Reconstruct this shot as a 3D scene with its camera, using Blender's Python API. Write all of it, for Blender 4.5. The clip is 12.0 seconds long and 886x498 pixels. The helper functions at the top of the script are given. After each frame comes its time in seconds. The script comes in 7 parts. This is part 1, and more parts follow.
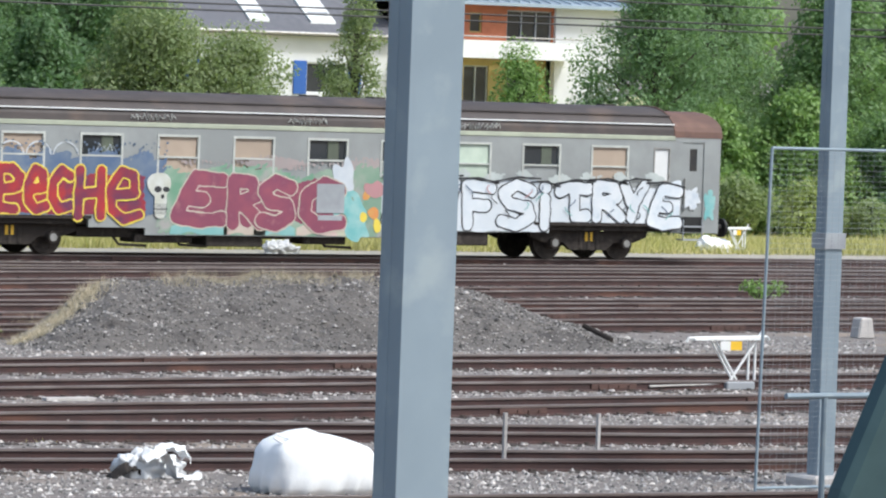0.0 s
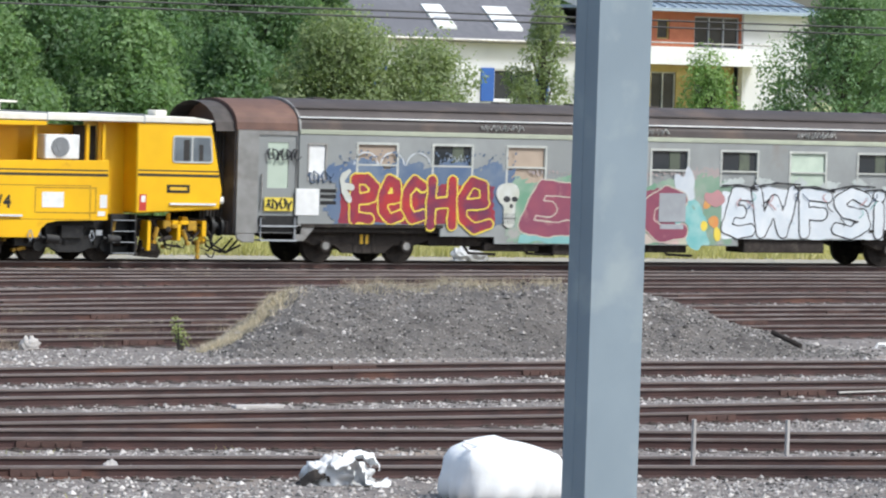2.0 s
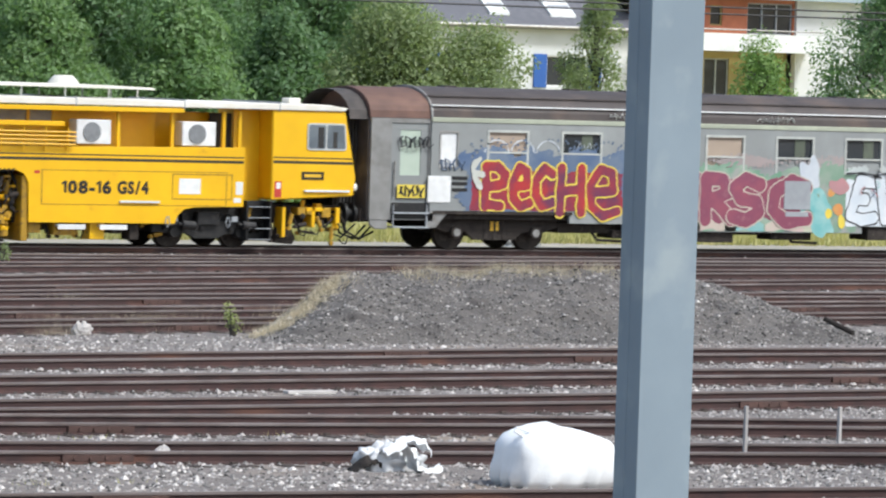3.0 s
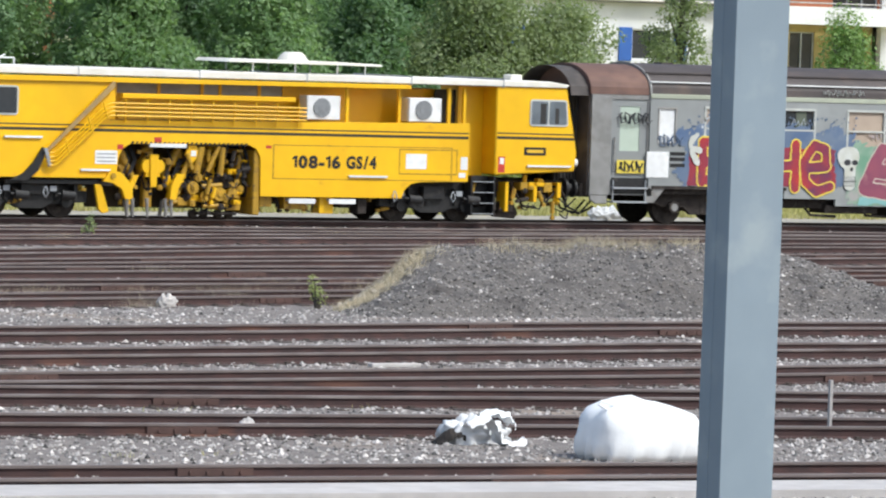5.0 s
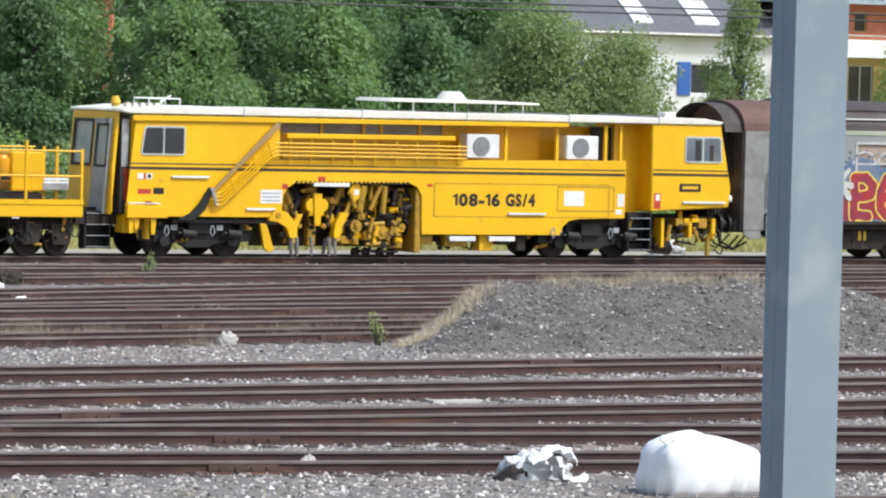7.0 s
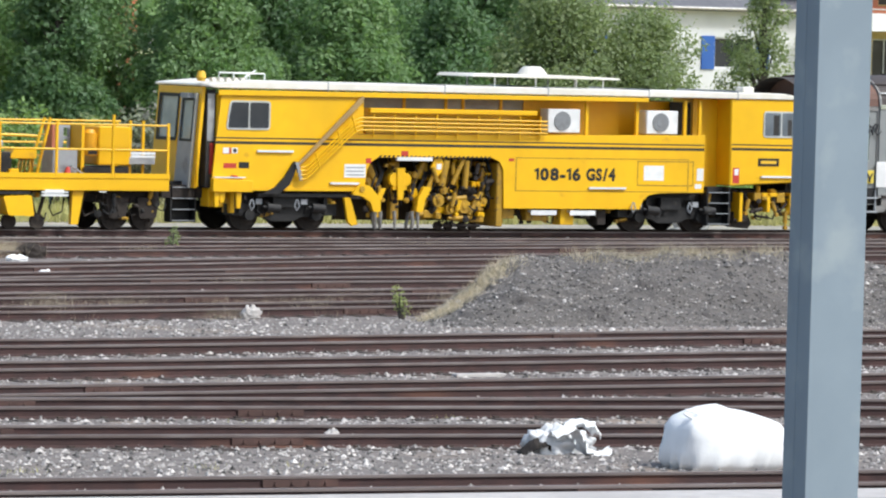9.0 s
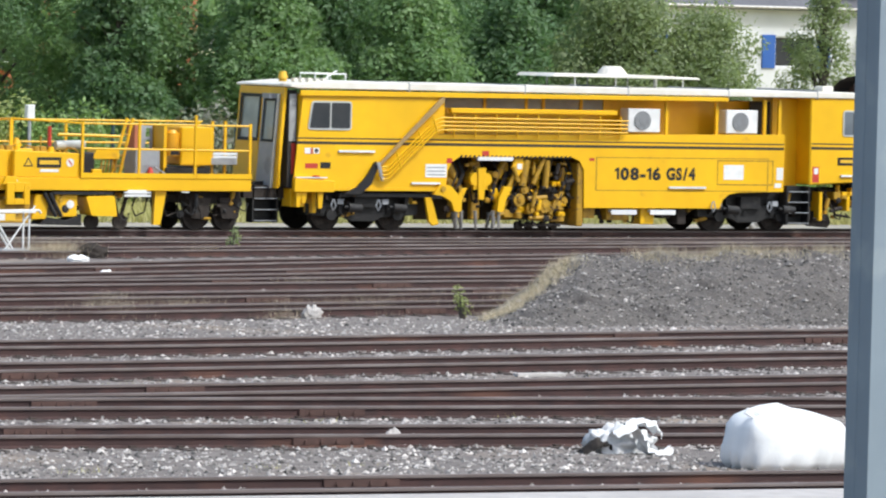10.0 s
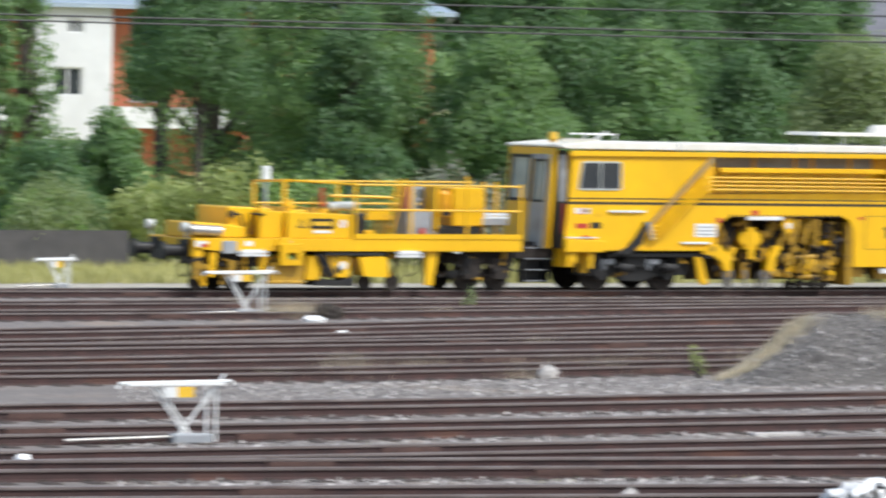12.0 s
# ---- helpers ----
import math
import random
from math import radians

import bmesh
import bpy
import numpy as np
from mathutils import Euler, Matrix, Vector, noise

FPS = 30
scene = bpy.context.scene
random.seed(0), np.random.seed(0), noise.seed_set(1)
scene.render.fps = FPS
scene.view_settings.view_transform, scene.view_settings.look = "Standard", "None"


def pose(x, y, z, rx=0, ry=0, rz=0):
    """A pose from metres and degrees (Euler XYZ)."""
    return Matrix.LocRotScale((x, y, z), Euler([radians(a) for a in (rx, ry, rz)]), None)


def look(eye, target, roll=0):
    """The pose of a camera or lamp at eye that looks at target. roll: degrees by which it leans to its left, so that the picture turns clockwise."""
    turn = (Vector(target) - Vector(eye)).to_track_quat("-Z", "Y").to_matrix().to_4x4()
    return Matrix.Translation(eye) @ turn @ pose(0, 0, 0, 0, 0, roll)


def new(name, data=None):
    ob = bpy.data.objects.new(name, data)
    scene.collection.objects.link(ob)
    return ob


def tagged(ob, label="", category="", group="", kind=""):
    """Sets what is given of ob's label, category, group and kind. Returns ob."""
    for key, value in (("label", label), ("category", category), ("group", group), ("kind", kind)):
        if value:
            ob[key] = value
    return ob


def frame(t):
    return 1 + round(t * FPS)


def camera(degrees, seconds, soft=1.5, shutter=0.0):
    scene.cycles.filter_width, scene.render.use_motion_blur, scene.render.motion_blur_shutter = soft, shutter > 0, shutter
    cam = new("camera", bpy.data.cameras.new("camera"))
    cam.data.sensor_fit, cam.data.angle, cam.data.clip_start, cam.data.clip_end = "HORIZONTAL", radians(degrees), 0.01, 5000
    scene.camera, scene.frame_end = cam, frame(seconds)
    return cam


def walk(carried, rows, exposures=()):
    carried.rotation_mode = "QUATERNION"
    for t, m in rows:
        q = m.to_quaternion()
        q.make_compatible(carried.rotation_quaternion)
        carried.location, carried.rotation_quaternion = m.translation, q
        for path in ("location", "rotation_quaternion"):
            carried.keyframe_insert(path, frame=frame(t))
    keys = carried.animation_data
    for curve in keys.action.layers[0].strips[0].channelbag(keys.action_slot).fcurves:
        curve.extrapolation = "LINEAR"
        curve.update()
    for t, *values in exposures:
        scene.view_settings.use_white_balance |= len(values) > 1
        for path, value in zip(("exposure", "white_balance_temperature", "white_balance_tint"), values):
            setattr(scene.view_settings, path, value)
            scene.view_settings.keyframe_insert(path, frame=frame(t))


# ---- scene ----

# ================= camera and its walk =================
EYE = Vector((0.0, 0.0, 5.19))
cam = camera(10.0, 12.0, soft=2.1, shutter=0.4)


def aim(yaw, down, roll):
    """Turn in place: yaw from +y towards +x, downward tilt, lean; degrees."""
    a, b = radians(yaw), radians(down)
    way = Vector((math.sin(a) * math.cos(b), math.cos(a) * math.cos(b), -math.sin(b)))
    return look(EYE, EYE + way * 100, roll)


walk(cam, [(0.0, aim(34.428, 2.057, 2.0)), (0.5, aim(34.06, 1.914, 1.824)), (1.0, aim(32.744, 1.79, 1.737)),
           (1.5, aim(32.525, 1.809, 1.896)), (2.0, aim(32.298, 2.048, 1.75)), (2.5, aim(32.003, 2.01, 1.98)),
           (2.7, aim(31.887, 2.092, 1.9)), (3.5, aim(31.5, 2.4, 1.98)), (4.3, aim(31.169, 2.635, 2.03)),
           (4.5, aim(31.05, 2.601, 1.934)), (5.0, aim(30.762, 2.559, 1.928)), (5.5, aim(30.49, 2.484, 1.945)),
           (6.0, aim(29.752, 2.123, 1.503)), (6.5, aim(30.0, 2.174, 1.43)), (7.0, aim(30.071, 2.17, 1.505)),
           (7.2, aim(30.152, 2.248, 1.43)), (8.0, aim(30.1, 2.38, 1.5)), (8.8, aim(29.903, 2.475, 1.58)),
           (9.0, aim(29.811, 2.474, 1.535)), (9.5, aim(29.523, 2.547, 1.403)), (10.0, aim(29.122, 2.496, 1.404)),
           (10.5, aim(28.765, 2.59, 1.43)), (11.0, aim(28.426, 2.467, 1.208)), (11.5, aim(28.225, 2.182, 1.13)),
           (11.7, aim(27.925, 2.105, 1.2)), (11.8, aim(27.594, 1.97, 1.2)), (12.0, aim(26.441, 1.876, 1.091))],
     exposures=[(0.0, 0.3, 6350, 5), (12.0, 0.3, 6350, 5)])

# ================= world and sun =================
SUN_AZ, SUN_EL = radians(150), radians(52)
world = bpy.data.worlds.new("world")
scene.world = world
world.use_nodes = True
wn = world.node_tree
sky = wn.nodes.new("ShaderNodeTexSky")
sky.sky_type, sky.sun_disc = "NISHITA", False
sky.sun_elevation, sky.sun_rotation = SUN_EL, SUN_AZ
sky.dust_density, sky.ozone_density = 3.0, 1.0
wn.links.new(sky.outputs[0], wn.nodes["Background"].inputs[0])
wn.nodes["Background"].inputs[1].default_value = 0.165
sun = new("sun", bpy.data.lights.new("sun", "SUN"))
sun.data.energy, sun.data.angle, sun.data.color = 2.6, radians(10), (0.985, 0.985, 1.0)
sun_way = Vector((math.sin(SUN_AZ) * math.cos(SUN_EL), math.cos(SUN_AZ) * math.cos(SUN_EL), math.sin(SUN_EL)))
sun.matrix_world = look(sun_way * 300, (0, 0, 0))


# ================= materials =================
def material(name, colour, colour2=None, scale=8.0, rough=0.6, metal=0.0, bump=0.0, bump_scale=60.0, island=0.0, spec=0.5,
             stain=None, stain_scale=1.2, stain_at=0.55):
    """Two-scale procedural paint: broad patches, fine grain, optional stains and relief."""
    m = bpy.data.materials.new(name)
    m.use_nodes = True
    t, n = m.node_tree, m.node_tree.nodes
    bsdf = n["Principled BSDF"]
    bsdf.inputs["Roughness"].default_value, bsdf.inputs["Metallic"].default_value = rough, metal
    bsdf.inputs["Specular IOR Level"].default_value = spec
    co = n.new("ShaderNodeTexCoord")

    def noise_tex(s, detail=5):
        x = n.new("ShaderNodeTexNoise")
        x.inputs["Scale"].default_value, x.inputs["Detail"].default_value = s, detail
        t.links.new(co.outputs["Object"], x.inputs["Vector"])
        return x.outputs["Fac"]

    def mix(fac, a, b):
        x = n.new("ShaderNodeMix")
        x.data_type = "RGBA"
        for sock, v in ((x.inputs[0], fac), (x.inputs[6], a), (x.inputs[7], b)):
            if hasattr(v, "is_output"):
                t.links.new(v, sock)
            else:
                sock.default_value = v if isinstance(v, float) else (*v, 1)
        return x.outputs[2]

    def ramp(v, lo, hi):
        x = n.new("ShaderNodeMapRange")
        x.inputs[1].default_value, x.inputs[2].default_value = lo, hi
        t.links.new(v, x.inputs[0])
        return x.outputs[0]

    colour2 = colour2 or tuple(c * 0.8 for c in colour)
    out = mix(ramp(noise_tex(scale), 0.35, 0.65), colour, colour2)
    out = mix(ramp(noise_tex(scale * 0.13, 3), 0.4, 0.7), out, tuple((a + b) * 0.42 for a, b in zip(colour, colour2)))
    if stain:
        out = mix(ramp(noise_tex(stain_scale), stain_at, stain_at + 0.15), out, stain)
    if island:
        g = n.new("ShaderNodeNewGeometry")
        v = n.new("ShaderNodeHueSaturation")
        r = n.new("ShaderNodeMapRange")
        r.inputs[3].default_value, r.inputs[4].default_value = 1 - island, 1 + island
        t.links.new(g.outputs["Random Per Island"], r.inputs[0])
        t.links.new(r.outputs[0], v.inputs["Value"])
        t.links.new(out, v.inputs["Color"])
        out = v.outputs[0]
    t.links.new(out, bsdf.inputs["Base Color"])
    if bump:
        b = n.new("ShaderNodeBump")
        b.inputs["Strength"].default_value, b.inputs["Distance"].default_value = bump, 0.03
        t.links.new(noise_tex(bump_scale), b.inputs["Height"])
        t.links.new(b.outputs[0], bsdf.inputs["Normal"])
    return m


def leafy(name, colour, colour2, through_light=0.25):
    m = material(name, colour, colour2, scale=0.9, rough=0.5, island=0.28, spec=0.4)
    n, t = m.node_tree.nodes, m.node_tree
    bsdf, out = n["Principled BSDF"], n["Material Output"]
    tr = n.new("ShaderNodeBsdfTranslucent")
    tr.inputs[0].default_value = (colour[0] * 1.6, colour[1] * 1.6, colour[2], 1)
    mx = n.new("ShaderNodeMixShader")
    mx.inputs[0].default_value = through_light
    t.links.new(bsdf.outputs[0], mx.inputs[1])
    t.links.new(tr.outputs[0], mx.inputs[2])
    t.links.new(mx.outputs[0], out.inputs[0])
    return m


YELLOW = material("yellow_paint", (0.86, 0.49, 0.004), (0.81, 0.45, 0.004), 3.0, 0.38, stain=(0.55, 0.27, 0.02), stain_scale=2.2, stain_at=0.66)
OILY = material("oily_yellow", (0.52, 0.30, 0.014), (0.33, 0.185, 0.018), 7.0, 0.5, stain=(0.12, 0.075, 0.03), stain_scale=9, stain_at=0.58)
ROOFW = material("white_roof_paint", (0.82, 0.79, 0.72), (0.72, 0.68, 0.58), 2.0, 0.6)
BLACK = material("black_paint", (0.016, 0.016, 0.018), (0.030, 0.029, 0.028), 9, 0.5, spec=0.3, stain=(0.06, 0.055, 0.05), stain_scale=5, stain_at=0.62)
GRIME = material("brake_dust_black", (0.026, 0.022, 0.020), (0.055, 0.045, 0.039), 6, 0.85, bump=0.3, spec=0.25, stain=(0.095, 0.08, 0.068), stain_scale=3.5, stain_at=0.6)
GREYP = material("grey_paint", (0.36, 0.38, 0.40), (0.29, 0.30, 0.32), 4, 0.5)
STEEL = material("bare_steel", (0.42, 0.41, 0.40), (0.30, 0.28, 0.26), 9, 0.4, 0.6)
WHITE = material("white_paint", (0.80, 0.80, 0.80), (0.70, 0.70, 0.68), 5, 0.5)
WHITESHEET = material("white_woven_plastic", (0.92, 0.92, 0.92), (0.88, 0.88, 0.88), 6, 0.6, bump=0.12, bump_scale=14)
RED = material("red_paint", (0.55, 0.05, 0.03), (0.45, 0.04, 0.03), 6, 0.5)
BEIGE = material("beige_blind", (0.46, 0.365, 0.285), (0.40, 0.315, 0.245), 3, 0.8)
PALEGREEN = material("pale_green_blind", (0.52, 0.60, 0.50), (0.45, 0.53, 0.44), 3, 0.8)
# near-black: the shade inside cabs, recess and coach put into the colour
DARKIN = material("unlit_interior", (0.02, 0.02, 0.022), (0.04, 0.036, 0.03), 3, 0.8)
INOX = material("weathered_stainless", (0.335, 0.35, 0.345), (0.275, 0.285, 0.282), 1.4, 0.55, 0.25, bump=0.08, bump_scale=18, stain=(0.26, 0.235, 0.21), stain_scale=0.9, stain_at=0.64)
INOXD = material("dull_end_steel", (0.30, 0.295, 0.285), (0.215, 0.21, 0.20), 2.5, 0.6, 0.2, stain=(0.15, 0.125, 0.105), stain_scale=1.6, stain_at=0.6)
CORNICE = material("pale_green_cornice", (0.44, 0.47, 0.36), (0.36, 0.38, 0.30), 3, 0.6)
ROOFBR = material("brown_grey_roof", (0.078, 0.064, 0.060), (0.056, 0.045, 0.043), 1.6, 0.7, stain=(0.11, 0.08, 0.066), stain_scale=0.7)
ROOFRUST = material("rusty_roof_dome", (0.17, 0.092, 0.068), (0.11, 0.062, 0.05), 2.2, 0.75)
RAILSIDE = material("rusty_rail", (0.078, 0.037, 0.033), (0.045, 0.026, 0.025), 3.0, 0.8, bump=0.3, stain=(0.15, 0.066, 0.042), stain_scale=0.35, stain_at=0.6)
# paler than the rail sides: the sky's highlight on the head, painted in
RAILTOP = material("rail_head_highlight", (0.215, 0.18, 0.17), (0.12, 0.09, 0.082), 1.2, 0.5, 0.15)
SLEEPER = material("oily_wood_sleeper", (0.075, 0.055, 0.045), (0.045, 0.035, 0.03), 4, 0.9, bump=0.5)
BALLAST = material("ballast_ground", (0.25, 0.217, 0.196), (0.155, 0.136, 0.125), 4.0, 0.95, bump=0.9, bump_scale=22, stain=(0.27, 0.215, 0.17), stain_scale=0.3, stain_at=0.55)
MOUNDM = material("mound_gravel", (0.15, 0.135, 0.125), (0.092, 0.083, 0.077), 7.0, 0.95, bump=1.0, bump_scale=14, stain=(0.068, 0.06, 0.056), stain_scale=1.3, stain_at=0.55)
STONES = material("grey_stones", (0.36, 0.335, 0.315), (0.22, 0.205, 0.195), 3.0, 0.9, island=0.85)
HEAPSTONE = material("heap_stones", (0.25, 0.232, 0.215), (0.14, 0.128, 0.118), 3.0, 0.9, island=0.95)
PALESTONE = material("pale_stones", (0.56, 0.52, 0.49), (0.42, 0.385, 0.36), 3.0, 0.9, island=0.45)
CONCRETE = material("pale_concrete", (0.52, 0.49, 0.47), (0.44, 0.41, 0.39), 4, 0.85, bump=0.3)
GALV = material("galvanised_steel", (0.265, 0.325, 0.37), (0.225, 0.28, 0.325), 1.6, 0.55, 0.15, stain=(0.31, 0.36, 0.385), stain_scale=2.2)
GRASS = leafy("rough_grass", (0.38, 0.38, 0.14), (0.54, 0.48, 0.25), 0.3)
STRAW = leafy("dry_straw", (0.60, 0.52, 0.40), (0.46, 0.39, 0.31), 0.2)
MEADOW = material("meadow_ground", (0.42, 0.41, 0.18), (0.55, 0.50, 0.28), 0.8, 0.95, bump=0.6, bump_scale=9)
LEAF_DARK = leafy("dark_leaves", (0.118, 0.208, 0.104), (0.182, 0.270, 0.136), 0.5)
LEAF_MID = leafy("mid_leaves", (0.180, 0.284, 0.134), (0.250, 0.352, 0.168), 0.5)
LEAF_OLIVE = leafy("olive_leaves", (0.230, 0.290, 0.150), (0.305, 0.350, 0.195), 0.5)
LEAF_BRIGHT = leafy("fresh_leaves", (0.19, 0.31, 0.10), (0.26, 0.36, 0.13), 0.35)
LEAF_FEATHER = leafy("feathery_leaves", (0.175, 0.275, 0.145), (0.24, 0.34, 0.19), 0.5)
LEAF_SCRUB = leafy("pale_scrub_leaves", (0.30, 0.36, 0.13), (0.40, 0.43, 0.19), 0.35)
LEAF_MAUVE = leafy("mauve_flowers", (0.25, 0.23, 0.22), (0.19, 0.25, 0.12))
BARK = material("grey_bark", (0.12, 0.10, 0.085), (0.07, 0.06, 0.05), 6, 0.9, bump=0.6, bump_scale=20)
RENDERW = material("white_render", (0.70, 0.70, 0.70), (0.63, 0.63, 0.63), 1.5, 0.85)
SLATE = material("slate_roof", (0.15, 0.15, 0.165), (0.115, 0.115, 0.13), 4, 0.6)
ZINC = material("blue_grey_zinc", (0.40, 0.47, 0.53), (0.33, 0.40, 0.47), 2, 0.5, 0.2)
ORANGE = material("orange_panel", (0.50, 0.17, 0.085), (0.43, 0.14, 0.07), 3, 0.75)
BLUEP = material("blue_shutter_paint", (0.03, 0.12, 0.42), (0.03, 0.10, 0.36), 3, 0.5)
OCHRE = material("ochre_panel", (0.42, 0.33, 0.12), (0.35, 0.27, 0.10), 3, 0.7)
DARKGREEN = material("dark_green_cover", (0.02, 0.05, 0.055), (0.03, 0.065, 0.07), 2, 0.5)
G_RED = material("spray_red", (0.40, 0.028, 0.030), (0.17, 0.026, 0.060), 1.4, 0.5, stain=(0.13, 0.03, 0.075), stain_scale=1.6, stain_at=0.52)
G_YEL = material("spray_yellow", (0.80, 0.50, 0.03), (0.72, 0.42, 0.03), 2.5, 0.5)
G_BLUE = material("spray_blue", (0.06, 0.105, 0.19), (0.13, 0.17, 0.24), 2.6, 0.5)
G_PLUM = material("spray_plum", (0.30, 0.075, 0.11), (0.19, 0.05, 0.10), 2.0, 0.5, stain=(0.36, 0.15, 0.16), stain_scale=2.0, stain_at=0.58)
G_PINK = material("spray_pink", (0.52, 0.24, 0.26), (0.42, 0.25, 0.25), 2.0, 0.5)
G_SILV = material("spray_silver", (0.66, 0.68, 0.70), (0.50, 0.55, 0.61), 3.2, 0.5)
G_TEAL = material("spray_teal", (0.16, 0.42, 0.42), (0.30, 0.50, 0.48), 3.0, 0.5)
G_ORNG = material("spray_orange", (0.62, 0.25, 0.08), (0.60, 0.33, 0.10), 3.0, 0.5)
G_BLK = material("spray_black", (0.02, 0.02, 0.025), (0.04, 0.04, 0.045), 3.0, 0.5)
GLASS = material("window_glass", (0.03, 0.035, 0.04), (0.05, 0.055, 0.06), 1.0, 0.06)
GLASSB = material("bright_window_glass", (0.20, 0.23, 0.25), (0.12, 0.14, 0.16), 1.2, 0.08)


# ================= mesh tools =================
class Solid:
    """Collects simple solids into one mesh."""

    def __init__(self):
        self.v, self.f = [], []

    def add(self, verts, faces):
        k = len(self.v)
        self.v += [tuple(p) for p in verts]
        self.f += [tuple(k + i for i in f) for f in faces]
        return self

    def box(self, x0, x1, y0, y1, z0, z1):
        x0, x1, y0, y1, z0, z1 = min(x0, x1), max(x0, x1), min(y0, y1), max(y0, y1), min(z0, z1), max(z0, z1)
        return self.add([(x, y, z) for z in (z0, z1) for y in (y0, y1) for x in (x0, x1)],
                        [(0, 2, 3, 1), (4, 5, 7, 6), (0, 1, 5, 4), (2, 6, 7, 3), (0, 4, 6, 2), (1, 3, 7, 5)])

    def prism(self, outline, y0, y1):
        """An outline in x and z, anticlockwise seen from -y, drawn out from y0 to y1."""
        n = len(outline)
        return self.add([(x, y0, z) for x, z in outline] + [(x, y1, z) for x, z in outline],
                        [tuple(range(n)), tuple(range(2 * n - 1, n - 1, -1))] +
                        [((i + 1) % n, i, n + i, n + (i + 1) % n) for i in range(n)])

    def tube(self, a, b, r, n=8, r2=None):
        a, b = Vector(a), Vector(b)
        q = (b - a).to_track_quat("Z", "Y")
        r2 = r if r2 is None else r2
        ring = [Vector((math.cos(i * math.tau / n), math.sin(i * math.tau / n), 0)) for i in range(n)]
        return self.add([a + q @ (p * r) for p in ring] + [b + q @ (p * r2) for p in ring],
                        [(i, (i + 1) % n, n + (i + 1) % n, n + i) for i in range(n)] +
                        [tuple(range(n - 1, -1, -1)), tuple(range(n, 2 * n))])

    def path(self, pts, r, n=6):
        """A bent pipe through the points, in one piece."""
        pts = [Vector(p) for p in pts]
        verts, last = [], len(pts) - 1
        for i, p in enumerate(pts):
            way = (pts[min(i + 1, last)] - pts[max(i - 1, 0)]).normalized()
            a = way.cross(Vector((0.31, 0.87, 0.39))).normalized()
            b = way.cross(a)
            verts += [p + (a * math.cos(k * math.tau / n) + b * math.sin(k * math.tau / n)) * r for k in range(n)]
        faces = [(i * n + k, i * n + (k + 1) % n, (i + 1) * n + (k + 1) % n, (i + 1) * n + k) for i in range(last) for k in range(n)]
        return self.add(verts, faces + [tuple(range(n)), tuple(range(last * n, last * n + n))])

    def column(self, outline, z0, z1):
        """An outline in x and y drawn up from z0 to z1."""
        n = len(outline)
        return self.add([(x, y, z) for z in (z0, z1) for x, y in outline],
                        [tuple(range(n)), tuple(range(n, 2 * n))] + [(i, (i + 1) % n, n + (i + 1) % n, n + i) for i in range(n)])

    def disc(self, x, y0, y1, z, r, n=24):
        return self.tube((x, y0, z), (x, y1, z), r, n)

    def sheet(self, x0, x1, z0, z1, y0, y1, holes):
        """A wall in the xz plane with rectangular holes (x0, x1, z0, z1) through it."""
        xs = sorted({x0, x1, *(h[0] for h in holes), *(h[1] for h in holes)})
        zs = sorted({z0, z1, *(h[2] for h in holes), *(h[3] for h in holes)})
        for a, b in zip(xs, xs[1:]):
            run = None
            for c, d in zip(zs, zs[1:]):
                mx, mz = (a + b) / 2, (c + d) / 2
                solid = not any(h[0] < mx < h[1] and h[2] < mz < h[3] for h in holes)
                if solid:
                    run = (run[0], d) if run else (c, d)
                if run and (not solid or d == zs[-1]):
                    self.box(a, b, y0, y1, *run)
                    run = None
        return self

    def mesh(self, name, mats, bevel=0.0, smooth=False, pick=None):
        me = bpy.data.meshes.new(name)
        me.from_pydata(self.v, [], self.f)
        for m in mats if isinstance(mats, (list, tuple)) else [mats]:
            me.materials.append(m)
        bm = bmesh.new()
        bm.from_mesh(me)
        if not bevel:
            bmesh.ops.remove_doubles(bm, verts=bm.verts, dist=0.0002)
        bmesh.ops.recalc_face_normals(bm, faces=bm.faces)
        if bevel:
            bmesh.ops.bevel(bm, geom=list(bm.edges), offset=bevel, segments=1, affect="EDGES", clamp_overlap=True)
        if pick:
            for f in bm.faces:
                f.material_index = pick(f)
        for f in bm.faces:
            f.smooth = smooth
        bm.to_mesh(me)
        bm.free()
        return me


def part(name, solid, mat, parent, label="", bevel=0.0, smooth=False):
    """Links a solid as one mesh under a thing or a part."""
    ob = new(name, solid.mesh(name, mat, bevel, smooth))
    ob.parent = parent
    return tagged(ob, label)


def thing(name, label, category, at=(0, 0, 0), group="", kind=""):
    ob = new(name)
    ob.empty_display_size = 0.3
    ob.location = at
    return tagged(ob, label, category, group, kind)


def whole(name, solid, mat, label="", category="", group="", kind="", bevel=0.0, smooth=False):
    return tagged(new(name, solid.mesh(name, mat, bevel, smooth)), label, category, group, kind)


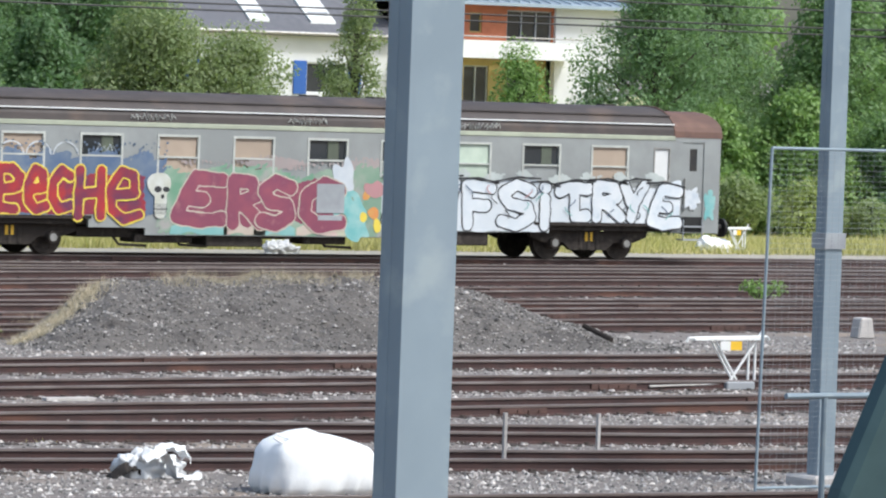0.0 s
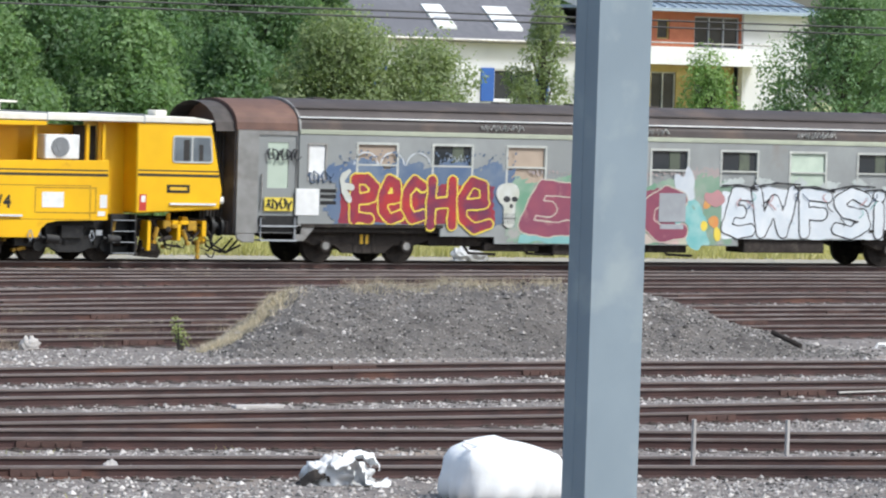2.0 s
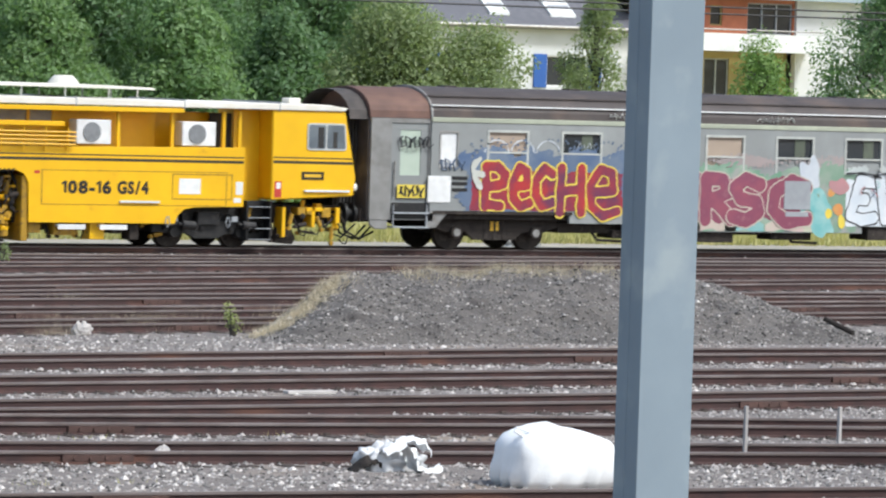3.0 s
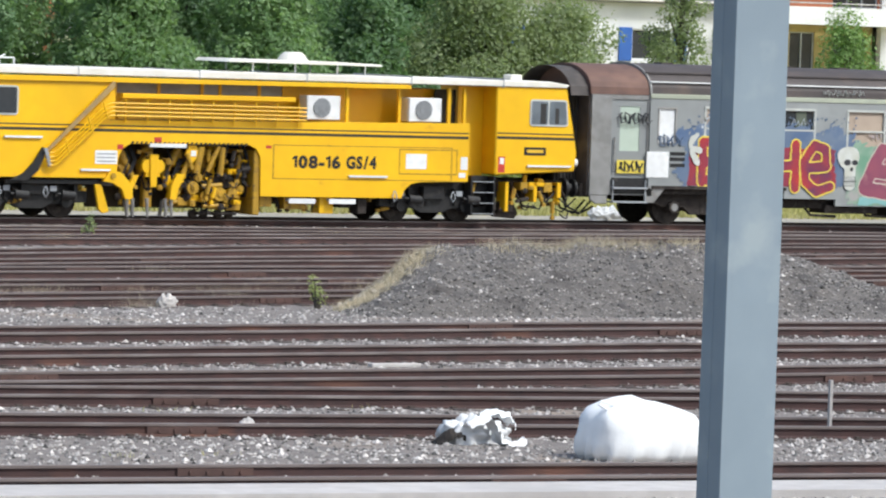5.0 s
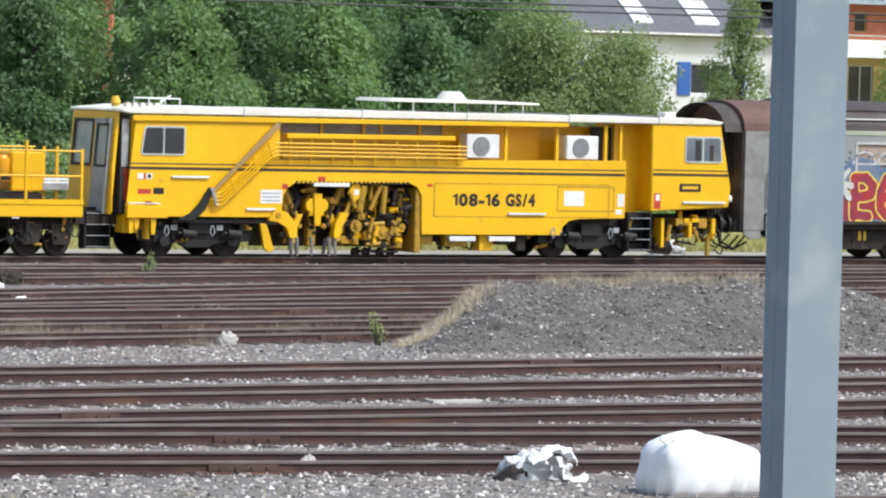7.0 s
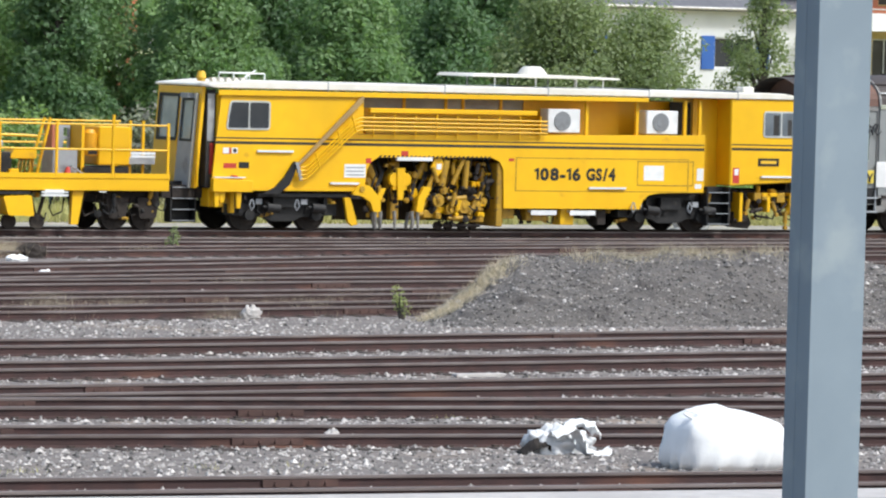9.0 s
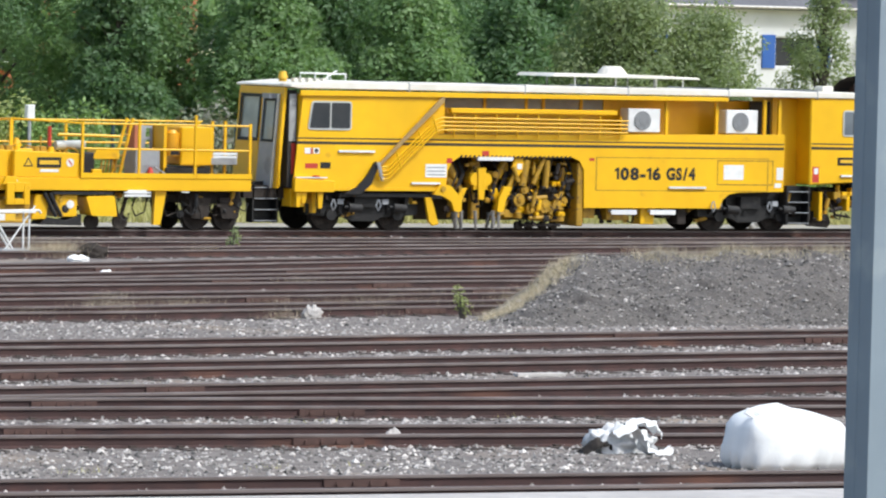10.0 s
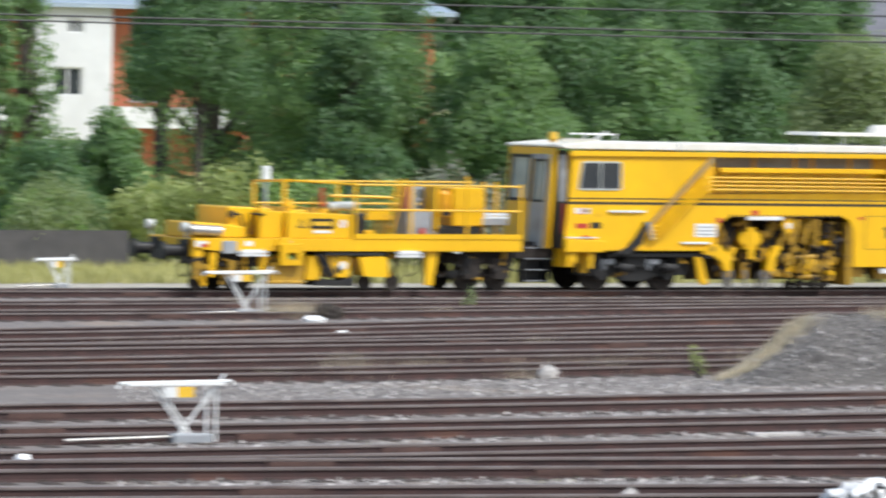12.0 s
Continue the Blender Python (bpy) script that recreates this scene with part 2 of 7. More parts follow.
def lettering(text, x0, x1, z0, z1, y, bold=0.0, jitter=0.0, seed=1):
    """The word as a flat solid filling x0..x1, z0..z1 in the plane y, facing -y."""
    rnd, s = random.Random(seed), Solid()
    glyphs = []
    for ch in text:
        cu = bpy.data.curves.new("glyph", "FONT")
        cu.body, cu.offset, cu.resolution_u = ch, bold, 3
        ob = new("glyph", cu)
        bpy.context.view_layer.update()
        me = bpy.data.meshes.new_from_object(ob.evaluated_get(bpy.context.evaluated_depsgraph_get()))
        vs = np.array([tuple(v.co)[:2] for v in me.vertices]) if len(me.vertices) else np.zeros((0, 2))
        fs = [tuple(p.vertices) for p in me.polygons]
        if ch == "1":  # a one with a flag
            vs = np.array([(0.14, 0), (0.29, 0), (0.29, 0.72), (0.17, 0.72), (0.0, 0.60), (0.0, 0.47), (0.14, 0.53)])
            fs = [(0, 1, 2, 3, 6), (3, 4, 5, 6)]
        glyphs.append((vs, fs))
        bpy.data.objects.remove(ob)
        bpy.data.curves.remove(cu)
        bpy.data.meshes.remove(me)
    wide = [max(0.25, np.ptp(v[:, 0])) if len(v) else 0.3 for v, f in glyphs]
    gap = 0.06 if jitter == 0 else -0.02
    unit = (x1 - x0) / (sum(wide) + gap * (len(wide) - 1))
    x = x0
    for (vs, fs), w in zip(glyphs, wide):
        if len(vs):
            lo = vs.min(0)
            hgt = max(0.35, np.ptp(vs[:, 1])) if jitter == 0 else np.ptp(vs[:, 1])
            full = 0.72 if jitter == 0 else hgt
            k = (z1 - z0) / full
            a = rnd.uniform(-1, 1) * jitter
            dz = rnd.uniform(-0.5, 0.5) * jitter * (z1 - z0)
            base = min(0.0, lo[1]) if jitter == 0 else lo[1]
            px = x + (vs[:, 0] - lo[0]) * unit
            pz = z0 + dz + (vs[:, 1] - (lo[1] if jitter else 0)) * k
            px, pz = px + a * (pz - (z0 + z1) / 2), pz
            s.add([(p, y, q) for p, q in zip(px, pz)], [tuple(reversed(f)) for f in fs])
        x += (w + gap) * unit
    return s


def blob(x0, x1, z0, z1, y, wave=0.12, seed=1, n=48):
    """An uneven flat patch of paint."""
    rnd = random.Random(seed)
    ph = [rnd.uniform(0, 6.28) for _ in range(4)]
    pts = []
    cx, cz, rx, rz = (x0 + x1) / 2, (z0 + z1) / 2, (x1 - x0) / 2, (z1 - z0) / 2
    for i in range(n):
        a = math.tau * i / n
        c, s = math.cos(a), math.sin(a)
        sq = (abs(c) ** 4 + abs(s) ** 4) ** -0.25
        k = sq * (1 - wave + wave * (math.sin(5 * a + ph[0]) * 0.5 + math.sin(9 * a + ph[1]) * 0.3 + math.sin(14 * a + ph[2]) * 0.2))
        z = cz + rz * k * s
        pts.append((cx + rx * k * c, z))
    return Solid().add([(x, y, z) for x, z in pts], [tuple(range(n))])


def spray_noise(X, Z, scale, seed):
    """Smooth pseudo-noise, about -1 to 1."""
    r = np.random.default_rng(seed)
    total = np.zeros_like(X)
    for _ in range(7):
        a, k = r.random() * math.tau, scale * (0.6 + 0.9 * r.random())
        total += np.sin(k * (math.cos(a) * X + math.sin(a) * Z) + r.random() * math.tau)
    return total / 3.2


def stroke_field(X, Z, lines, width):
    """Positive inside the union of fat strokes."""
    best = np.full_like(X, 9.0)
    for line in lines:
        for (ax, az), (bx, bz) in zip(line, line[1:]):
            dx, dz = bx - ax, bz - az
            t = np.clip(((X - ax) * dx + (Z - az) * dz) / max(1e-9, dx * dx + dz * dz), 0, 1)
            best = np.minimum(best, np.hypot(X - ax - t * dx, Z - az - t * dz))
    return width / 2 - best


def painted(field, x0, x1, z0, z1, y, cell=0.035):
    """A flat film of paint in the plane y wherever the field is positive, its edge traced cell by cell."""
    nx, nz = int((x1 - x0) / cell) + 2, int((z1 - z0) / cell) + 2
    gx, gz = x0 + cell * np.arange(nx), z0 + cell * np.arange(nz)
    X, Z = np.meshgrid(gx, gz, indexing="ij")
    v = field(X, Z)
    on = v > 0
    out = Solid()
    some = on[:-1, :-1] | on[1:, :-1] | on[1:, 1:] | on[:-1, 1:]
    for i, j in zip(*np.nonzero(some)):
        ring, corner = [], [(i, j), (i + 1, j), (i + 1, j + 1), (i, j + 1)]
        for p, q in zip(corner, corner[1:] + corner[:1]):
            if on[p]:
                ring.append((gx[p[0]], y, gz[p[1]]))
            if on[p] != on[q]:
                t = v[p] / (v[p] - v[q])
                ring.append((gx[p[0]] + t * (gx[q[0]] - gx[p[0]]), y, gz[p[1]] + t * (gz[q[1]] - gz[p[1]])))
        if len(ring) > 2:
            out.add(ring, [tuple(range(len(ring)))])
    return out


def rounded(points, r, n=4):
    """The outline with its corners rounded off."""
    out, P = [], [Vector(q) for q in points]
    for a, b, c in zip(P[-1:] + P[:-1], P, P[1:] + P[:1]):
        u, w = b + (a - b).normalized() * r, b + (c - b).normalized() * r
        for i in range(n + 1):
            f = i / n
            out.append(tuple(u * (1 - f) ** 2 + b * 2 * f * (1 - f) + w * f * f))
    return out


# letter skeletons in a unit box
SPRAY = {
    "P": [[(0.1, 0.0), (0.12, 1.0), (0.6, 1.0), (0.95, 0.8), (0.85, 0.55), (0.25, 0.48)], [(0.12, 0.05), (0.75, 0.0)]],
    "e": [[(0.15, 0.5), (0.85, 0.55), (0.8, 0.9), (0.4, 1.0), (0.05, 0.65), (0.1, 0.2), (0.5, 0.0), (1.0, 0.1)]],
    "C": [[(0.95, 0.85), (0.55, 1.0), (0.1, 0.7), (0.08, 0.3), (0.45, 0.0), (1.0, 0.12)]],
    "H": [[(0.05, 0.0), (0.08, 1.0)], [(0.95, 0.0), (0.92, 1.0)], [(0.05, 0.48), (0.95, 0.52)]],
    "E": [[(1.0, 0.95), (0.4, 1.0), (0.2, 0.6), (0.0, 0.1), (0.5, 0.0), (1.0, 0.05)], [(0.2, 0.52), (0.6, 0.5)]],
    "R": [[(0.1, 0.0), (0.1, 1.0), (0.7, 0.95), (0.85, 0.65), (0.3, 0.48), (0.7, 0.25), (1.0, 0.0)]],
    "S": [[(0.95, 0.85), (0.5, 1.0), (0.1, 0.78), (0.3, 0.52), (0.85, 0.45), (0.95, 0.2), (0.5, 0.0), (0.05, 0.1)]],
    "W": [[(0.0, 1.0), (0.15, 0.0), (0.5, 0.75), (0.75, 0.0), (1.0, 1.0)]],
    "F": [[(0.2, 0.0), (0.15, 1.0), (1.0, 0.95)], [(0.2, 0.5), (0.8, 0.5)]],
    "i": [[(0.5, 0.0), (0.5, 0.72)], [(0.45, 1.05), (0.55, 1.05)]],
    "T": [[(0.0, 0.85), (0.3, 1.0), (1.0, 0.95)], [(0.5, 0.95), (0.55, 0.0), (0.95, 0.02)]],
    "Y": [[(0.0, 1.0), (0.3, 0.5), (0.5, 0.45), (1.0, 1.0)], [(0.5, 0.45), (0.35, 0.0)]],
}


def spray_letter(root, ch, x0, x1, z0, z1, y, width, edge, fill_mat, edge_mat, seed, label):
    """One fat sprayed letter: an outline film with the fill film on it."""
    h = width / 2
    lines = [[(x0 + h + u * (x1 - x0 - width), z0 + h + w * (z1 - z0 - width)) for u, w in line] for line in SPRAY[ch]]

    def body(grow, rough):
        return lambda X, Z: stroke_field(X, Z, lines, width + 2 * grow) + rough * spray_noise(X, Z, 9.0, seed) + rough * 0.5 * spray_noise(X, Z, 28.0, seed + 1)
    rim = part("graffiti_letter", painted(body(edge, 0.018), x0 - 0.2, x1 + 0.2, z0 - 0.2, z1 + 0.2, y), edge_mat, root, label)
    part("letter_fill", painted(body(0.0, 0.014), x0 - 0.1, x1 + 0.1, z0 - 0.1, z1 + 0.1, y - 0.0018), fill_mat, rim)
    return rim


# ================= ground and tracks =================
ground = Solid().add([(-2500, -60, 0), (3000, -60, 0), (3000, 4000, 0), (-2500, 4000, 0)], [(0, 1, 2, 3)])
whole("ground", ground, BALLAST, "grey-brown ballast and cinder ground of the yard", "ground", kind="structure")
cess = Solid().add([(-400, 112.6, 0.008), (900, 112.6, 0.008), (900, 118.3, 0.008), (-400, 118.3, 0.008)], [(0, 1, 2, 3)])
whole("path", cess, material("pale_cinder", (0.46, 0.42, 0.35), (0.36, 0.33, 0.27), 2.5, 0.95, bump=0.5), "pale dusty strip beside the far track", "path", kind="structure")
verge = Solid().add([(-400, 117.6, 0.02), (900, 117.6, 0.02), (900, 900, 0.02), (-400, 900, 0.02)], [(0, 1, 2, 3)])
whole("verge", verge, MEADOW, "yellow-green rough grass verge behind the tracks", "grass", kind="structure")
RAIL_PROFILE = [(-0.075, 0.0), (0.075, 0.0), (0.075, 0.012), (0.012, 0.035), (0.012, 0.115), (0.036, 0.125), (0.036, 0.155),
                (0.028, 0.162), (-0.028, 0.162), (-0.036, 0.155), (-0.036, 0.125), (-0.012, 0.115), (-0.012, 0.035), (-0.075, 0.012)]


def line_at(points, x):
    for (xa, ya), (xb, yb) in zip(points, points[1:]):
        if x <= xb or (xb, yb) == points[-1]:
            return ya + (yb - ya) * (x - xa) / (xb - xa)


def rail_bar(points, off, x0, x1):
    s, n = Solid(), len(RAIL_PROFILE)
    xs = [x0] + [p[0] for p in points if x0 < p[0] < x1] + [x1]
    rings = [(x, line_at(points, x) + off) for x in xs]
    verts = [(x, y + a, 0.0 + b) for x, y in rings for a, b in RAIL_PROFILE]
    faces = [(k * n + i, k * n + (i + 1) % n, (k + 1) * n + (i + 1) % n, (k + 1) * n + i) for k in range(len(xs) - 1) for i in range(n)]
    return s.add(verts, faces)


JOINT = material("rust_red_joint_bar", (0.112, 0.060, 0.049), (0.075, 0.043, 0.037), 5, 0.85, bump=0.3)


def track(points, x0=-80.0, x1=260.0, label="rusty siding track on oily wooden sleepers"):
    root = thing("railway_track", label, "railway track", group="yard tracks", kind="structure")
    for off in (0.7525, -0.7525):
        # top and upper sides of the head take the painted highlight colour
        me = rail_bar(points, off, x0, x1).mesh("rail", [RAILSIDE, RAILTOP], pick=lambda f: 1 if f.calc_center_median().z > 0.128 else 0)
        ob = new("rail", me)
        ob.parent = root
    for off in (0.7525, -0.7525):  # bolted joint bars on the near face of each rail
        x = 22.0 + (points[1][1] * 7.3 + off * 4) % 9
        while x < 82:
            y0, y1 = (line_at(points, q) + off for q in (x, x + 0.9))
            j = Solid().add([(q, w + d, z) for q, w in ((x, y0), (x + 0.9, y1)) for d in (-0.045, -0.01) for z in (0.03, 0.118)],
                            [(0, 1, 3, 2), (4, 6, 7, 5), (0, 4, 5, 1), (2, 3, 7, 6), (0, 2, 6, 4), (1, 5, 7, 3)])
            for k in range(4):
                q = x + 0.15 + 0.2 * k
                w = y0 + (y1 - y0) * (q - x) / 0.9
                j.tube((q, w - 0.065, 0.075), (q, w - 0.045, 0.075), 0.02, 6)
            part("joint_bar", j, JOINT, root)
            x += 19.0
    ties = Solid()
    x = max(x0, 5.0)
    while x < min(x1, 125):
        y = line_at(points, x)
        ties.box(x - 0.12, x + 0.12, y - 1.25, y + 1.25, -0.1, 0.012)
        for off in (0.7525, -0.7525):
            ties.box(x - 0.04, x + 0.04, y + off - 0.11, y + off + 0.11, 0.0, 0.03)
        x += 0.6
    ob = part("sleepers", ties, SLEEPER, root)
    tagged(ob, "oily wooden sleepers with rail chairs", kind="stuff")
    return root


TRAIN_Y = 110.87
TRACKS = [
    [(-80, TRAIN_Y), (260, TRAIN_Y)],
    [(-80, 103.0), (42, 104.7), (50, 105.15), (62, 105.5), (90, 106.2), (260, 107)],
    [(-80, 98.5), (41, 100.5), (47.6, 100.8), (55.7, 102.1), (68, 103.6), (76, 104.0), (260, 104.5)],
    [(-80, 84.0), (37.7, 93.3), (44.7, 94.6), (53, 96.9), (66, 99.4), (74, 100.2), (260, 101)],
    [(-80, 82.0), (36, 89.3), (43, 90.8), (50.5, 92.5), (70, 95.4), (260, 98)],
    [(-80, 82.5), (35.5, 87.6), (41.8, 88.2), (48.4, 88.9), (66, 90.1), (260, 94)],
    [(-80, 78.5), (33.7, 83.2), (39.8, 84.0), (46, 84.6), (64, 86.7), (260, 91)],
    [(-80, 77.5), (32.3, 79.7), (37.9, 79.9), (44.1, 80.8), (60.6, 82.6), (260, 88)],
    [(-80, 70.5), (29, 71.5), (35, 71.6), (47, 72.4), (54, 72.2), (260, 71)],
    [(-80, 66.0), (27, 66.8), (32, 66.9), (44, 67.4), (50, 67.3), (260, 66.5)],
    [(-80, 62.5), (25, 62.4), (41, 62.5), (47, 62.8), (260, 66)],
    [(-80, 70.5), (24.7, 60.8), (29.2, 60.2), (38.6, 58.6), (43, 57.4), (260, 28)],
    [(-80, 74.0), (23, 56.8), (27.2, 56.1), (36, 54.5), (40, 53.6), (260, 15)],
    [(-80, 63.0), (24, 49.5), (32, 48.5), (260, 20)],
]
for pts in TRACKS:
    track(pts)
strip = Solid().add([(-40, 56.66, 0.10), (24, 48.66, 0.10), (32, 47.66, 0.10), (140, 34.1, 0.10), (140, 32.8, 0.10), (32, 46.55, 0.10), (24, 47.5, 0.10), (-40, 55.5, 0.10),
                     (-40, 55.5, -0.1), (24, 47.5, -0.1), (32, 46.55, -0.1), (140, 32.8, -0.1)],
                    [(0, 1, 6, 7), (1, 2, 5, 6), (2, 3, 4, 5), (7, 6, 9, 8), (6, 5, 10, 9), (5, 4, 11, 10)])
whole("pavement", strip, CONCRETE, "pale concrete walkway beside the near track", "pavement", kind="structure")


def mound_height(x, y):
    """Spoil heap: steep ends, flattish crest."""
    a = (x - 44.35 - 0.6 * (y - 78.2)) / 2.05
    b = (58.9 - x) / 4.6
    along = max(0.0, min(1.0, a, b))
    along = along * along * (3 - 2 * along) * 0.35 + along * 0.65
    ridge = 79.6 - 0.05 * (x - 50)
    d = (y - ridge) / (3.3 if y < ridge else 2.6)
    across = max(0.0, 1 - abs(d) ** 1.25)
    h = 1.18 * along * across * (1.0 + 0.02 * (x - 50) * (-1 if x > 53 else 0.3))
    n = noise.noise(Vector((x * 0.5, y * 0.5, 0))) * 0.12 + noise.noise(Vector((x * 1.7, y * 1.7, 3))) * 0.08 + noise.noise(Vector((x * 5, y * 5, 7))) * 0.06
    return h + n * min(1.0, h * 3) - 0.03


heap, NX, NY = Solid(), 240, 110
heap.add([(43 + 17 * i / NX, 75.2 + 8.2 * j / NY, mound_height(43 + 17 * i / NX, 75.2 + 8.2 * j / NY)) for j in range(NY + 1) for i in range(NX + 1)],
         [(j * (NX + 1) + i, j * (NX + 1) + i + 1, (j + 1) * (NX + 1) + i + 1, (j + 1) * (NX + 1) + i) for j in range(NY) for i in range(NX)])
whole("gravel_mound", heap, MOUNDM, "long heap of grey gravel and cinders between the tracks", "gravel heap", smooth=True)


def scatter_stones(name, count, spot, size, mat, label, seed=3):
    rnd = np.random.default_rng(seed)
    base = np.array([(1, 0, 0), (-1, 0, 0), (0, 1, 0), (0, -1, 0), (0, 0, 1), (0, 0, -0.6)], float)
    tri = np.array([(0, 2, 4), (2, 1, 4), (1, 3, 4), (3, 0, 4), (2, 0, 5), (1, 2, 5), (3, 1, 5), (0, 3, 5)])
    V, Fc = [], []
    for k in range(count):
        x, y, z = spot(rnd)
        r = size * (0.5 + rnd.random() ** 2 * 1.3)
        a = rnd.random() * 6.28
        c, s = math.cos(a), math.sin(a)
        p = base * (r * (0.7 + 0.6 * rnd.random(3))) * (0.8 + 0.4 * rnd.random((6, 1)))
        p = np.stack([p[:, 0] * c - p[:, 1] * s, p[:, 0] * s + p[:, 1] * c, p[:, 2] * 0.8], 1)
        V.append(p + (x, y, z + r * 0.15))
        Fc.append(tri + 6 * k)
    me = bpy.data.meshes.new(name)
    me.from_pydata(np.concatenate(V).tolist(), [], np.concatenate(Fc).tolist())
    me.materials.append(mat)
    return tagged(new(name, me), label, "stones", kind="stuff")


def on_ground(r):
    y = 46 + 33 * r.random() ** 1.2
    return (y * 0.42 + y * 0.40 * r.random(), y, 0.0)


def on_far(r):
    y = 76 + 38 * r.random()
    return (y * 0.42 + y * 0.40 * r.random(), y, 0.0)


def on_heap_pale(r):
    p = on_heap(r)
    return (p[0], p[1], p[2] + 0.01)


def on_heap(r):
    while True:
        x, y = 43.5 + 15.5 * r.random(), 75.5 + 5 * r.random()
        h = mound_height(x, y)
        if h > -0.01:
            return (x, y, h)


scatter_stones("pale_stones", 10000, on_ground, 0.03, PALESTONE, "pale ballast stones among the grey ones", 13)
scatter_stones("ballast_stones", 44000, on_ground, 0.023, STONES, "loose grey and pale ballast stones")
scatter_stones("ballast_stones_far", 6000, on_far, 0.024, STONES, "loose grey ballast stones between far tracks", 5)
scatter_stones("heap_clods", 450, on_heap, 0.038, STONES, "larger clods lying on the mound", 8)
scatter_stones("heap_chips", 600, on_heap_pale, 0.022, PALESTONE, "pale chips lying on the spoil heap", 19)
scatter_stones("heap_stones", 12000, on_heap, 0.021, HEAPSTONE, "grey stones lying on the spoil heap", 7)

# ================= the train =================
SHIFT = [(0.0, -13.5), (0.5, -12.42), (1.0, -11.12), (1.5, -9.89), (2.0, -8.66), (2.5, -7.48), (3.4, -5.42), (4.3, -3.6), (5.0, -2.27), (5.5, -1.44),
         (6.0, -0.67), (6.5, 0.0), (7.0, 0.62), (7.2, 0.85), (8.0, 1.63), (8.8, 2.17), (9.5, 2.6), (10.0, 2.87), (10.5, 3.13), (11.0, 3.39),
         (11.5, 3.62), (12.0, 3.84)]


def train_x(t):
    """Way of the train along its track, smooth through the table."""
    ts, xs = [a for a, b in SHIFT], [b for a, b in SHIFT]
    k = max(i for i in range(len(ts) - 1) if ts[i] <= t + 1e-9)
    def slope(i):
        a, b = max(0, i - 1), min(len(ts) - 1, i + 1)
        return (xs[b] - xs[a]) / (ts[b] - ts[a])
    h = ts[k + 1] - ts[k]
    s = (t - ts[k]) / h
    return (xs[k] * (2 * s ** 3 - 3 * s ** 2 + 1) + xs[k + 1] * (3 * s ** 2 - 2 * s ** 3) + slope(k) * h * (s ** 3 - 2 * s ** 2 + s) + slope(k + 1) * h * (s ** 3 - s ** 2))


TRAIN, WHEELS = [], []
SIDE = -1.42


def wheelset(parent, x, r, label=""):
    """Axle with two flanged wheels; turns as the train rolls."""
    s = Solid()
    s.disc(0, -0.95, 0.95, 0, 0.08, 12)
    for k in (-1, 1):
        y = 0.7175 * k
        s.disc(0, y, y + 0.13 * k, 0, r, 28)
        s.disc(0, y - 0.03 * k, y, 0, r + 0.03, 28)
        s.disc(0, y + 0.13 * k, y + 0.16 * k, 0, r * 0.35, 12)
        for a in range(6):
            s.tube((r * 0.62 * math.cos(a * 1.047), y + 0.12 * k, r * 0.62 * math.sin(a * 1.047)), (r * 0.62 * math.cos(a * 1.047), y + 0.145 * k, r * 0.62 * math.sin(a * 1.047)), 0.05, 8)
    ob = part("wheelset", s, GRIME, parent, label)
    WHEELS.append((ob, x, 0.162 + r, r))
    return ob


def vehicle(name, label, category):
    root = thing(name, label, category, (0, TRAIN_Y, 0))
    TRAIN.append(root)
    return root

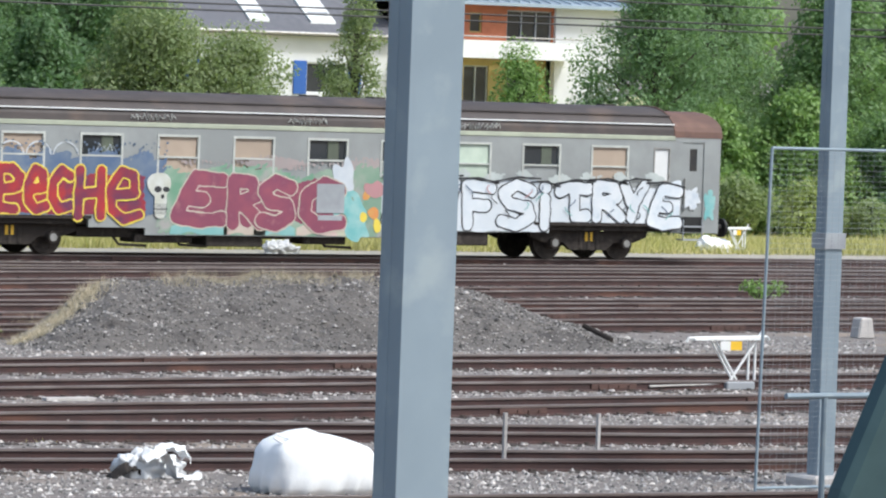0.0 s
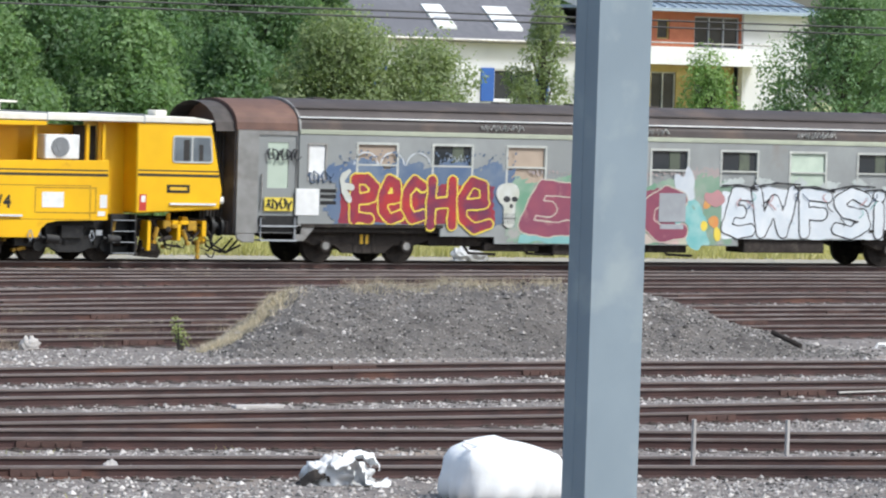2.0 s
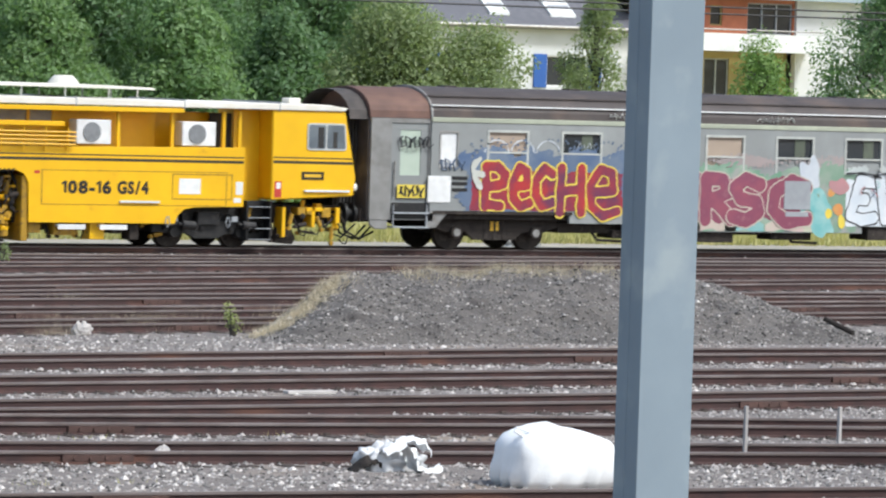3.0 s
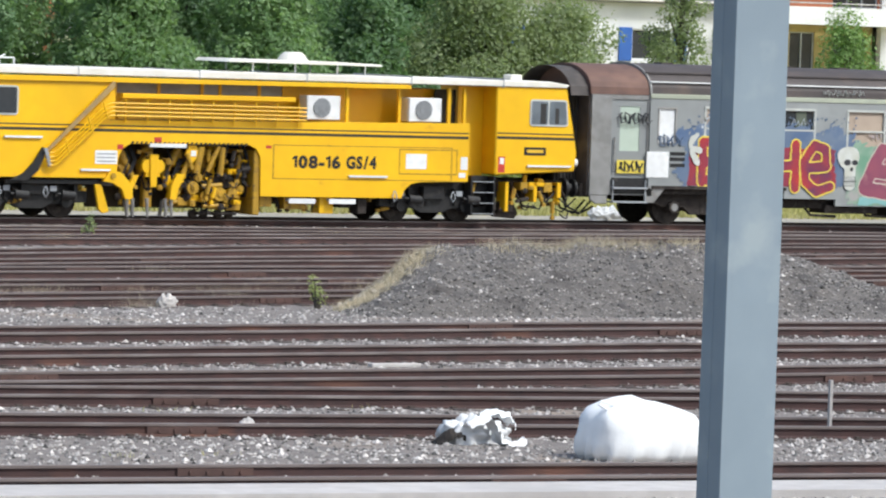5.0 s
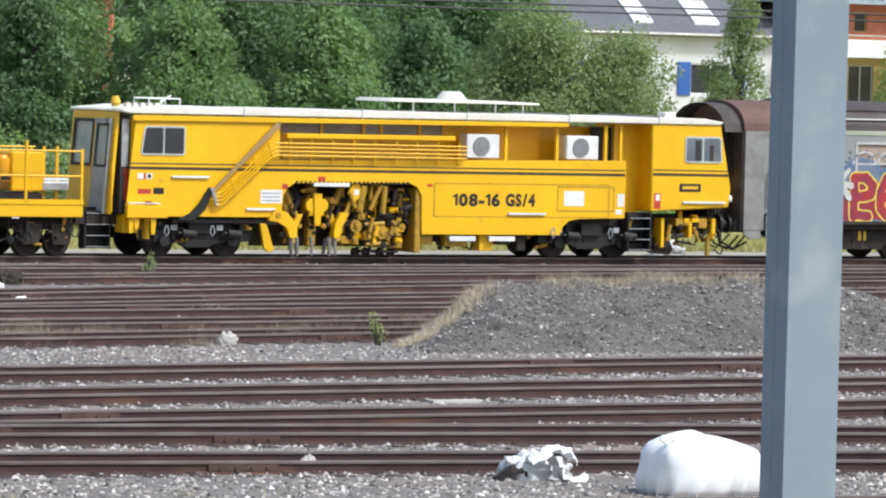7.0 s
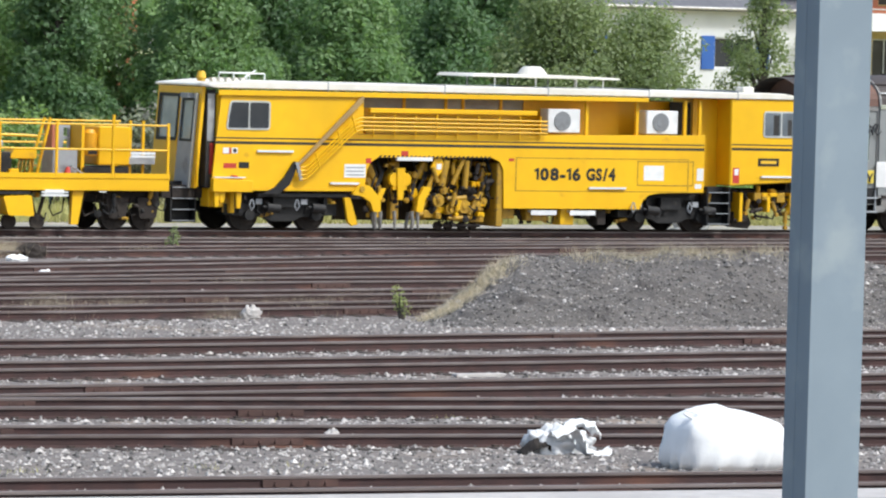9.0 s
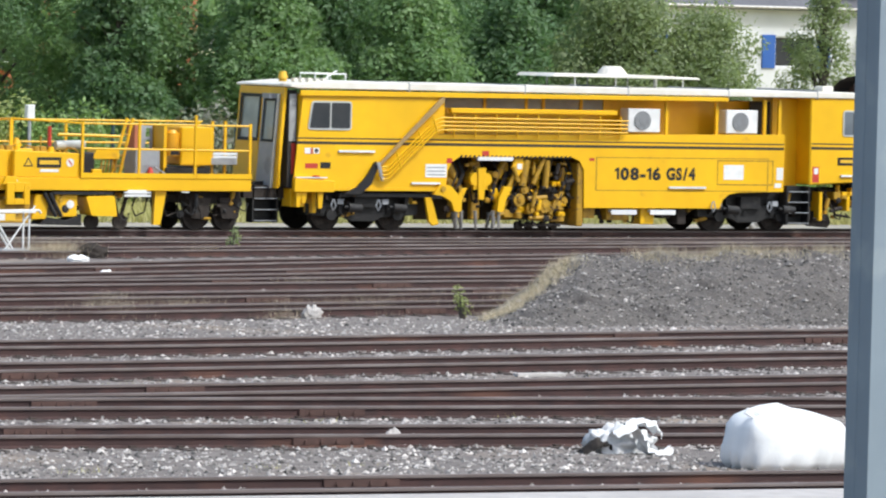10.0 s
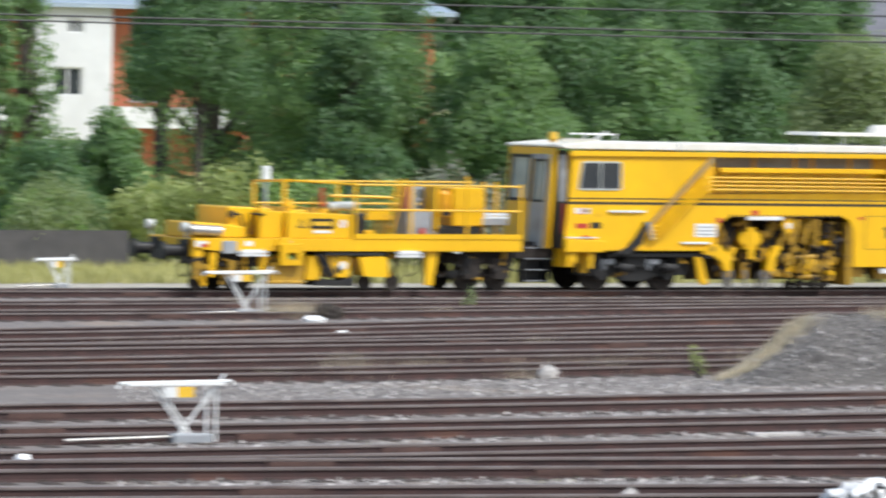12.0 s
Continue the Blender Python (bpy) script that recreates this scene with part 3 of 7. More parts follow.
# ---------- graffiti-covered stainless coach ----------
def coach():
    root = vehicle("passenger_coach", "old stainless steel passenger coach covered in graffiti under a brown roof", "railway coach")
    A, B, Y = 73.5, 96.0, SIDE
    wins = [75.2 + 2.255 * i for i in range(9)]
    kinds = [BEIGE, DARKIN, BEIGE, BEIGE, DARKIN, DARKIN, PALEGREEN, DARKIN, BEIGE]
    holes = [(x, x + 1.2, 2.28, 3.22) for x in wins] + [(73.74, 74.31, 2.25, 3.2), (95.3, 95.86, 2.3, 3.22)]
    wall = Solid().sheet(A, B, 1.17, 3.42, Y, Y + 0.09, holes)
    wall.box(77.75, 91.0, Y, Y + 0.09, 0.88, 1.17)
    for k in (1.30, 1.42, 1.54, 1.66):
        part("rib", Solid().box(A, B, Y - 0.006, Y, k, k + 0.03), INOX, root)
    part("side_wall", wall, INOX, root, "ribbed weathered stainless side wall")
    back = Solid().box(A, B, 1.33, 1.42, 0.88, 3.42).box(71.75, A, 1.27, 1.36, 0.9, 3.42).box(B, 97.65, 1.27, 1.36, 0.9, 3.42)
    part("far_side_wall", back, INOX, root)
    part("floor_frame", Solid().box(71.75, 97.6, -1.32, 1.32, 0.95, 1.14), GRIME, root)
    # inner wall behind opaque panes, its near-black standing for the unlit inside
    part("partition", Solid().box(A, B, 0.25, 0.3, 1.14, 3.45), DARKIN, root, "partition painted near-black for the unlit coach interior")
    for x, mat in zip(wins, kinds):
        f = Solid()
        f.box(x - 0.03, x + 0.03, Y - 0.015, Y + 0.05, 2.27, 3.25).box(x + 1.17, x + 1.23, Y - 0.015, Y + 0.05, 2.27, 3.25)
        f.box(x + 0.03, x + 1.17, Y - 0.015, Y + 0.05, 3.19, 3.25).box(x + 0.03, x + 1.17, Y - 0.02, Y + 0.05, 2.655, 2.70)
        w = part("window", f, FRAMEAL, root, "aluminium window frame")
        low = Solid().box(x + 0.03, x + 1.17, Y + 0.035, Y + 0.05, 2.28, 2.655)
        part("lower_pane", low, BEIGE if mat is BEIGE else (PALEGREEN if mat is PALEGREEN else INOX), w)
        if mat is DARKIN:
            part("upper_pane", Solid().box(x + 0.03, x + 1.17, Y + 0.05, Y + 0.06, 2.70, 3.19), GLASS, w, "dark opaque glass")
            part("curtain", Solid().box(x + 0.62, x + 0.95, Y + 0.036, Y + 0.046, 2.71, 3.18), material("faded_green_curtain", (0.12, 0.14, 0.10), (0.09, 0.10, 0.08), 4, 0.9), w)
        else:
            part("upper_pane", Solid().box(x + 0.03, x + 1.17, Y + 0.045, Y + 0.055, 2.70, 3.19), mat, w, "drawn pale blind behind glass")
    for x0, x1, z0, z1 in ((73.74, 74.31, 2.25, 3.2), (95.3, 95.86, 2.3, 3.22)):
        w = part("narrow_window", Solid().sheet(x0, x1, z0, z1, Y - 0.01, Y + 0.05, [(x0 + 0.04, x1 - 0.04, z0 + 0.04, z1 - 0.04)]), STEEL, root)
        part("frosted_pane", Solid().box(x0 + 0.04, x1 - 0.04, Y + 0.03, Y + 0.045, z0 + 0.04, z1 - 0.04), WHITE, w, "white frosted glass")
    # roof: curved shell with ribs, cornice and rusty end domes
    def shell(x0, x1, top, low, half, n=18, crown=1.0):
        s = Solid()
        arc = [(half * -math.cos(math.pi * i / n), low + (top - low) * math.sin(math.pi * i / n) ** 0.82) for i in range(n + 1)]
        s.add([(x, y, z) for x in (x0, x1) for y, z in arc], [(i, i + 1, n + 2 + i, n + 1 + i) for i in range(n)])
        s.add([(x0, y, z) for y, z in arc], [tuple(range(n + 1))]).add([(x1, y, z) for y, z in arc], [tuple(range(n + 1))])
        return s
    part("roof", shell(A, B, 4.31, 3.52, 1.41), ROOFBR, root, "brown-grey curved roof", smooth=False)
    for z, y, m in ((3.83, -1.345, WHITE), (4.06, -1.1, ROOFBR)):
        part("roof_seam", Solid().box(A, B, y - 0.05, y + 0.03, z, z + 0.035), m, root, "pale seam along the roof" if m is WHITE else "")
    part("cornice", Solid().box(A, B, Y - 0.02, Y + 0.1, 3.42, 3.54).box(A, B, 1.33, 1.44, 3.42, 3.54), CORNICE, root, "pale green gutter band", bevel=0.01)
    for x0, x1 in ((71.7, A), (B, 97.65)):
        part("roof_dome", shell(x0, x1, 4.27 if x0 < 80 else 4.2, 3.5, 1.38), ROOFRUST, root, "rusty brown roof end")
        part("dome_edge", shell(x0 + (1.78 if x0 < 80 else -0.02), x0 + (1.84 if x0 < 80 else 0.04), 4.34, 3.5, 1.43), ROOFRUST if x0 > 80 else INOXD, root)
    vent = [74.6, 78.4, 80.2, 82.5, 84.9, 87.0, 89.6, 92.3, 94.5]
    for x in vent:
        part("roof_vent", Solid().box(x, x + 0.35, -0.2, 0.2, 4.29, 4.34).box(x + 0.1, x + 0.25, -0.1, 0.1, 4.25, 4.3), ROOFBR, root)
    # end vestibules
    for x0, x1, d0 in ((71.75, A, 72.35), (B, 97.6, 96.3)):
        y = -1.37
        d1 = d0 + (1.1 if x0 < 80 else 0.75)
        part("end_wall", Solid().sheet(x0, x1, 0.92, 3.5, y, y + 0.08, [(d0, d1, 1.12, 3.38)]), INOXD if x0 < 80 else INOX, root, "dull steel vestibule side", bevel=0.0)
        door = part("door", Solid().sheet(d0, d1, 1.12, 3.38, y + 0.03, y + 0.07, [(d0 + 0.28, d1 - 0.22, 2.05 if x0 < 80 else 2.6, 3.2)]), INOX, root, "grey folding end door")
        part("door_pane", Solid().box(d0 + 0.28, d1 - 0.22, y + 0.045, y + 0.06, 2.05 if x0 < 80 else 2.6, 3.2), PALEGREEN if x0 < 80 else DARKIN, door)
        part("door_handle", Solid().tube((d0 + 0.1, y - 0.02, 1.5), (d0 + 0.1, y - 0.02, 2.4), 0.02), STEEL, door)
        # no hollow here: a black plate on the wall paints the recess's shade
        part("step_recess", Solid().box(d0 + 0.05, d1 - 0.02, y - 0.012, y, 0.95, 1.36), BLACK, root, "black plate standing for the shaded step recess under the door")
        for z in (0.72, 1.08):
            part("footstep", Solid().box(d0 + 0.05, d1, y - 0.12, y + 0.2, z, z + 0.04), GREYP, root)
        for x in (d0 + 0.07, d1 - 0.04):
            part("step_hanger", Solid().tube((x, y - 0.06, 0.72), (x, y - 0.06, 1.3), 0.018), GREYP, root)
    part("end_beam", Solid().box(71.6, 71.9, -1.15, 1.15, 0.85, 1.2), GRIME, root, "dark headstock under the end", bevel=0.02)
    ENDBROWN = material("dark_brown_end", (0.085, 0.072, 0.066), (0.05, 0.043, 0.04), 2.5, 0.8, stain=(0.13, 0.115, 0.10), stain_scale=1.5, stain_at=0.6)
    part("end_bulkhead", Solid().box(71.7, 71.76, -1.3, 1.3, 0.9, 3.6), ENDBROWN, root, "dark brown end wall")
    part("corner_skirt", Solid().prism([(71.78, 0.78), (71.95, 0.68), (72.3, 0.68), (72.3, 0.92), (71.76, 0.92)], -1.36, -1.29), INOXD, root, "rounded lower corner skirt", bevel=0.02)
    part("corner_skirt", Solid().prism([(73.42, 0.72), (73.7, 0.72), (74.1, 1.17), (73.5, 1.17), (73.42, 0.92)], SIDE, -1.32), INOXD, root, "lower skirt beside the bogie", bevel=0.02)
    part("end_bulkhead", Solid().box(97.6, 97.66, -1.3, 1.3, 0.9, 3.6), INOXD, root)
    rubber = material("black_rubber", (0.03, 0.028, 0.027), (0.05, 0.046, 0.043), 5, 0.7)
    for i in range(7):
        x = 71.02 + 0.1 * i
        fold = Solid().column([(-0.78, 1.1), (-0.62, 1.1), (-0.62, 3.35), (0.62, 3.35), (0.62, 1.1), (0.78, 1.1), (0.78, 3.55), (-0.78, 3.55)], x, x + 0.07)
        fold.v = [(c, a, b) for a, b, c in fold.v]
        part("bellows_fold", fold, rubber, root, "black rubber gangway fold", bevel=0.012)
    hood = Solid()
    for i in range(10):
        a0, a1 = math.pi * i / 10, math.pi * (i + 1) / 10
        hood.add([(x, -1.3 * math.cos(a), 3.45 + 0.75 * math.sin(a)) for x in (71.15, 71.72) for a in (a0, a1)], [(0, 1, 3, 2)])
    part("end_hood", hood, ENDBROWN, root, "dark brown gangway hood")
    for x, k in ((71.7, -1), (97.65, 1)):
        for y in (-0.875, 0.875):
            part("buffer", Solid().tube((x, y, 1.06), (x + 0.4 * k, y, 1.06), 0.11, 14).tube((x + 0.4 * k, y, 1.06), (x + 0.48 * k, y, 1.06), 0.26, 18), BLACK, root)
    # bogies and under-floor gear
    for a, b in ((74.46, 76.86), (92.27, 94.64)):
        wheelset(root, a, 0.45)
        wheelset(root, b, 0.45)
        m = (a + b) / 2
        for y in (-1.03, 1.03):
            f = Solid().prism([(a - 0.75, 0.78), (a - 0.3, 0.62), (a + 0.35, 0.62), (a + 0.6, 0.42), (b - 0.6, 0.42), (b - 0.35, 0.62), (b + 0.3, 0.62), (b + 0.75, 0.78), (b + 0.7, 0.98), (m + 0.5, 0.92), (m - 0.5, 0.92), (a - 0.7, 0.98)], y - 0.07, y + 0.07)
            f.disc(a, y - 0.2, y + 0.1, 0.61, 0.15, 16).disc(b, y - 0.2, y + 0.1, 0.61, 0.15, 16)
            for q in (m - 0.28, m, m + 0.28):
                f.tube((q, y, 0.45), (q, y, 0.95), 0.1, 10)
            part("bogie_frame", f, GRIME, root, "grimy steel bogie frame")
            for q in (a, b):
                part("axle_cap", Solid().disc(q, y - 0.215, y - 0.2, 0.61, 0.1, 14), INOXD, root)
        part("bogie_cross_beam", Solid().box(m - 0.25, m + 0.25, -1.0, 1.0, 0.5, 0.95).box(a - 0.7, b + 0.7, -1.2, 1.2, 0.98, 1.0), GRIME, root)
        part("arch_edge", Solid().box(a - 0.85, b + 0.95, Y - 0.03, Y + 0.1, 1.09, 1.17).box(a - 1.0, a - 0.85, Y, Y + 0.1, 0.9, 1.1), GRIME, root)
        part("brake_tag", Solid().box(m - 0.12, m + 0.12, -1.12, -1.1, 0.66, 0.9), G_YEL, root, "yellow brake plate")
    part("skirt", Solid().box(79.4, 87.1, Y, Y + 0.05, 0.70, 0.88), INOX, root)
    for b in ((77.6, 84.0, -1.1, 1.1, 0.62, 0.9), (81.3, 83.0, -1.3, -0.4, 0.42, 0.7), (79.2, 80.9, -1.25, -0.5, 0.5, 0.72), (84.3, 85.6, -1.2, -0.5, 0.5, 0.72)):
        part("underfloor_box", Solid().box(*b), GRIME, root, bevel=0.02)
    part("battery_box", Solid().box(87.35, 90.0, -1.35, -0.5, 0.52, 0.93), GRIME, root, bevel=0.02)
    for x in (78.6, 80.4, 84.8):
        part("air_pipe", Solid().path([(x, -1.1, 0.7), (x + 0.2, -1.15, 0.45), (x + 1.0, -1.15, 0.42)], 0.04), GRIME, root)
    # paint: backgrounds, words, tags, stickers
    e = Y - 0.012
    G_BLUED = material("spray_dark_blue", (0.075, 0.125, 0.235), (0.16, 0.205, 0.275), 2.2, 0.5, stain=(0.22, 0.25, 0.29), stain_scale=2.5, stain_at=0.6)
    G_LEMON = material("spray_lemon", (0.76, 0.62, 0.09), (0.74, 0.55, 0.07), 2.5, 0.5, stain=(0.60, 0.36, 0.09), stain_scale=4, stain_at=0.66)
    G_PALE = material("spray_pale_haze", (0.50, 0.54, 0.52), (0.44, 0.47, 0.46), 4, 0.5)
    G_LILAC = material("spray_lilac_edge", (0.58, 0.43, 0.40), (0.50, 0.50, 0.38), 4, 0.5)
    G_MINT = material("spray_mint", (0.15, 0.30, 0.20), (0.30, 0.38, 0.30), 1.6, 0.5, stain=(0.34, 0.33, 0.31), stain_scale=1.8, stain_at=0.56)
    G_CHROME = material("spray_chrome", (0.70, 0.72, 0.74), (0.58, 0.63, 0.68), 2.2, 0.5, stain=(0.45, 0.52, 0.58), stain_scale=3.2, stain_at=0.62)

    def cloud(X, Z):  # scalloped blue cloud behind the first word
        top = 2.62 + 0.20 * np.abs(np.sin((X - 74.7) * 2.35)) * (X < 79.6)
        side_in = np.minimum(X - 74.45 - 0.15 * np.sin(Z * 7), 79.95 - X)
        return np.minimum(np.minimum(top - Z, Z - 1.19), side_in) + 0.06 * spray_noise(X, Z, 9, 4) + 0.08 * spray_noise(X, Z, 40, 5) - 0.02
    part("paint_patch", painted(cloud, 74.0, 80.2, 1.15, 3.0, e - 0.0015), G_BLUED, root, "blue sprayed cloud with a scalloped top")

    def mint(X, Z):
        top = 2.40 + 0.10 * np.sin(X * 1.7) + 0.07 * np.sin(X * 4.1)
        low = np.where(X < 79.4, 1.19, 0.72)
        return np.minimum(np.minimum(top - Z, Z - low), np.minimum(X - 79.75, 86.9 - X)) + 0.05 * spray_noise(X, Z, 7, 8) + 0.08 * spray_noise(X, Z, 34, 9)
    part("paint_patch", painted(mint, 79.6, 87.1, 0.72, 2.75, e - 0.001), G_MINT, root, "green sprayed ground with a hazy edge")

    def haze(X, Z):
        return 0.10 - np.abs(Z - 2.58) + 0.10 * spray_noise(X, Z, 2.2, 14) + 0.11 * spray_noise(X, Z, 38, 15) - 0.06
    part("paint_patch", painted(haze, 80.4, 86.4, 2.4, 2.78, e - 0.0005), material("spray_rose_haze", (0.37, 0.30, 0.29), (0.34, 0.31, 0.30), 3, 0.5), root, "faint pink overspray")
    for k in range(3):  # pale cloud arcs above the first word
        x = 75.1 + 0.78 * k
        line = [(x + 0.36 - 0.36 * math.cos(a), 2.66 + 0.34 * math.sin(a)) for a in np.linspace(0.1, 3.04, 10)]
        part("paint_line", painted(lambda X, Z, l=line: stroke_field(X, Z, [l], 0.035) + 0.008 * spray_noise(X, Z, 30, 2), x - 0.1, x + 0.85, 2.6, 3.1, e - 0.003, 0.02), G_SILV, root)
    rd = random.Random(91)
    for k in range(60):
        x, z = rd.uniform(74.4, 80.0), rd.uniform(2.66, 3.05)
        part("paint_dot", Solid().disc(x, e - 0.004, e - 0.002, z, rd.uniform(0.018, 0.038), 8), G_BLUE, root)

    def shade(X, Z):  # red ground showing under and between the first letters
        return np.minimum(np.minimum(Z - 1.19, 2.2 - Z), np.minimum(X - 74.75, 79.35 - X)) + 0.06 * spray_noise(X, Z, 6, 24) + 0.03 * spray_noise(X, Z, 30, 25)
    part("paint_patch", painted(shade, 74.6, 79.5, 1.19, 2.3, e - 0.0035), G_RED, root, "red sprayed ground between the letters")
    for k, (ch, x0, x1, z0, z1) in enumerate((("P", 74.95, 75.9, 1.19, 2.44), ("e", 75.82, 76.62, 1.19, 2.42), ("C", 76.5, 77.32, 1.19, 2.42), ("H", 77.26, 78.24, 1.05, 2.42), ("e", 78.18, 79.3, 0.97, 2.42))):
        spray_letter(root, ch, x0, x1, z0, z1, e - 0.006 - 0.004 * k, 0.25, 0.042, G_RED, G_LEMON, 30 + 3 * k, "red sprayed letter with a yellow outline")

    def plum(X, Z):
        return np.minimum(np.minimum(Z - 0.98, 2.14 - Z), np.minimum(X - 80.3 - 0.25 * (Z - 1), 85.1 - X)) + 0.08 * spray_noise(X, Z, 5, 34) + 0.03 * spray_noise(X, Z, 30, 35)
    part("paint_patch", painted(plum, 80.0, 85.4, 0.8, 2.35, e - 0.005), G_PLUM, root, "plum sprayed ground between the letters")
    for k, (ch, x0, x1, z0, z1) in enumerate((("E", 80.12, 81.82, 0.9, 2.36), ("R", 81.72, 82.98, 0.86, 2.3), ("S", 82.62, 83.92, 0.84, 2.3), ("C", 83.88, 85.45, 0.78, 2.26))):
        part("graffiti_shadow", painted(lambda X, Z, a=x0, b=x1: np.minimum(np.minimum(X - a, b - X), 0.16 - np.abs(Z - 0.88 - 0.06 * np.sin(X * 5))) + 0.03 * spray_noise(X, Z, 8, 6), x0, x1, 0.73, 1.1, e - 0.0045), G_LILAC if k % 2 else G_TEAL, root)
        spray_letter(root, ch, x0, x1, z0, z1, e - 0.0075 - 0.004 * k, 0.36, 0.034, G_PLUM, G_LILAC, 50 + 3 * k, "plum sprayed letter with a pale outline")

    def chrome(X, Z):
        top = 2.2 + 0.10 * np.sin(X * 2.3) + 0.05 * np.sin(X * 5.3 + 1)
        low = np.where(X < 91.9, 0.90, 1.17)
        return np.minimum(np.minimum(top - Z, Z - low), np.minimum(X - 86.55, 96.25 - X)) + 0.02 * spray_noise(X, Z, 8, 44)
    part("paint_patch", painted(chrome, 86.4, 96.4, 0.88, 2.5, e - 0.002), G_CHROME, root, "chrome-silver sprayed ground")
    for k, (ch, x0, x1, z0, z1) in enumerate((("E", 86.55, 87.62, 0.92, 2.28), ("W", 87.5, 89.0, 0.92, 2.34), ("F", 88.92, 90.15, 0.92, 2.26), ("S", 90.12, 91.5, 0.92, 2.3), ("i", 91.3, 92.15, 0.92, 2.2),
                                            ("T", 92.05, 93.3, 1.17, 2.26), ("R", 93.2, 94.4, 1.17, 2.3), ("Y", 94.2, 95.15, 1.17, 2.32), ("E", 95.1, 96.3, 1.0, 2.24))):
        spray_letter(root, ch, x0, x1, z0, z1, e - 0.005 - 0.0035 * k, 0.31, 0.036, G_CHROME, G_BLK, 70 + 3 * k, "silver sprayed letter with a thin black outline")
        peak = [(x0 - 0.05, z1 + 0.02 - 0.10 * (k % 2)), ((x0 + x1) / 2, z1 + 0.05), (x1 + 0.05, z1 + 0.02 - 0.10 * ((k + 1) % 2))]
        part("paint_line", painted(lambda X, Z, l=peak: stroke_field(X, Z, [l], 0.05) + 0.006 * spray_noise(X, Z, 20, 3), x0 - 0.15, x1 + 0.15, z1 - 0.25, z1 + 0.2, e - 0.042, 0.025), G_BLK, root)
    for k in range(9):
        x = 86.9 + 1.05 * k
        z = rd.uniform(2.28, 2.4)
        part("paint_patch", painted(lambda X, Z, a=x, b=z: 0.17 - np.hypot((X - a) * 0.6, (Z - b) * 1.2) + 0.06 * spray_noise(X, Z, 12, 33) + 0.06 * spray_noise(X, Z, 40, 36), x - 0.45, x + 0.45, z - 0.25, z + 0.25, e - 0.0012, 0.03), G_PALE, root)
    for k in range(26):  # thin coloured flourishes over the silver
        x, z = rd.uniform(86.8, 96.0), rd.uniform(1.2, 2.0)
        line = [(x + 0.12 * math.sin(q * 0.9 + k), z + 0.07 * q) for q in range(4)]
        part("paint_line", painted(lambda X, Z, l=line: stroke_field(X, Z, [l], 0.03), x - 0.25, x + 0.25, z - 0.1, z + 0.35, e - 0.044, 0.02), (G_BLUE, G_TEAL, G_PINK, G_BLK)[k % 4], root)
    for k, (x, z, w, m) in enumerate(((85.5, 1.55, 0.35, G_TEAL), (85.75, 1.05, 0.4, G_TEAL), (86.05, 1.75, 0.13, G_ORNG), (86.25, 1.35, 0.15, G_ORNG), (86.0, 1.2, 0.12, G_LEMON), (85.3, 2.25, 0.4, G_SILV), (86.3, 1.95, 0.25, G_PINK), (86.4, 1.0, 0.14, G_LEMON))):
        part("paint_patch", painted(lambda X, Z, a=x, b=z, c=w: c - np.hypot(X - a, Z - b) + 0.4 * c * spray_noise(X, Z, 11, 7), x - 0.6, x + 0.6, z - 0.6, z + 0.6, e - 0.006 - 0.001 * k, 0.03), m, root)
    G_BONE = material("spray_bone", (0.50, 0.50, 0.42), (0.62, 0.63, 0.60), 3, 0.5)
    bone = [(79.72, 1.98), (79.78, 1.98)]
    skull = part("painted_skull", painted(lambda X, Z: np.maximum(stroke_field(X, Z, [bone], 0.62), stroke_field(X, Z, [[(79.8, 1.75), (79.82, 1.3)]], 0.36)) + 0.015 * spray_noise(X, Z, 9, 2), 79.3, 80.3, 1.0, 2.4, e - 0.030), G_BONE, root, "pale sprayed skull")
    for x, z, w, h in ((79.72, 1.86, 0.11, 0.08), (79.96, 1.86, 0.1, 0.07), (79.86, 1.68, 0.05, 0.06)):
        part("eye_hole", painted(lambda X, Z, a=x, b=z, c=w, d=h: 1 - np.hypot((X - a) / c, (Z - b) / d), x - 0.2, x + 0.2, z - 0.2, z + 0.2, e - 0.033, 0.02), G_BLK, skull)
    for i in range(7):
        part("tooth_line", Solid().box(79.64 + 0.055 * i, 79.655 + 0.055 * i, e - 0.033, e - 0.032, 1.22, 1.5), G_BLK, skull)
    part("tooth_line", Solid().box(79.62, 80.02, e - 0.034, e - 0.0331, 1.35, 1.37), G_BLK, skull)
    part("painted_figure", painted(lambda X, Z: stroke_field(X, Z, [[(74.8, 2.0), (74.75, 2.25), (74.95, 2.5)], [(74.75, 2.2), (75.05, 2.1)], [(74.8, 2.0), (75.0, 1.75)]], 0.15) + 0.03 * spray_noise(X, Z, 14, 4), 74.4, 75.3, 1.6, 2.8, e - 0.030, 0.025), G_BONE, root, "pale sprayed figure beside the first letter")
    part("notice_panel", Solid().box(73.42, 74.1, Y - 0.02, Y, 1.38, 2.05), WHITE, root, "white panel on the side", bevel=0.004)
    part("notice_panel", Solid().box(84.5, 85.36, Y - 0.035, Y, 1.32, 2.08).box(84.55, 85.3, Y - 0.035, Y, 1.13, 1.26), GREYP, root, "pale service hatch", bevel=0.004)
    for z in (1.66, 1.82, 1.96):
        part("vent_slot", Solid().box(74.14, 74.6, Y - 0.015, Y, z, z + 0.09), BLACK, root)
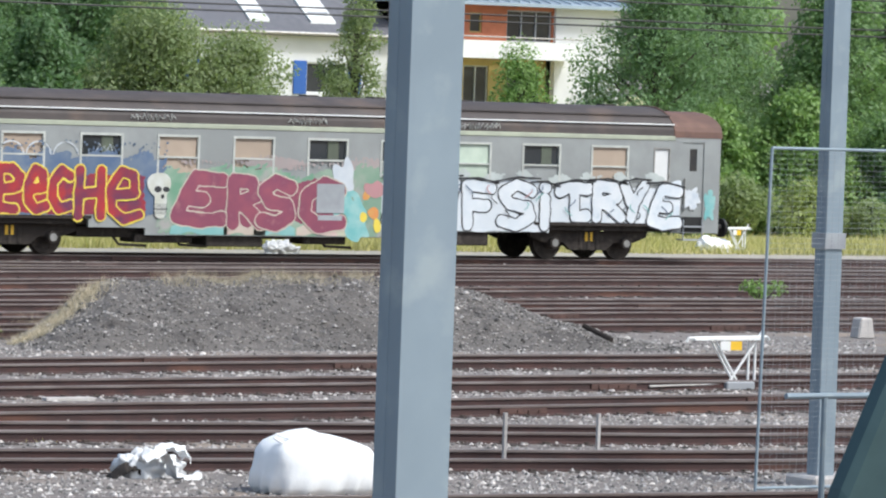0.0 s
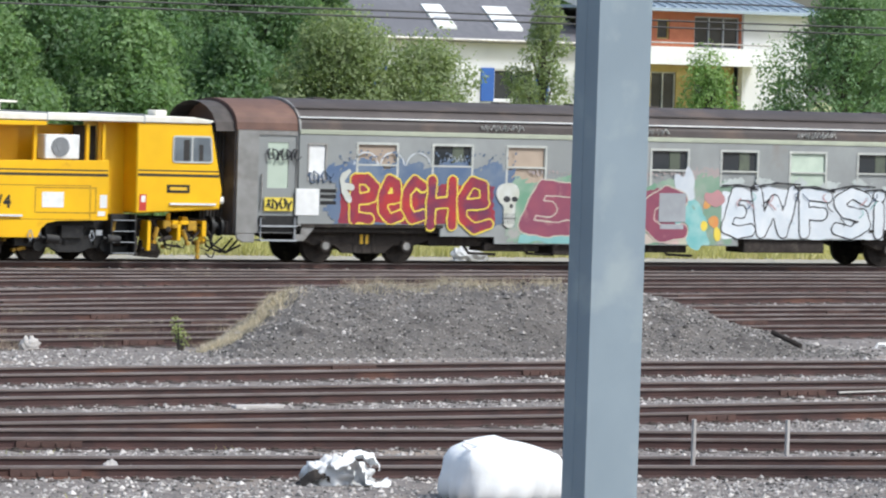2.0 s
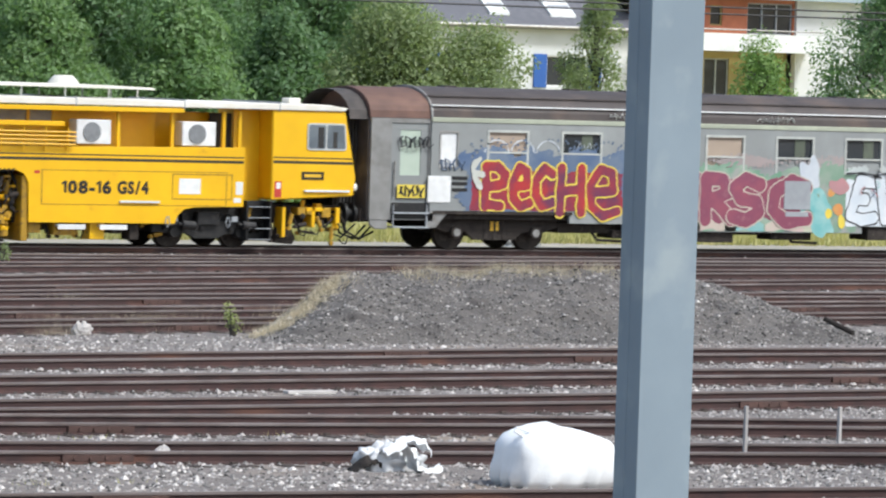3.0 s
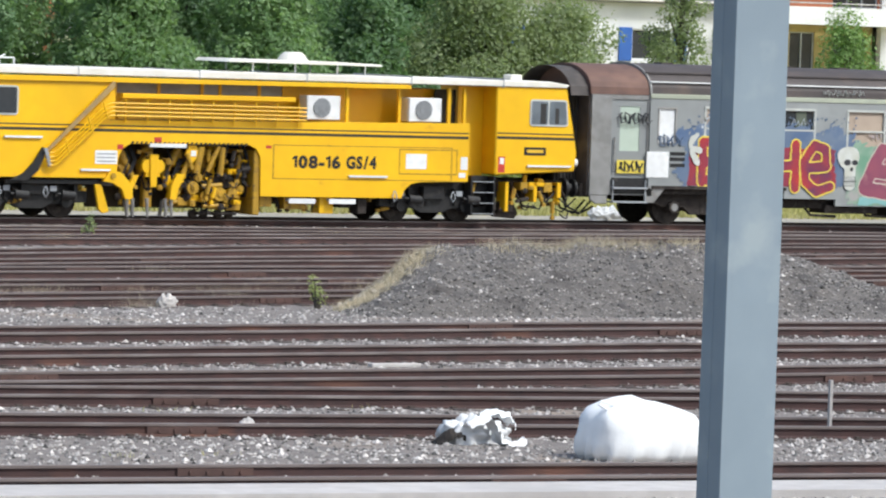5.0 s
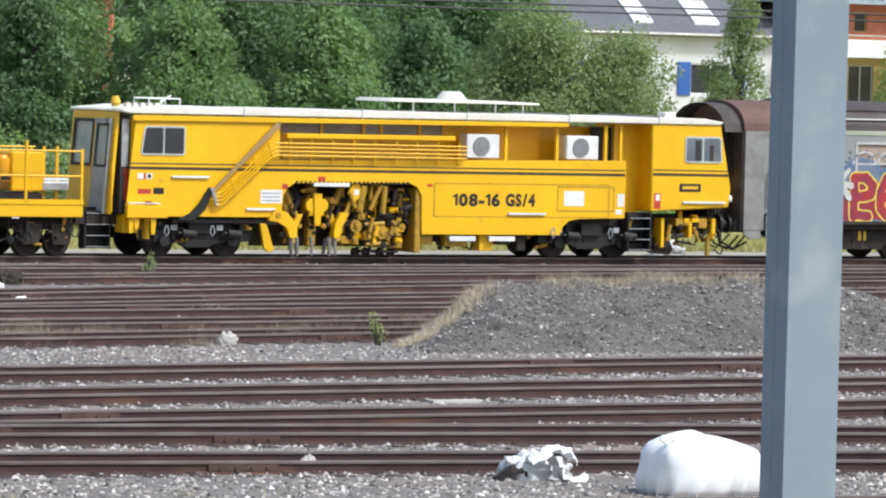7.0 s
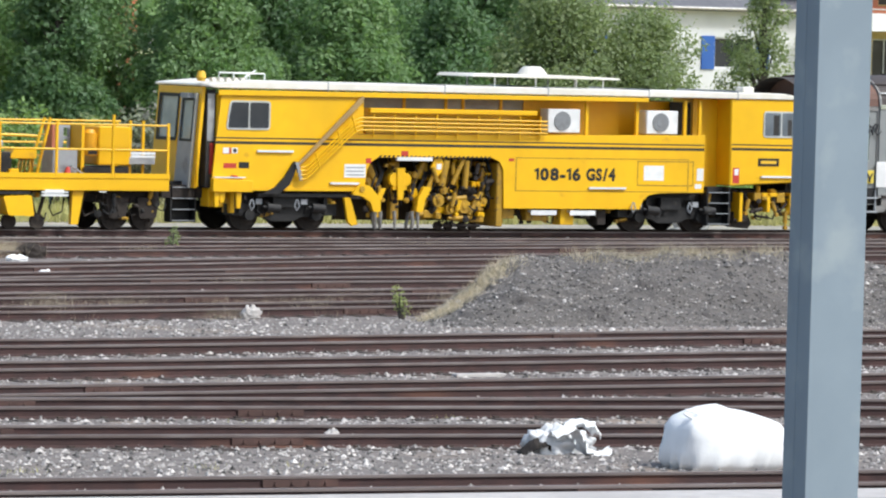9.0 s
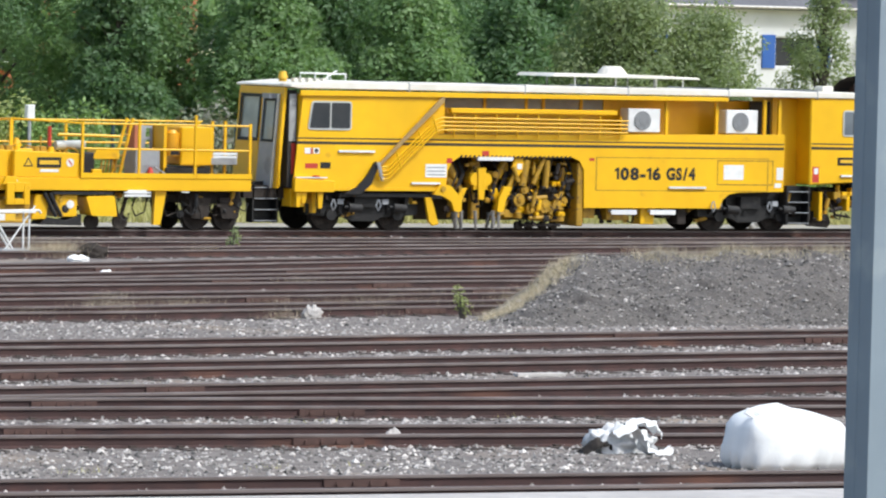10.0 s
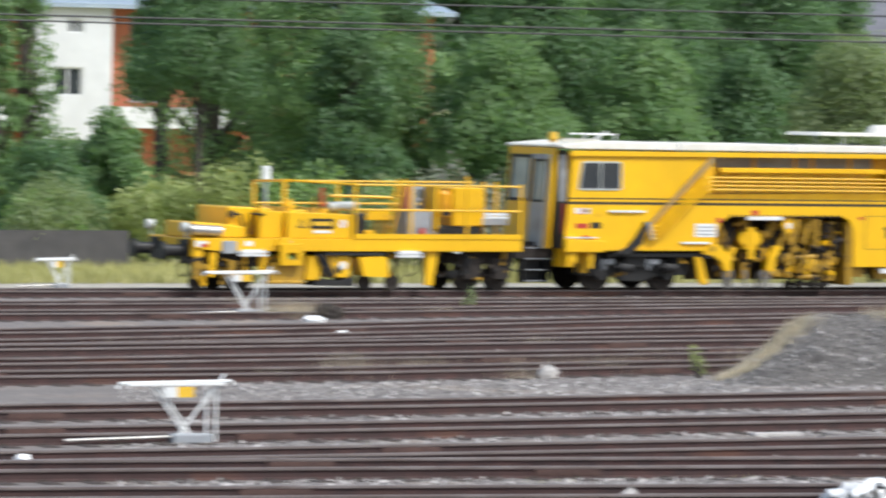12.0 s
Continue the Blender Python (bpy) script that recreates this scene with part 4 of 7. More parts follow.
    for x0, x1, z0, z1, n in ((72.6, 73.3, 1.5, 1.8, 5), (72.55, 73.5, 2.75, 3.05, 6), (73.75, 74.5, 2.2, 2.5, 5)):
        y = -1.40 if x1 < 73.6 else e - 0.002
        rnd = random.Random(int(x0 * 100 + z0 * 10))
        if z0 < 1.6:
            part("paint_patch", Solid().box(x0 - 0.06, x1 + 0.06, y, y + 0.01, z0 - 0.02, z1 + 0.02), G_LEMON, root, "lemon-yellow sprayed tag ground")
        s = Solid()
        p = [(x0 + (x1 - x0) * (i + 1.6 * math.sin(i * 1.9)) / (n * 4), y - 0.008, z0 + (z1 - z0) * (0.5 + 0.5 * math.sin(i * 1.3 + rnd.uniform(-0.5, 0.5)))) for i in range(n * 4 + 1)]
        part("tag_scrawl", s.path(p, 0.024, 4), G_BLK if z0 != 2.2 else G_BLUE, root, "sprayed unreadable scrawl")
    for x0, x1 in ((78.4, 80.4), (83.1, 85.0), (88.4, 90.4)):
        rnd = random.Random(int(x0 * 10))
        p = [(x0 + 0.5 + (x1 - x0 - 0.7) * i / 26 + rnd.uniform(-0.05, 0.05), -1.432, 3.59 + (0.15 if i % 2 else 0.02) + rnd.uniform(-0.03, 0.03)) for i in range(27)]
        part("tag_scrawl", Solid().path(p, 0.014, 4), FRAMEAL, root, "pale scrawl on the roof edge")
    part("tag_scrawl", Solid().path([(77.9 + 0.06 * i, Y + 0.03, 2.75 + 0.28 * ((i * 37) % 5) / 5) for i in range(11)], 0.014, 4), G_SILV, root)
    part("paint_patch", blob(96.3, 97.0, 1.5, 2.2, -1.385, 0.25, 71), G_SILV, root)
    part("paint_patch", blob(97.05, 97.5, 1.2, 2.2, -1.385, 0.25, 72), G_TEAL, root)
    part("roof_cable", Solid().path([(71.2, -0.95, 0.95), (70.9, -0.95, 0.55), (71.2, -0.95, 0.45), (71.6, -0.95, 0.8)], 0.025), BLACK, root)
    return root


# ---------- yellow track-tamping machine ----------
# opaque pale panes: daylight through and off the glass is in the colour
CABGLASS = material("cab_glass_daylit", (0.46, 0.50, 0.46), (0.26, 0.30, 0.28), 1.6, 0.1)
DOORGREY = material("pale_door_grey", (0.42, 0.43, 0.43), (0.34, 0.35, 0.35), 3, 0.5, stain=(0.25, 0.25, 0.25), stain_scale=2)
FRAMEAL = material("window_aluminium", (0.56, 0.57, 0.53), (0.44, 0.45, 0.42), 5, 0.5)
FANGREY = material("fan_grey", (0.26, 0.27, 0.28), (0.19, 0.195, 0.20), 6, 0.6)


def fittings(root, x0, x1, z0, z1, y, count, seed, mats=None):
    """Loose run of hydraulic fittings: cylinders, valve blocks, pulleys and hoses."""
    r = random.Random(seed)
    mats = mats or (OILY, OILY, GRIME, YELLOW, GRIME)
    for i in range(count):
        x, z, m, q = r.uniform(x0, x1), r.uniform(z0, z1), mats[i % len(mats)], y + r.uniform(-0.04, 0.2)
        kind = i % 4
        if kind == 0:
            dx, dz = r.choice([(0.0, 0.3), (0.06, 0.26), (-0.1, 0.24), (0.22, 0.05)])
            c = Solid().tube((x, q, z), (x + dx, q, z + dz), 0.055, 10).tube((x - dx * 0.4, q, z - dz * 0.4), (x, q, z), 0.025, 8)
            part("hydraulic_cylinder", c.disc(x - dx * 0.4, q - 0.05, q + 0.05, z - dz * 0.4, 0.05, 10), m, root)
        elif kind == 1:
            w, h = r.uniform(0.08, 0.2), r.uniform(0.06, 0.16)
            b = Solid().prism([(x, z), (x + w, z), (x + w, z + h * 0.7), (x + w * 0.7, z + h), (x, z + h)], q, q + 0.2).disc(x + w * 0.4, q - 0.03, q, z + h * 0.45, 0.03, 8)
            part("valve_block", b, m, root, bevel=0.01)
        elif kind == 2:
            k = r.uniform(0.05, 0.1)
            part("pulley", Solid().disc(x, q, q + 0.06, z, k, 14).disc(x, q - 0.03, q, z, k * 0.45, 10), m, root)
        else:
            p = [(x, q, z), (x + 0.1, q - 0.03, z - 0.1), (x + 0.22, q, z - 0.12), (x + 0.3, q + 0.05, z + 0.06)]
            part("hose", Solid().path(p, 0.018), BLACK, root)


STRIPE = material("faded_black_stripe", (0.045, 0.035, 0.02), (0.03, 0.026, 0.02), 3, 0.5)


def tamper():
    root = vehicle("tamping_machine", "yellow track tamping machine with two cabs and a white roof", "track machine")
    Y = SIDE
    side = [(53.88, 1.22), (57.9, 1.22), (58.15, 1.32), (58.2, 1.7), (58.3, 1.88), (58.5, 2.0), (61.75, 2.03), (61.98, 1.93), (62.1, 1.72), (62.13, 0.76),
            (66.15, 0.76), (66.25, 0.98), (66.42, 1.12), (66.7, 1.17), (68.08, 1.2), (68.08, 2.67), (57.9, 2.56), (57.9, 3.5), (54.1, 3.5)]
    holes_x = (54.28, 55.45, 2.66, 3.35)
    part("side_panel", Solid().prism(side, Y, Y + 0.05), YELLOW, root, "glossy yellow side panel", bevel=0.006)
    part("far_side_panel", Solid().prism(side, 1.37, 1.42), YELLOW, root)
    part("rear_body", Solid().box(54.05, 58.1, Y + 0.08, 1.3, 1.25, 3.5), YELLOW, root)
    part("engine_body", Solid().box(62.2, 68.0, Y + 0.08, 1.3, 1.22, 2.6), YELLOW, root)
    part("deck", Solid().box(57.9, 68.08, Y + 0.02, 1.36, 2.5, 2.58), OILY, root)
    part("upper_body", Solid().box(57.95, 66.0, -0.55, 1.2, 2.58, 3.5).box(66.0, 68.1, -0.3, 1.2, 2.58, 3.5), YELLOW, root, "yellow inner body wall under the roof")
    # flat near-black sheet that draws the shade of the gap beside the cab
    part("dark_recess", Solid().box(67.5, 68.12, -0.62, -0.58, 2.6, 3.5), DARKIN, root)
    part("recess_wall", Solid().box(68.12, 68.9, -0.75, -0.7, 1.25, 3.6), YELLOW, root)
    part("louvre_band", Solid().box(58.3, 63.2, -0.6, -0.55, 3.22, 3.48), GREYP, root, "grey grilles along the inner wall")
    for x in (58.4, 59.6, 60.8, 61.3, 62.4, 63.1):
        part("grille_post", Solid().box(x, x + 0.08, -0.64, -0.56, 3.15, 3.5), YELLOW, root)
    part("tool_beam", Solid().box(58.25, 63.05, -1.42, -1.28, 3.10, 3.22), YELLOW, root, "long yellow box beam", bevel=0.015)
    # white roof with a yellow fascia
    roof = Solid().prism([(53.95, 3.64), (70.9, 3.62), (71.0, 3.70), (70.4, 3.78), (57, 3.82), (54.7, 3.83), (53.75, 3.74), (53.72, 3.68)], -1.47, 1.47)
    part("roof", roof, ROOFW, root, "white-painted roof slab", bevel=0.02)
    part("roof_fascia", Solid().prism([(54.0, 3.47), (66.3, 3.50), (66.3, 3.60), (54.0, 3.60)], -1.49, -1.43), YELLOW, root, bevel=0.006)
    for x in (57.0, 60.3, 63.3, 66.3, 69.0):
        part("roof_joint", Solid().box(x, x + 0.03, -1.475, 1.475, 3.6, 3.83), GREYP, root)
    up = part("roof_platform", Solid().prism([(61.4, 4.05), (65.8, 4.03), (65.75, 4.08), (64.5, 4.12), (61.5, 4.13)], -0.9, 0.9), ROOFW, root, "thin white canopy on stilts", bevel=0.01)
    for x in (62.2, 63.4, 64.6, 65.4):
        for y in (-0.7, 0.7):
            part("stilt", Solid().tube((x, y, 3.8), (x, y, 4.06), 0.02), WHITE, up)
    part("roof_fan", Solid().tube((63.7, 0, 4.1), (63.7, 0, 4.26), 0.42, 18, 0.3).tube((63.7, 0, 4.26), (63.7, 0, 4.33), 0.3, 18, 0.22), ROOFW, root, "round pale roof fan")
    rk = Solid()
    for x in (54.9, 55.25, 55.75):
        rk.tube((x, -0.5, 3.82), (x, -0.5, 4.0), 0.02, 6)
    rk.tube((54.9, -0.5, 4.0), (55.75, -0.5, 4.0), 0.02, 6).tube((55.2, -0.5, 3.9), (55.5, -0.5, 4.08), 0.02, 6)
    part("roof_rack", rk, WHITE, root, "white roof rack")
    part("rack_bar", Solid().path([(54.9, 0.3, 3.8), (54.9, 0.3, 4.0), (55.75, 0.3, 4.0), (55.75, 0.3, 3.8)], 0.02), WHITE, root)
    for x in (53.9, 54.1, 54.3, 54.5, 54.7):
        part("roof_lug", Solid().box(x, x + 0.1, -1.3, -1.15, 3.8, 3.9), ROOFW, root)
    part("beacon", Solid().tube((53.75, -1.0, 3.8), (53.75, -1.0, 3.88), 0.1, 14).tube((53.75, -1.0, 3.88), (53.75, -1.0, 4.05), 0.13, 14, 0.08), G_YEL, root, "amber warning lamp")
    part("horn_box", Solid().box(70.0, 70.35, -0.2, 0.2, 3.76, 3.92), ROOFW, root, bevel=0.03)
    # stripes follow the body
    for z, h in ((2.27, 0.068), (2.40, 0.032)):
        part("stripe", Solid().prism([(53.95, z + 0.02), (68.06, z), (68.06, z + h), (53.95, z + 0.02 + h)], Y - 0.004, Y + 0.002), STRIPE, root, "black-brown stripe along the body")
        part("stripe", Solid().prism([(68.9, z + 0.03), (71.2, z + 0.02), (71.2, z + 0.02 + h), (68.9, z + 0.03 + h)], Y - 0.004, Y + 0.002), STRIPE, root)
    # end cabs
    cabr = Solid().prism([(68.87, 1.38), (71.24, 1.50), (71.3, 1.98), (70.95, 3.62), (68.85, 3.64)], Y, 1.42)
    part("front_cab", cabr, YELLOW, root, "yellow driving cab with sloped front", bevel=0.03)
    part("windscreen", Solid().prism([(71.27, 2.5), (71.3, 2.5), (71.1, 3.45), (71.07, 3.45)], -1.2, 1.2), GLASS, root)
    for x0, x1, z0, z1, lean in ((54.28, 55.45, 2.64, 3.35, -0.08), (69.85, 70.95, 2.64, 3.32, 0.08)):
        shape = [(x0 - (0.0 if lean > 0 else 0.04), z0), (x1 + (0.05 if lean > 0 else 0.0), z0), (x1, z1), (x0 + (0.0 if lean > 0 else 0.06), z1)]
        w = part("window", Solid().prism(rounded(shape, 0.1), Y - 0.022, Y), FRAMEAL, root, "rounded pale window frame")
        mid = (x0 + x1) / 2
        left = [(shape[0][0] + 0.045, z0 + 0.045), (mid - 0.02, z0 + 0.045), (mid - 0.02, z1 - 0.045), (shape[3][0] + 0.04, z1 - 0.045)]
        right = [(mid + 0.02, z0 + 0.045), (shape[1][0] - 0.045, z0 + 0.045), (x1 - 0.045, z1 - 0.045), (mid + 0.02, z1 - 0.045)]
        part("glass_pane", Solid().prism(rounded(left, 0.05), Y - 0.028, Y - 0.023), GLASS if x0 < 60 else GLASSB, w)
        part("glass_pane", Solid().prism(rounded(right, 0.05), Y - 0.028, Y - 0.023), GLASSB if x0 > 60 else GLASS, w)
        if x0 > 60:
            part("seat_back", Solid().box(x0 + 0.3, x0 + 0.48, Y - 0.030, Y - 0.0285, z0 + 0.06, z1 - 0.1), DARKIN, w, "dark seat behind the glass")
            part("seat_back", Solid().box(x1 - 0.36, x1 - 0.24, Y - 0.030, Y - 0.0285, z0 + 0.06, z1 - 0.22), DARKIN, w)
    def endwall(y0, y1, z0, z1, x0, x1, holes):
        w = Solid().sheet(y0, y1, z0, z1, x0, x1, holes)
        w.v = [(b - 0.075 * (3.6 - c), a, c) for a, b, c in w.v]  # raked end
        return w
    part("rear_cab", endwall(-1.2, 1.2, 1.2, 3.66, 53.7, 53.78, [(-1.02, -0.18, 1.2, 3.5), (0.0, 1.05, 2.35, 3.45)]), YELLOW, root, "yellow rear cab end wall")
    part("rear_window", endwall(0.0, 1.05, 2.35, 3.45, 53.73, 53.75, []), CABGLASS, root)
    door = part("door", endwall(-1.02, -0.18, 1.2, 3.5, 53.66, 53.71, [(-0.9, -0.3, 2.35, 3.35)]), DOORGREY, root, "pale grey steel cab door")
    part("door_pane", endwall(-0.9, -0.3, 2.35, 3.35, 53.68, 53.69, []), CABGLASS, door)
    part("pane_frame", endwall(-0.93, -0.27, 2.32, 3.38, 53.645, 53.658, [(-0.87, -0.33, 2.38, 3.32)]), BLACK, door, "black rubber pane frame")
    part("window_frame", endwall(-0.03, 1.08, 2.32, 3.48, 53.68, 53.698, [(0.05, 1.0, 2.4, 3.4)]), BLACK, root, "black rubber window frame")
    part("door_lamp", Solid().box(53.5, 53.66, -0.8, -0.4, 3.38, 3.5), GREYP, door)
    # solid near-black block in place of the shaded space behind the doorway
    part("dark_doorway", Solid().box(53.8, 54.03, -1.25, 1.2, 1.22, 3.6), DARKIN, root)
    part("inner_panel", Solid().box(53.82, 54.0, -1.265, -1.252, 2.35, 3.5), DOORGREY, root, "pale lining inside the doorway")
    part("inner_seat", Solid().box(53.9, 54.0, -1.268, -1.253, 1.55, 2.3), RED, root, "red seat edge inside the doorway")
    part("door_edge", endwall(-1.04, -1.0, 1.2, 3.5, 53.62, 53.66, []), FRAMEAL, root)
    for y in (-1.25, -0.1):
        part("grab_rail", Solid().tube((53.58, y, 1.25), (53.58, y, 2.4), 0.022), YELLOW, root)
    for x0, dy in ((53.05, 0.5), (68.2, 0.0)):
        part("step_side", Solid().box(x0, x0 + 0.04, -1.4 + dy, -1.1 + dy, 0.35, 1.35), BLACK, root)
        part("step_side", Solid().box(x0 + 0.66, x0 + 0.7, -1.4 + dy, -1.1 + dy, 0.35, 1.35), BLACK, root)
        for k in range(4):
            part("step_tread", Solid().box(x0 + 0.04, x0 + 0.66, -1.42 + dy, -1.1 + dy, 0.38 + 0.27 * k, 0.40 + 0.27 * k), BLACK, root, "black steel step tread")
            # thin grey strip painting the highlight along each tread's front edge
            part("tread_nose", Solid().box(x0 + 0.04, x0 + 0.66, -1.43 + dy, -1.42 + dy, 0.385 + 0.27 * k, 0.405 + 0.27 * k), GREYP, root)
        part("step_backing", Solid().box(x0, x0 + 0.7, -1.1 + dy, -1.06 + dy, 0.35, 1.35), BLACK, root)
    # air conditioners on the open deck
    for x in (63.4, 66.33):
        a = part("air_conditioner", Solid().box(x, x + 0.95, -1.36, -0.95, 2.68, 3.28), WHITE, root, "white air conditioner with round fan grille", bevel=0.02)
        part("fan_grille", Solid().disc(x + 0.42, -1.385, -1.36, 2.98, 0.24, 24), FANGREY, a)
        part("fan_hub", Solid().disc(x + 0.42, -1.395, -1.385, 2.98, 0.11, 20), FANGREY, a)
    for x in (64.55, 66.05, 67.5, 67.95):
        part("roof_post", Solid().box(x, x + 0.08, -1.3, -1.22, 2.58, 3.55), YELLOW, root)
    # stair and rails
    st = Solid().prism([(56.15, 1.80), (56.25, 1.80), (57.98, 3.38), (57.98, 3.5), (57.92, 3.5)], Y - 0.14, Y - 0.08)
    part("stair_string", st, material("worn_stair", (0.42, 0.28, 0.10), (0.30, 0.20, 0.09), 5, 0.7), root, "worn brown stair string")
    part("stair_foot", Solid().prism([(55.25, 1.08), (55.7, 1.08), (56.0, 1.32), (56.22, 1.85), (56.1, 1.88), (55.85, 1.5), (55.6, 1.25)], Y - 0.1, Y - 0.03), BLACK, root, "black stair foot")
    for k in range(5):
        part("stair_hinge", Solid().disc(56.16 + 0.03 * k, Y - 0.16, Y - 0.1, 1.82 - 0.09 * k, 0.05, 12), GREYP, root)
    for dz in (0.0, 0.1, 0.2, 0.3):
        part("handrail", Solid().path([(56.26, Y - 0.16, 1.45 + dz), (56.42, Y - 0.16, 1.46 + dz), (57.7, Y - 0.16, 2.60 + dz), (57.9, Y - 0.16, 2.68 + dz), (63.3, Y - 0.1, 2.66 + dz)], 0.023), YELLOW, root)
    for k in range(9):
        x = 58.3 + k * 0.6
        part("rail_post", Solid().tube((x, Y - 0.08, 2.5), (x, Y - 0.08, 3.08), 0.022), YELLOW, root)
    for x in (56.75, 57.35, 57.75):
        z = 1.46 + (x - 56.42) * 0.89
        part("stair_post", Solid().tube((x + 0.03, Y - 0.165, z - 0.04), (x - 0.1, Y - 0.165, z + 0.36), 0.026), YELLOW, root)
    part("cable_tray", Solid().box(58.2, 63.0, -1.3, -1.0, 2.6, 2.72), OILY, root)
    # lettering, plates and stickers
    part("model_lettering", lettering("108-16", 63.0, 64.37, 1.49, 1.785, Y - 0.005, 0.05), BLACK, root, "black model number lettering")
    part("model_lettering", lettering("GS/4", 64.53, 65.4, 1.495, 1.79, Y - 0.005, 0.05), BLACK, root, "black model number lettering")
    part("maker_plate", Solid().box(69.72, 70.36, Y - 0.012, Y, 1.9, 2.1), BLACK, root, "black plate with plain bar")
    part("plate_bar", Solid().box(69.8, 70.28, Y - 0.016, Y - 0.012, 1.96, 2.04), G_YEL, root)
    for x0, x1, z0, z1, mat in ((66.25, 66.85, 1.5, 1.88, WHITE), (67.85, 68.05, 1.5, 1.82, WHITE), (57.55, 58.15, 1.5, 1.83, WHITE), (54.2, 54.4, 2.05, 2.2, RED),
                               (54.42, 54.58, 2.06, 2.2, WHITE), (54.2, 54.55, 1.7, 1.82, RED), (54.62, 54.9, 1.7, 1.85, BLACK), (68.95, 69.15, 1.45, 1.85, RED), (58.15, 58.3, 1.86, 1.98, RED),
                               (59.15, 59.35, 2.05, 2.17, RED), (62.25, 62.4, 1.95, 2.02, RED), (67.8, 68.0, 1.3, 1.42, WHITE)):
        part("sticker", Solid().box(x0, x1, Y - 0.006, Y, z0, z1), mat, root)
    for k in range(3):
        part("label_bar", Solid().box(57.6, 58.1, Y - 0.009, Y - 0.006, 1.55 + 0.09 * k, 1.58 + 0.09 * k), GREYP, root)
    part("cross_mark", Solid().box(54.47, 54.53, Y - 0.009, Y - 0.006, 2.08, 2.18), BLACK, root)
    part("cross_mark", Solid().box(54.45, 54.55, Y - 0.0095, Y - 0.0062, 2.11, 2.15), BLACK, root)
    for x0, x1, z in ((64.6, 65.7, 1.27), (55.1, 56.1, 2.1), (57.15, 57.95, 1.33), (69.8, 71.1, 1.6)):
        part("handle_bar", Solid().box(x0, x1, Y - 0.06, Y - 0.02, z, z + 0.05).box(x0, x0 + 0.03, Y - 0.04, Y, z, z + 0.04).box(x1 - 0.03, x1, Y - 0.04, Y, z, z + 0.04), WHITE, root)
    part("panel_seam", Solid().sheet(62.45, 67.6, 1.2, 2.05, Y - 0.006, Y, [(62.48, 67.57, 1.22, 2.03)]), OILY, root)
    hz = Solid()
    for i in range(26):
        x = 58.5 + 0.125 * i
        hz.prism([(x, 1.99), (x + 0.06, 1.99), (x + 0.1, 2.06), (x + 0.04, 2.06)], Y - 0.012, Y - 0.004)
    part("hazard_edge", hz, BLACK, root, "black and yellow hazard edging")
    part("work_lamps", Solid().box(59.0, 60.0, Y - 0.08, Y, 1.93, 2.02), WHITE, root)
    # tamping gear in the arch
    rnd = random.Random(5)
    part("arch_lining", Solid().box(58.0, 62.3, -0.1, 0.0, 0.4, 2.2), material("oily_frame", (0.085, 0.055, 0.02), (0.05, 0.036, 0.02), 5, 0.7), root, "dark oily machine frame")
    for k in (-1, 1):
        part("drive_lobe", Solid().disc(59.2 + 0.14 * k, -1.32, -1.2, 1.46, 0.17, 20).box(59.2 + 0.06 * k, 59.2 + 0.2 * k, -1.3, -1.2, 1.2, 1.62), YELLOW, root, "yellow rounded lobe of the vibration drive")
    part("drive_column", Solid().prism([(59.12, 0.95), (59.28, 0.95), (59.32, 1.75), (59.08, 1.75)], -1.36, -1.31), YELLOW, root, bevel=0.01)
    for x0, z0, x1, z1, q in ((60.38, 1.3, 60.5, 1.95, 0.10), (60.7, 1.35, 61.0, 1.98, 0.06), (61.05, 1.25, 61.1, 1.95, 0.08), (60.55, 0.98, 61.1, 1.02, 0.06), (60.6, 0.5, 61.2, 0.52, 0.05), (61.2, 0.6, 61.55, 1.15, 0.06), (59.75, 0.7, 60.15, 1.6, 0.05)):
        part("lift_cylinder", Solid().tube((x0, -1.3, z0), (x1, -1.3, z1), q, 14), OILY, root, "oily yellow hydraulic cylinder")
    for x, z, q in ((60.3, 0.95, 0.16), (60.65, 0.75, 0.13), (61.05, 0.8, 0.17), (61.4, 0.85, 0.12), (60.45, 1.2, 0.1)):
        part("pulley", Solid().disc(x, -1.34, -1.24, z, q, 18).disc(x, -1.37, -1.34, z, q * 0.4, 12), OILY, root)
    part("arch_edge", Solid().box(61.95, 62.13, -1.37, -0.2, 0.3, 1.9), OILY, root, bevel=0.02)
    fly = part("vibration_drive", Solid().disc(59.2, -1.15, -0.9, 1.45, 0.28, 26), OILY, root, "yellow round vibration drive", bevel=0.0)
    part("drive_hub", Solid().disc(59.2, -1.2, -1.15, 1.45, 0.15, 18), YELLOW, fly)
    for q in range(6):
        part("drive_bolt", Solid().disc(59.2 + 0.22 * math.cos(q), -1.17, -1.15, 1.45 + 0.22 * math.sin(q), 0.03, 8), GRIME, fly)
    for k in (-1, 1):
        x = 59.2 + 0.42 * k
        part("squeeze_arm", Solid().prism([(x - 0.1, 1.2), (x + 0.1, 1.25), (x + 0.16 * k + 0.08, 0.85), (x + 0.1 * k + 0.08, 0.5), (x + 0.1 * k - 0.08, 0.5), (x + 0.16 * k - 0.08, 0.85)], -1.22, -1.08), YELLOW, root, bevel=0.02)
        part("tamping_tine", Solid().tube((x + 0.1 * k, -1.15, 0.62), (x + 0.02 * k, -1.15, 0.22), 0.06, 8, 0.045), STEEL, root)
        part("tamping_tine", Solid().tube((x + 0.1 * k, -0.85, 0.62), (x + 0.02 * k, -0.85, 0.22), 0.06, 8, 0.045), STEEL, root)
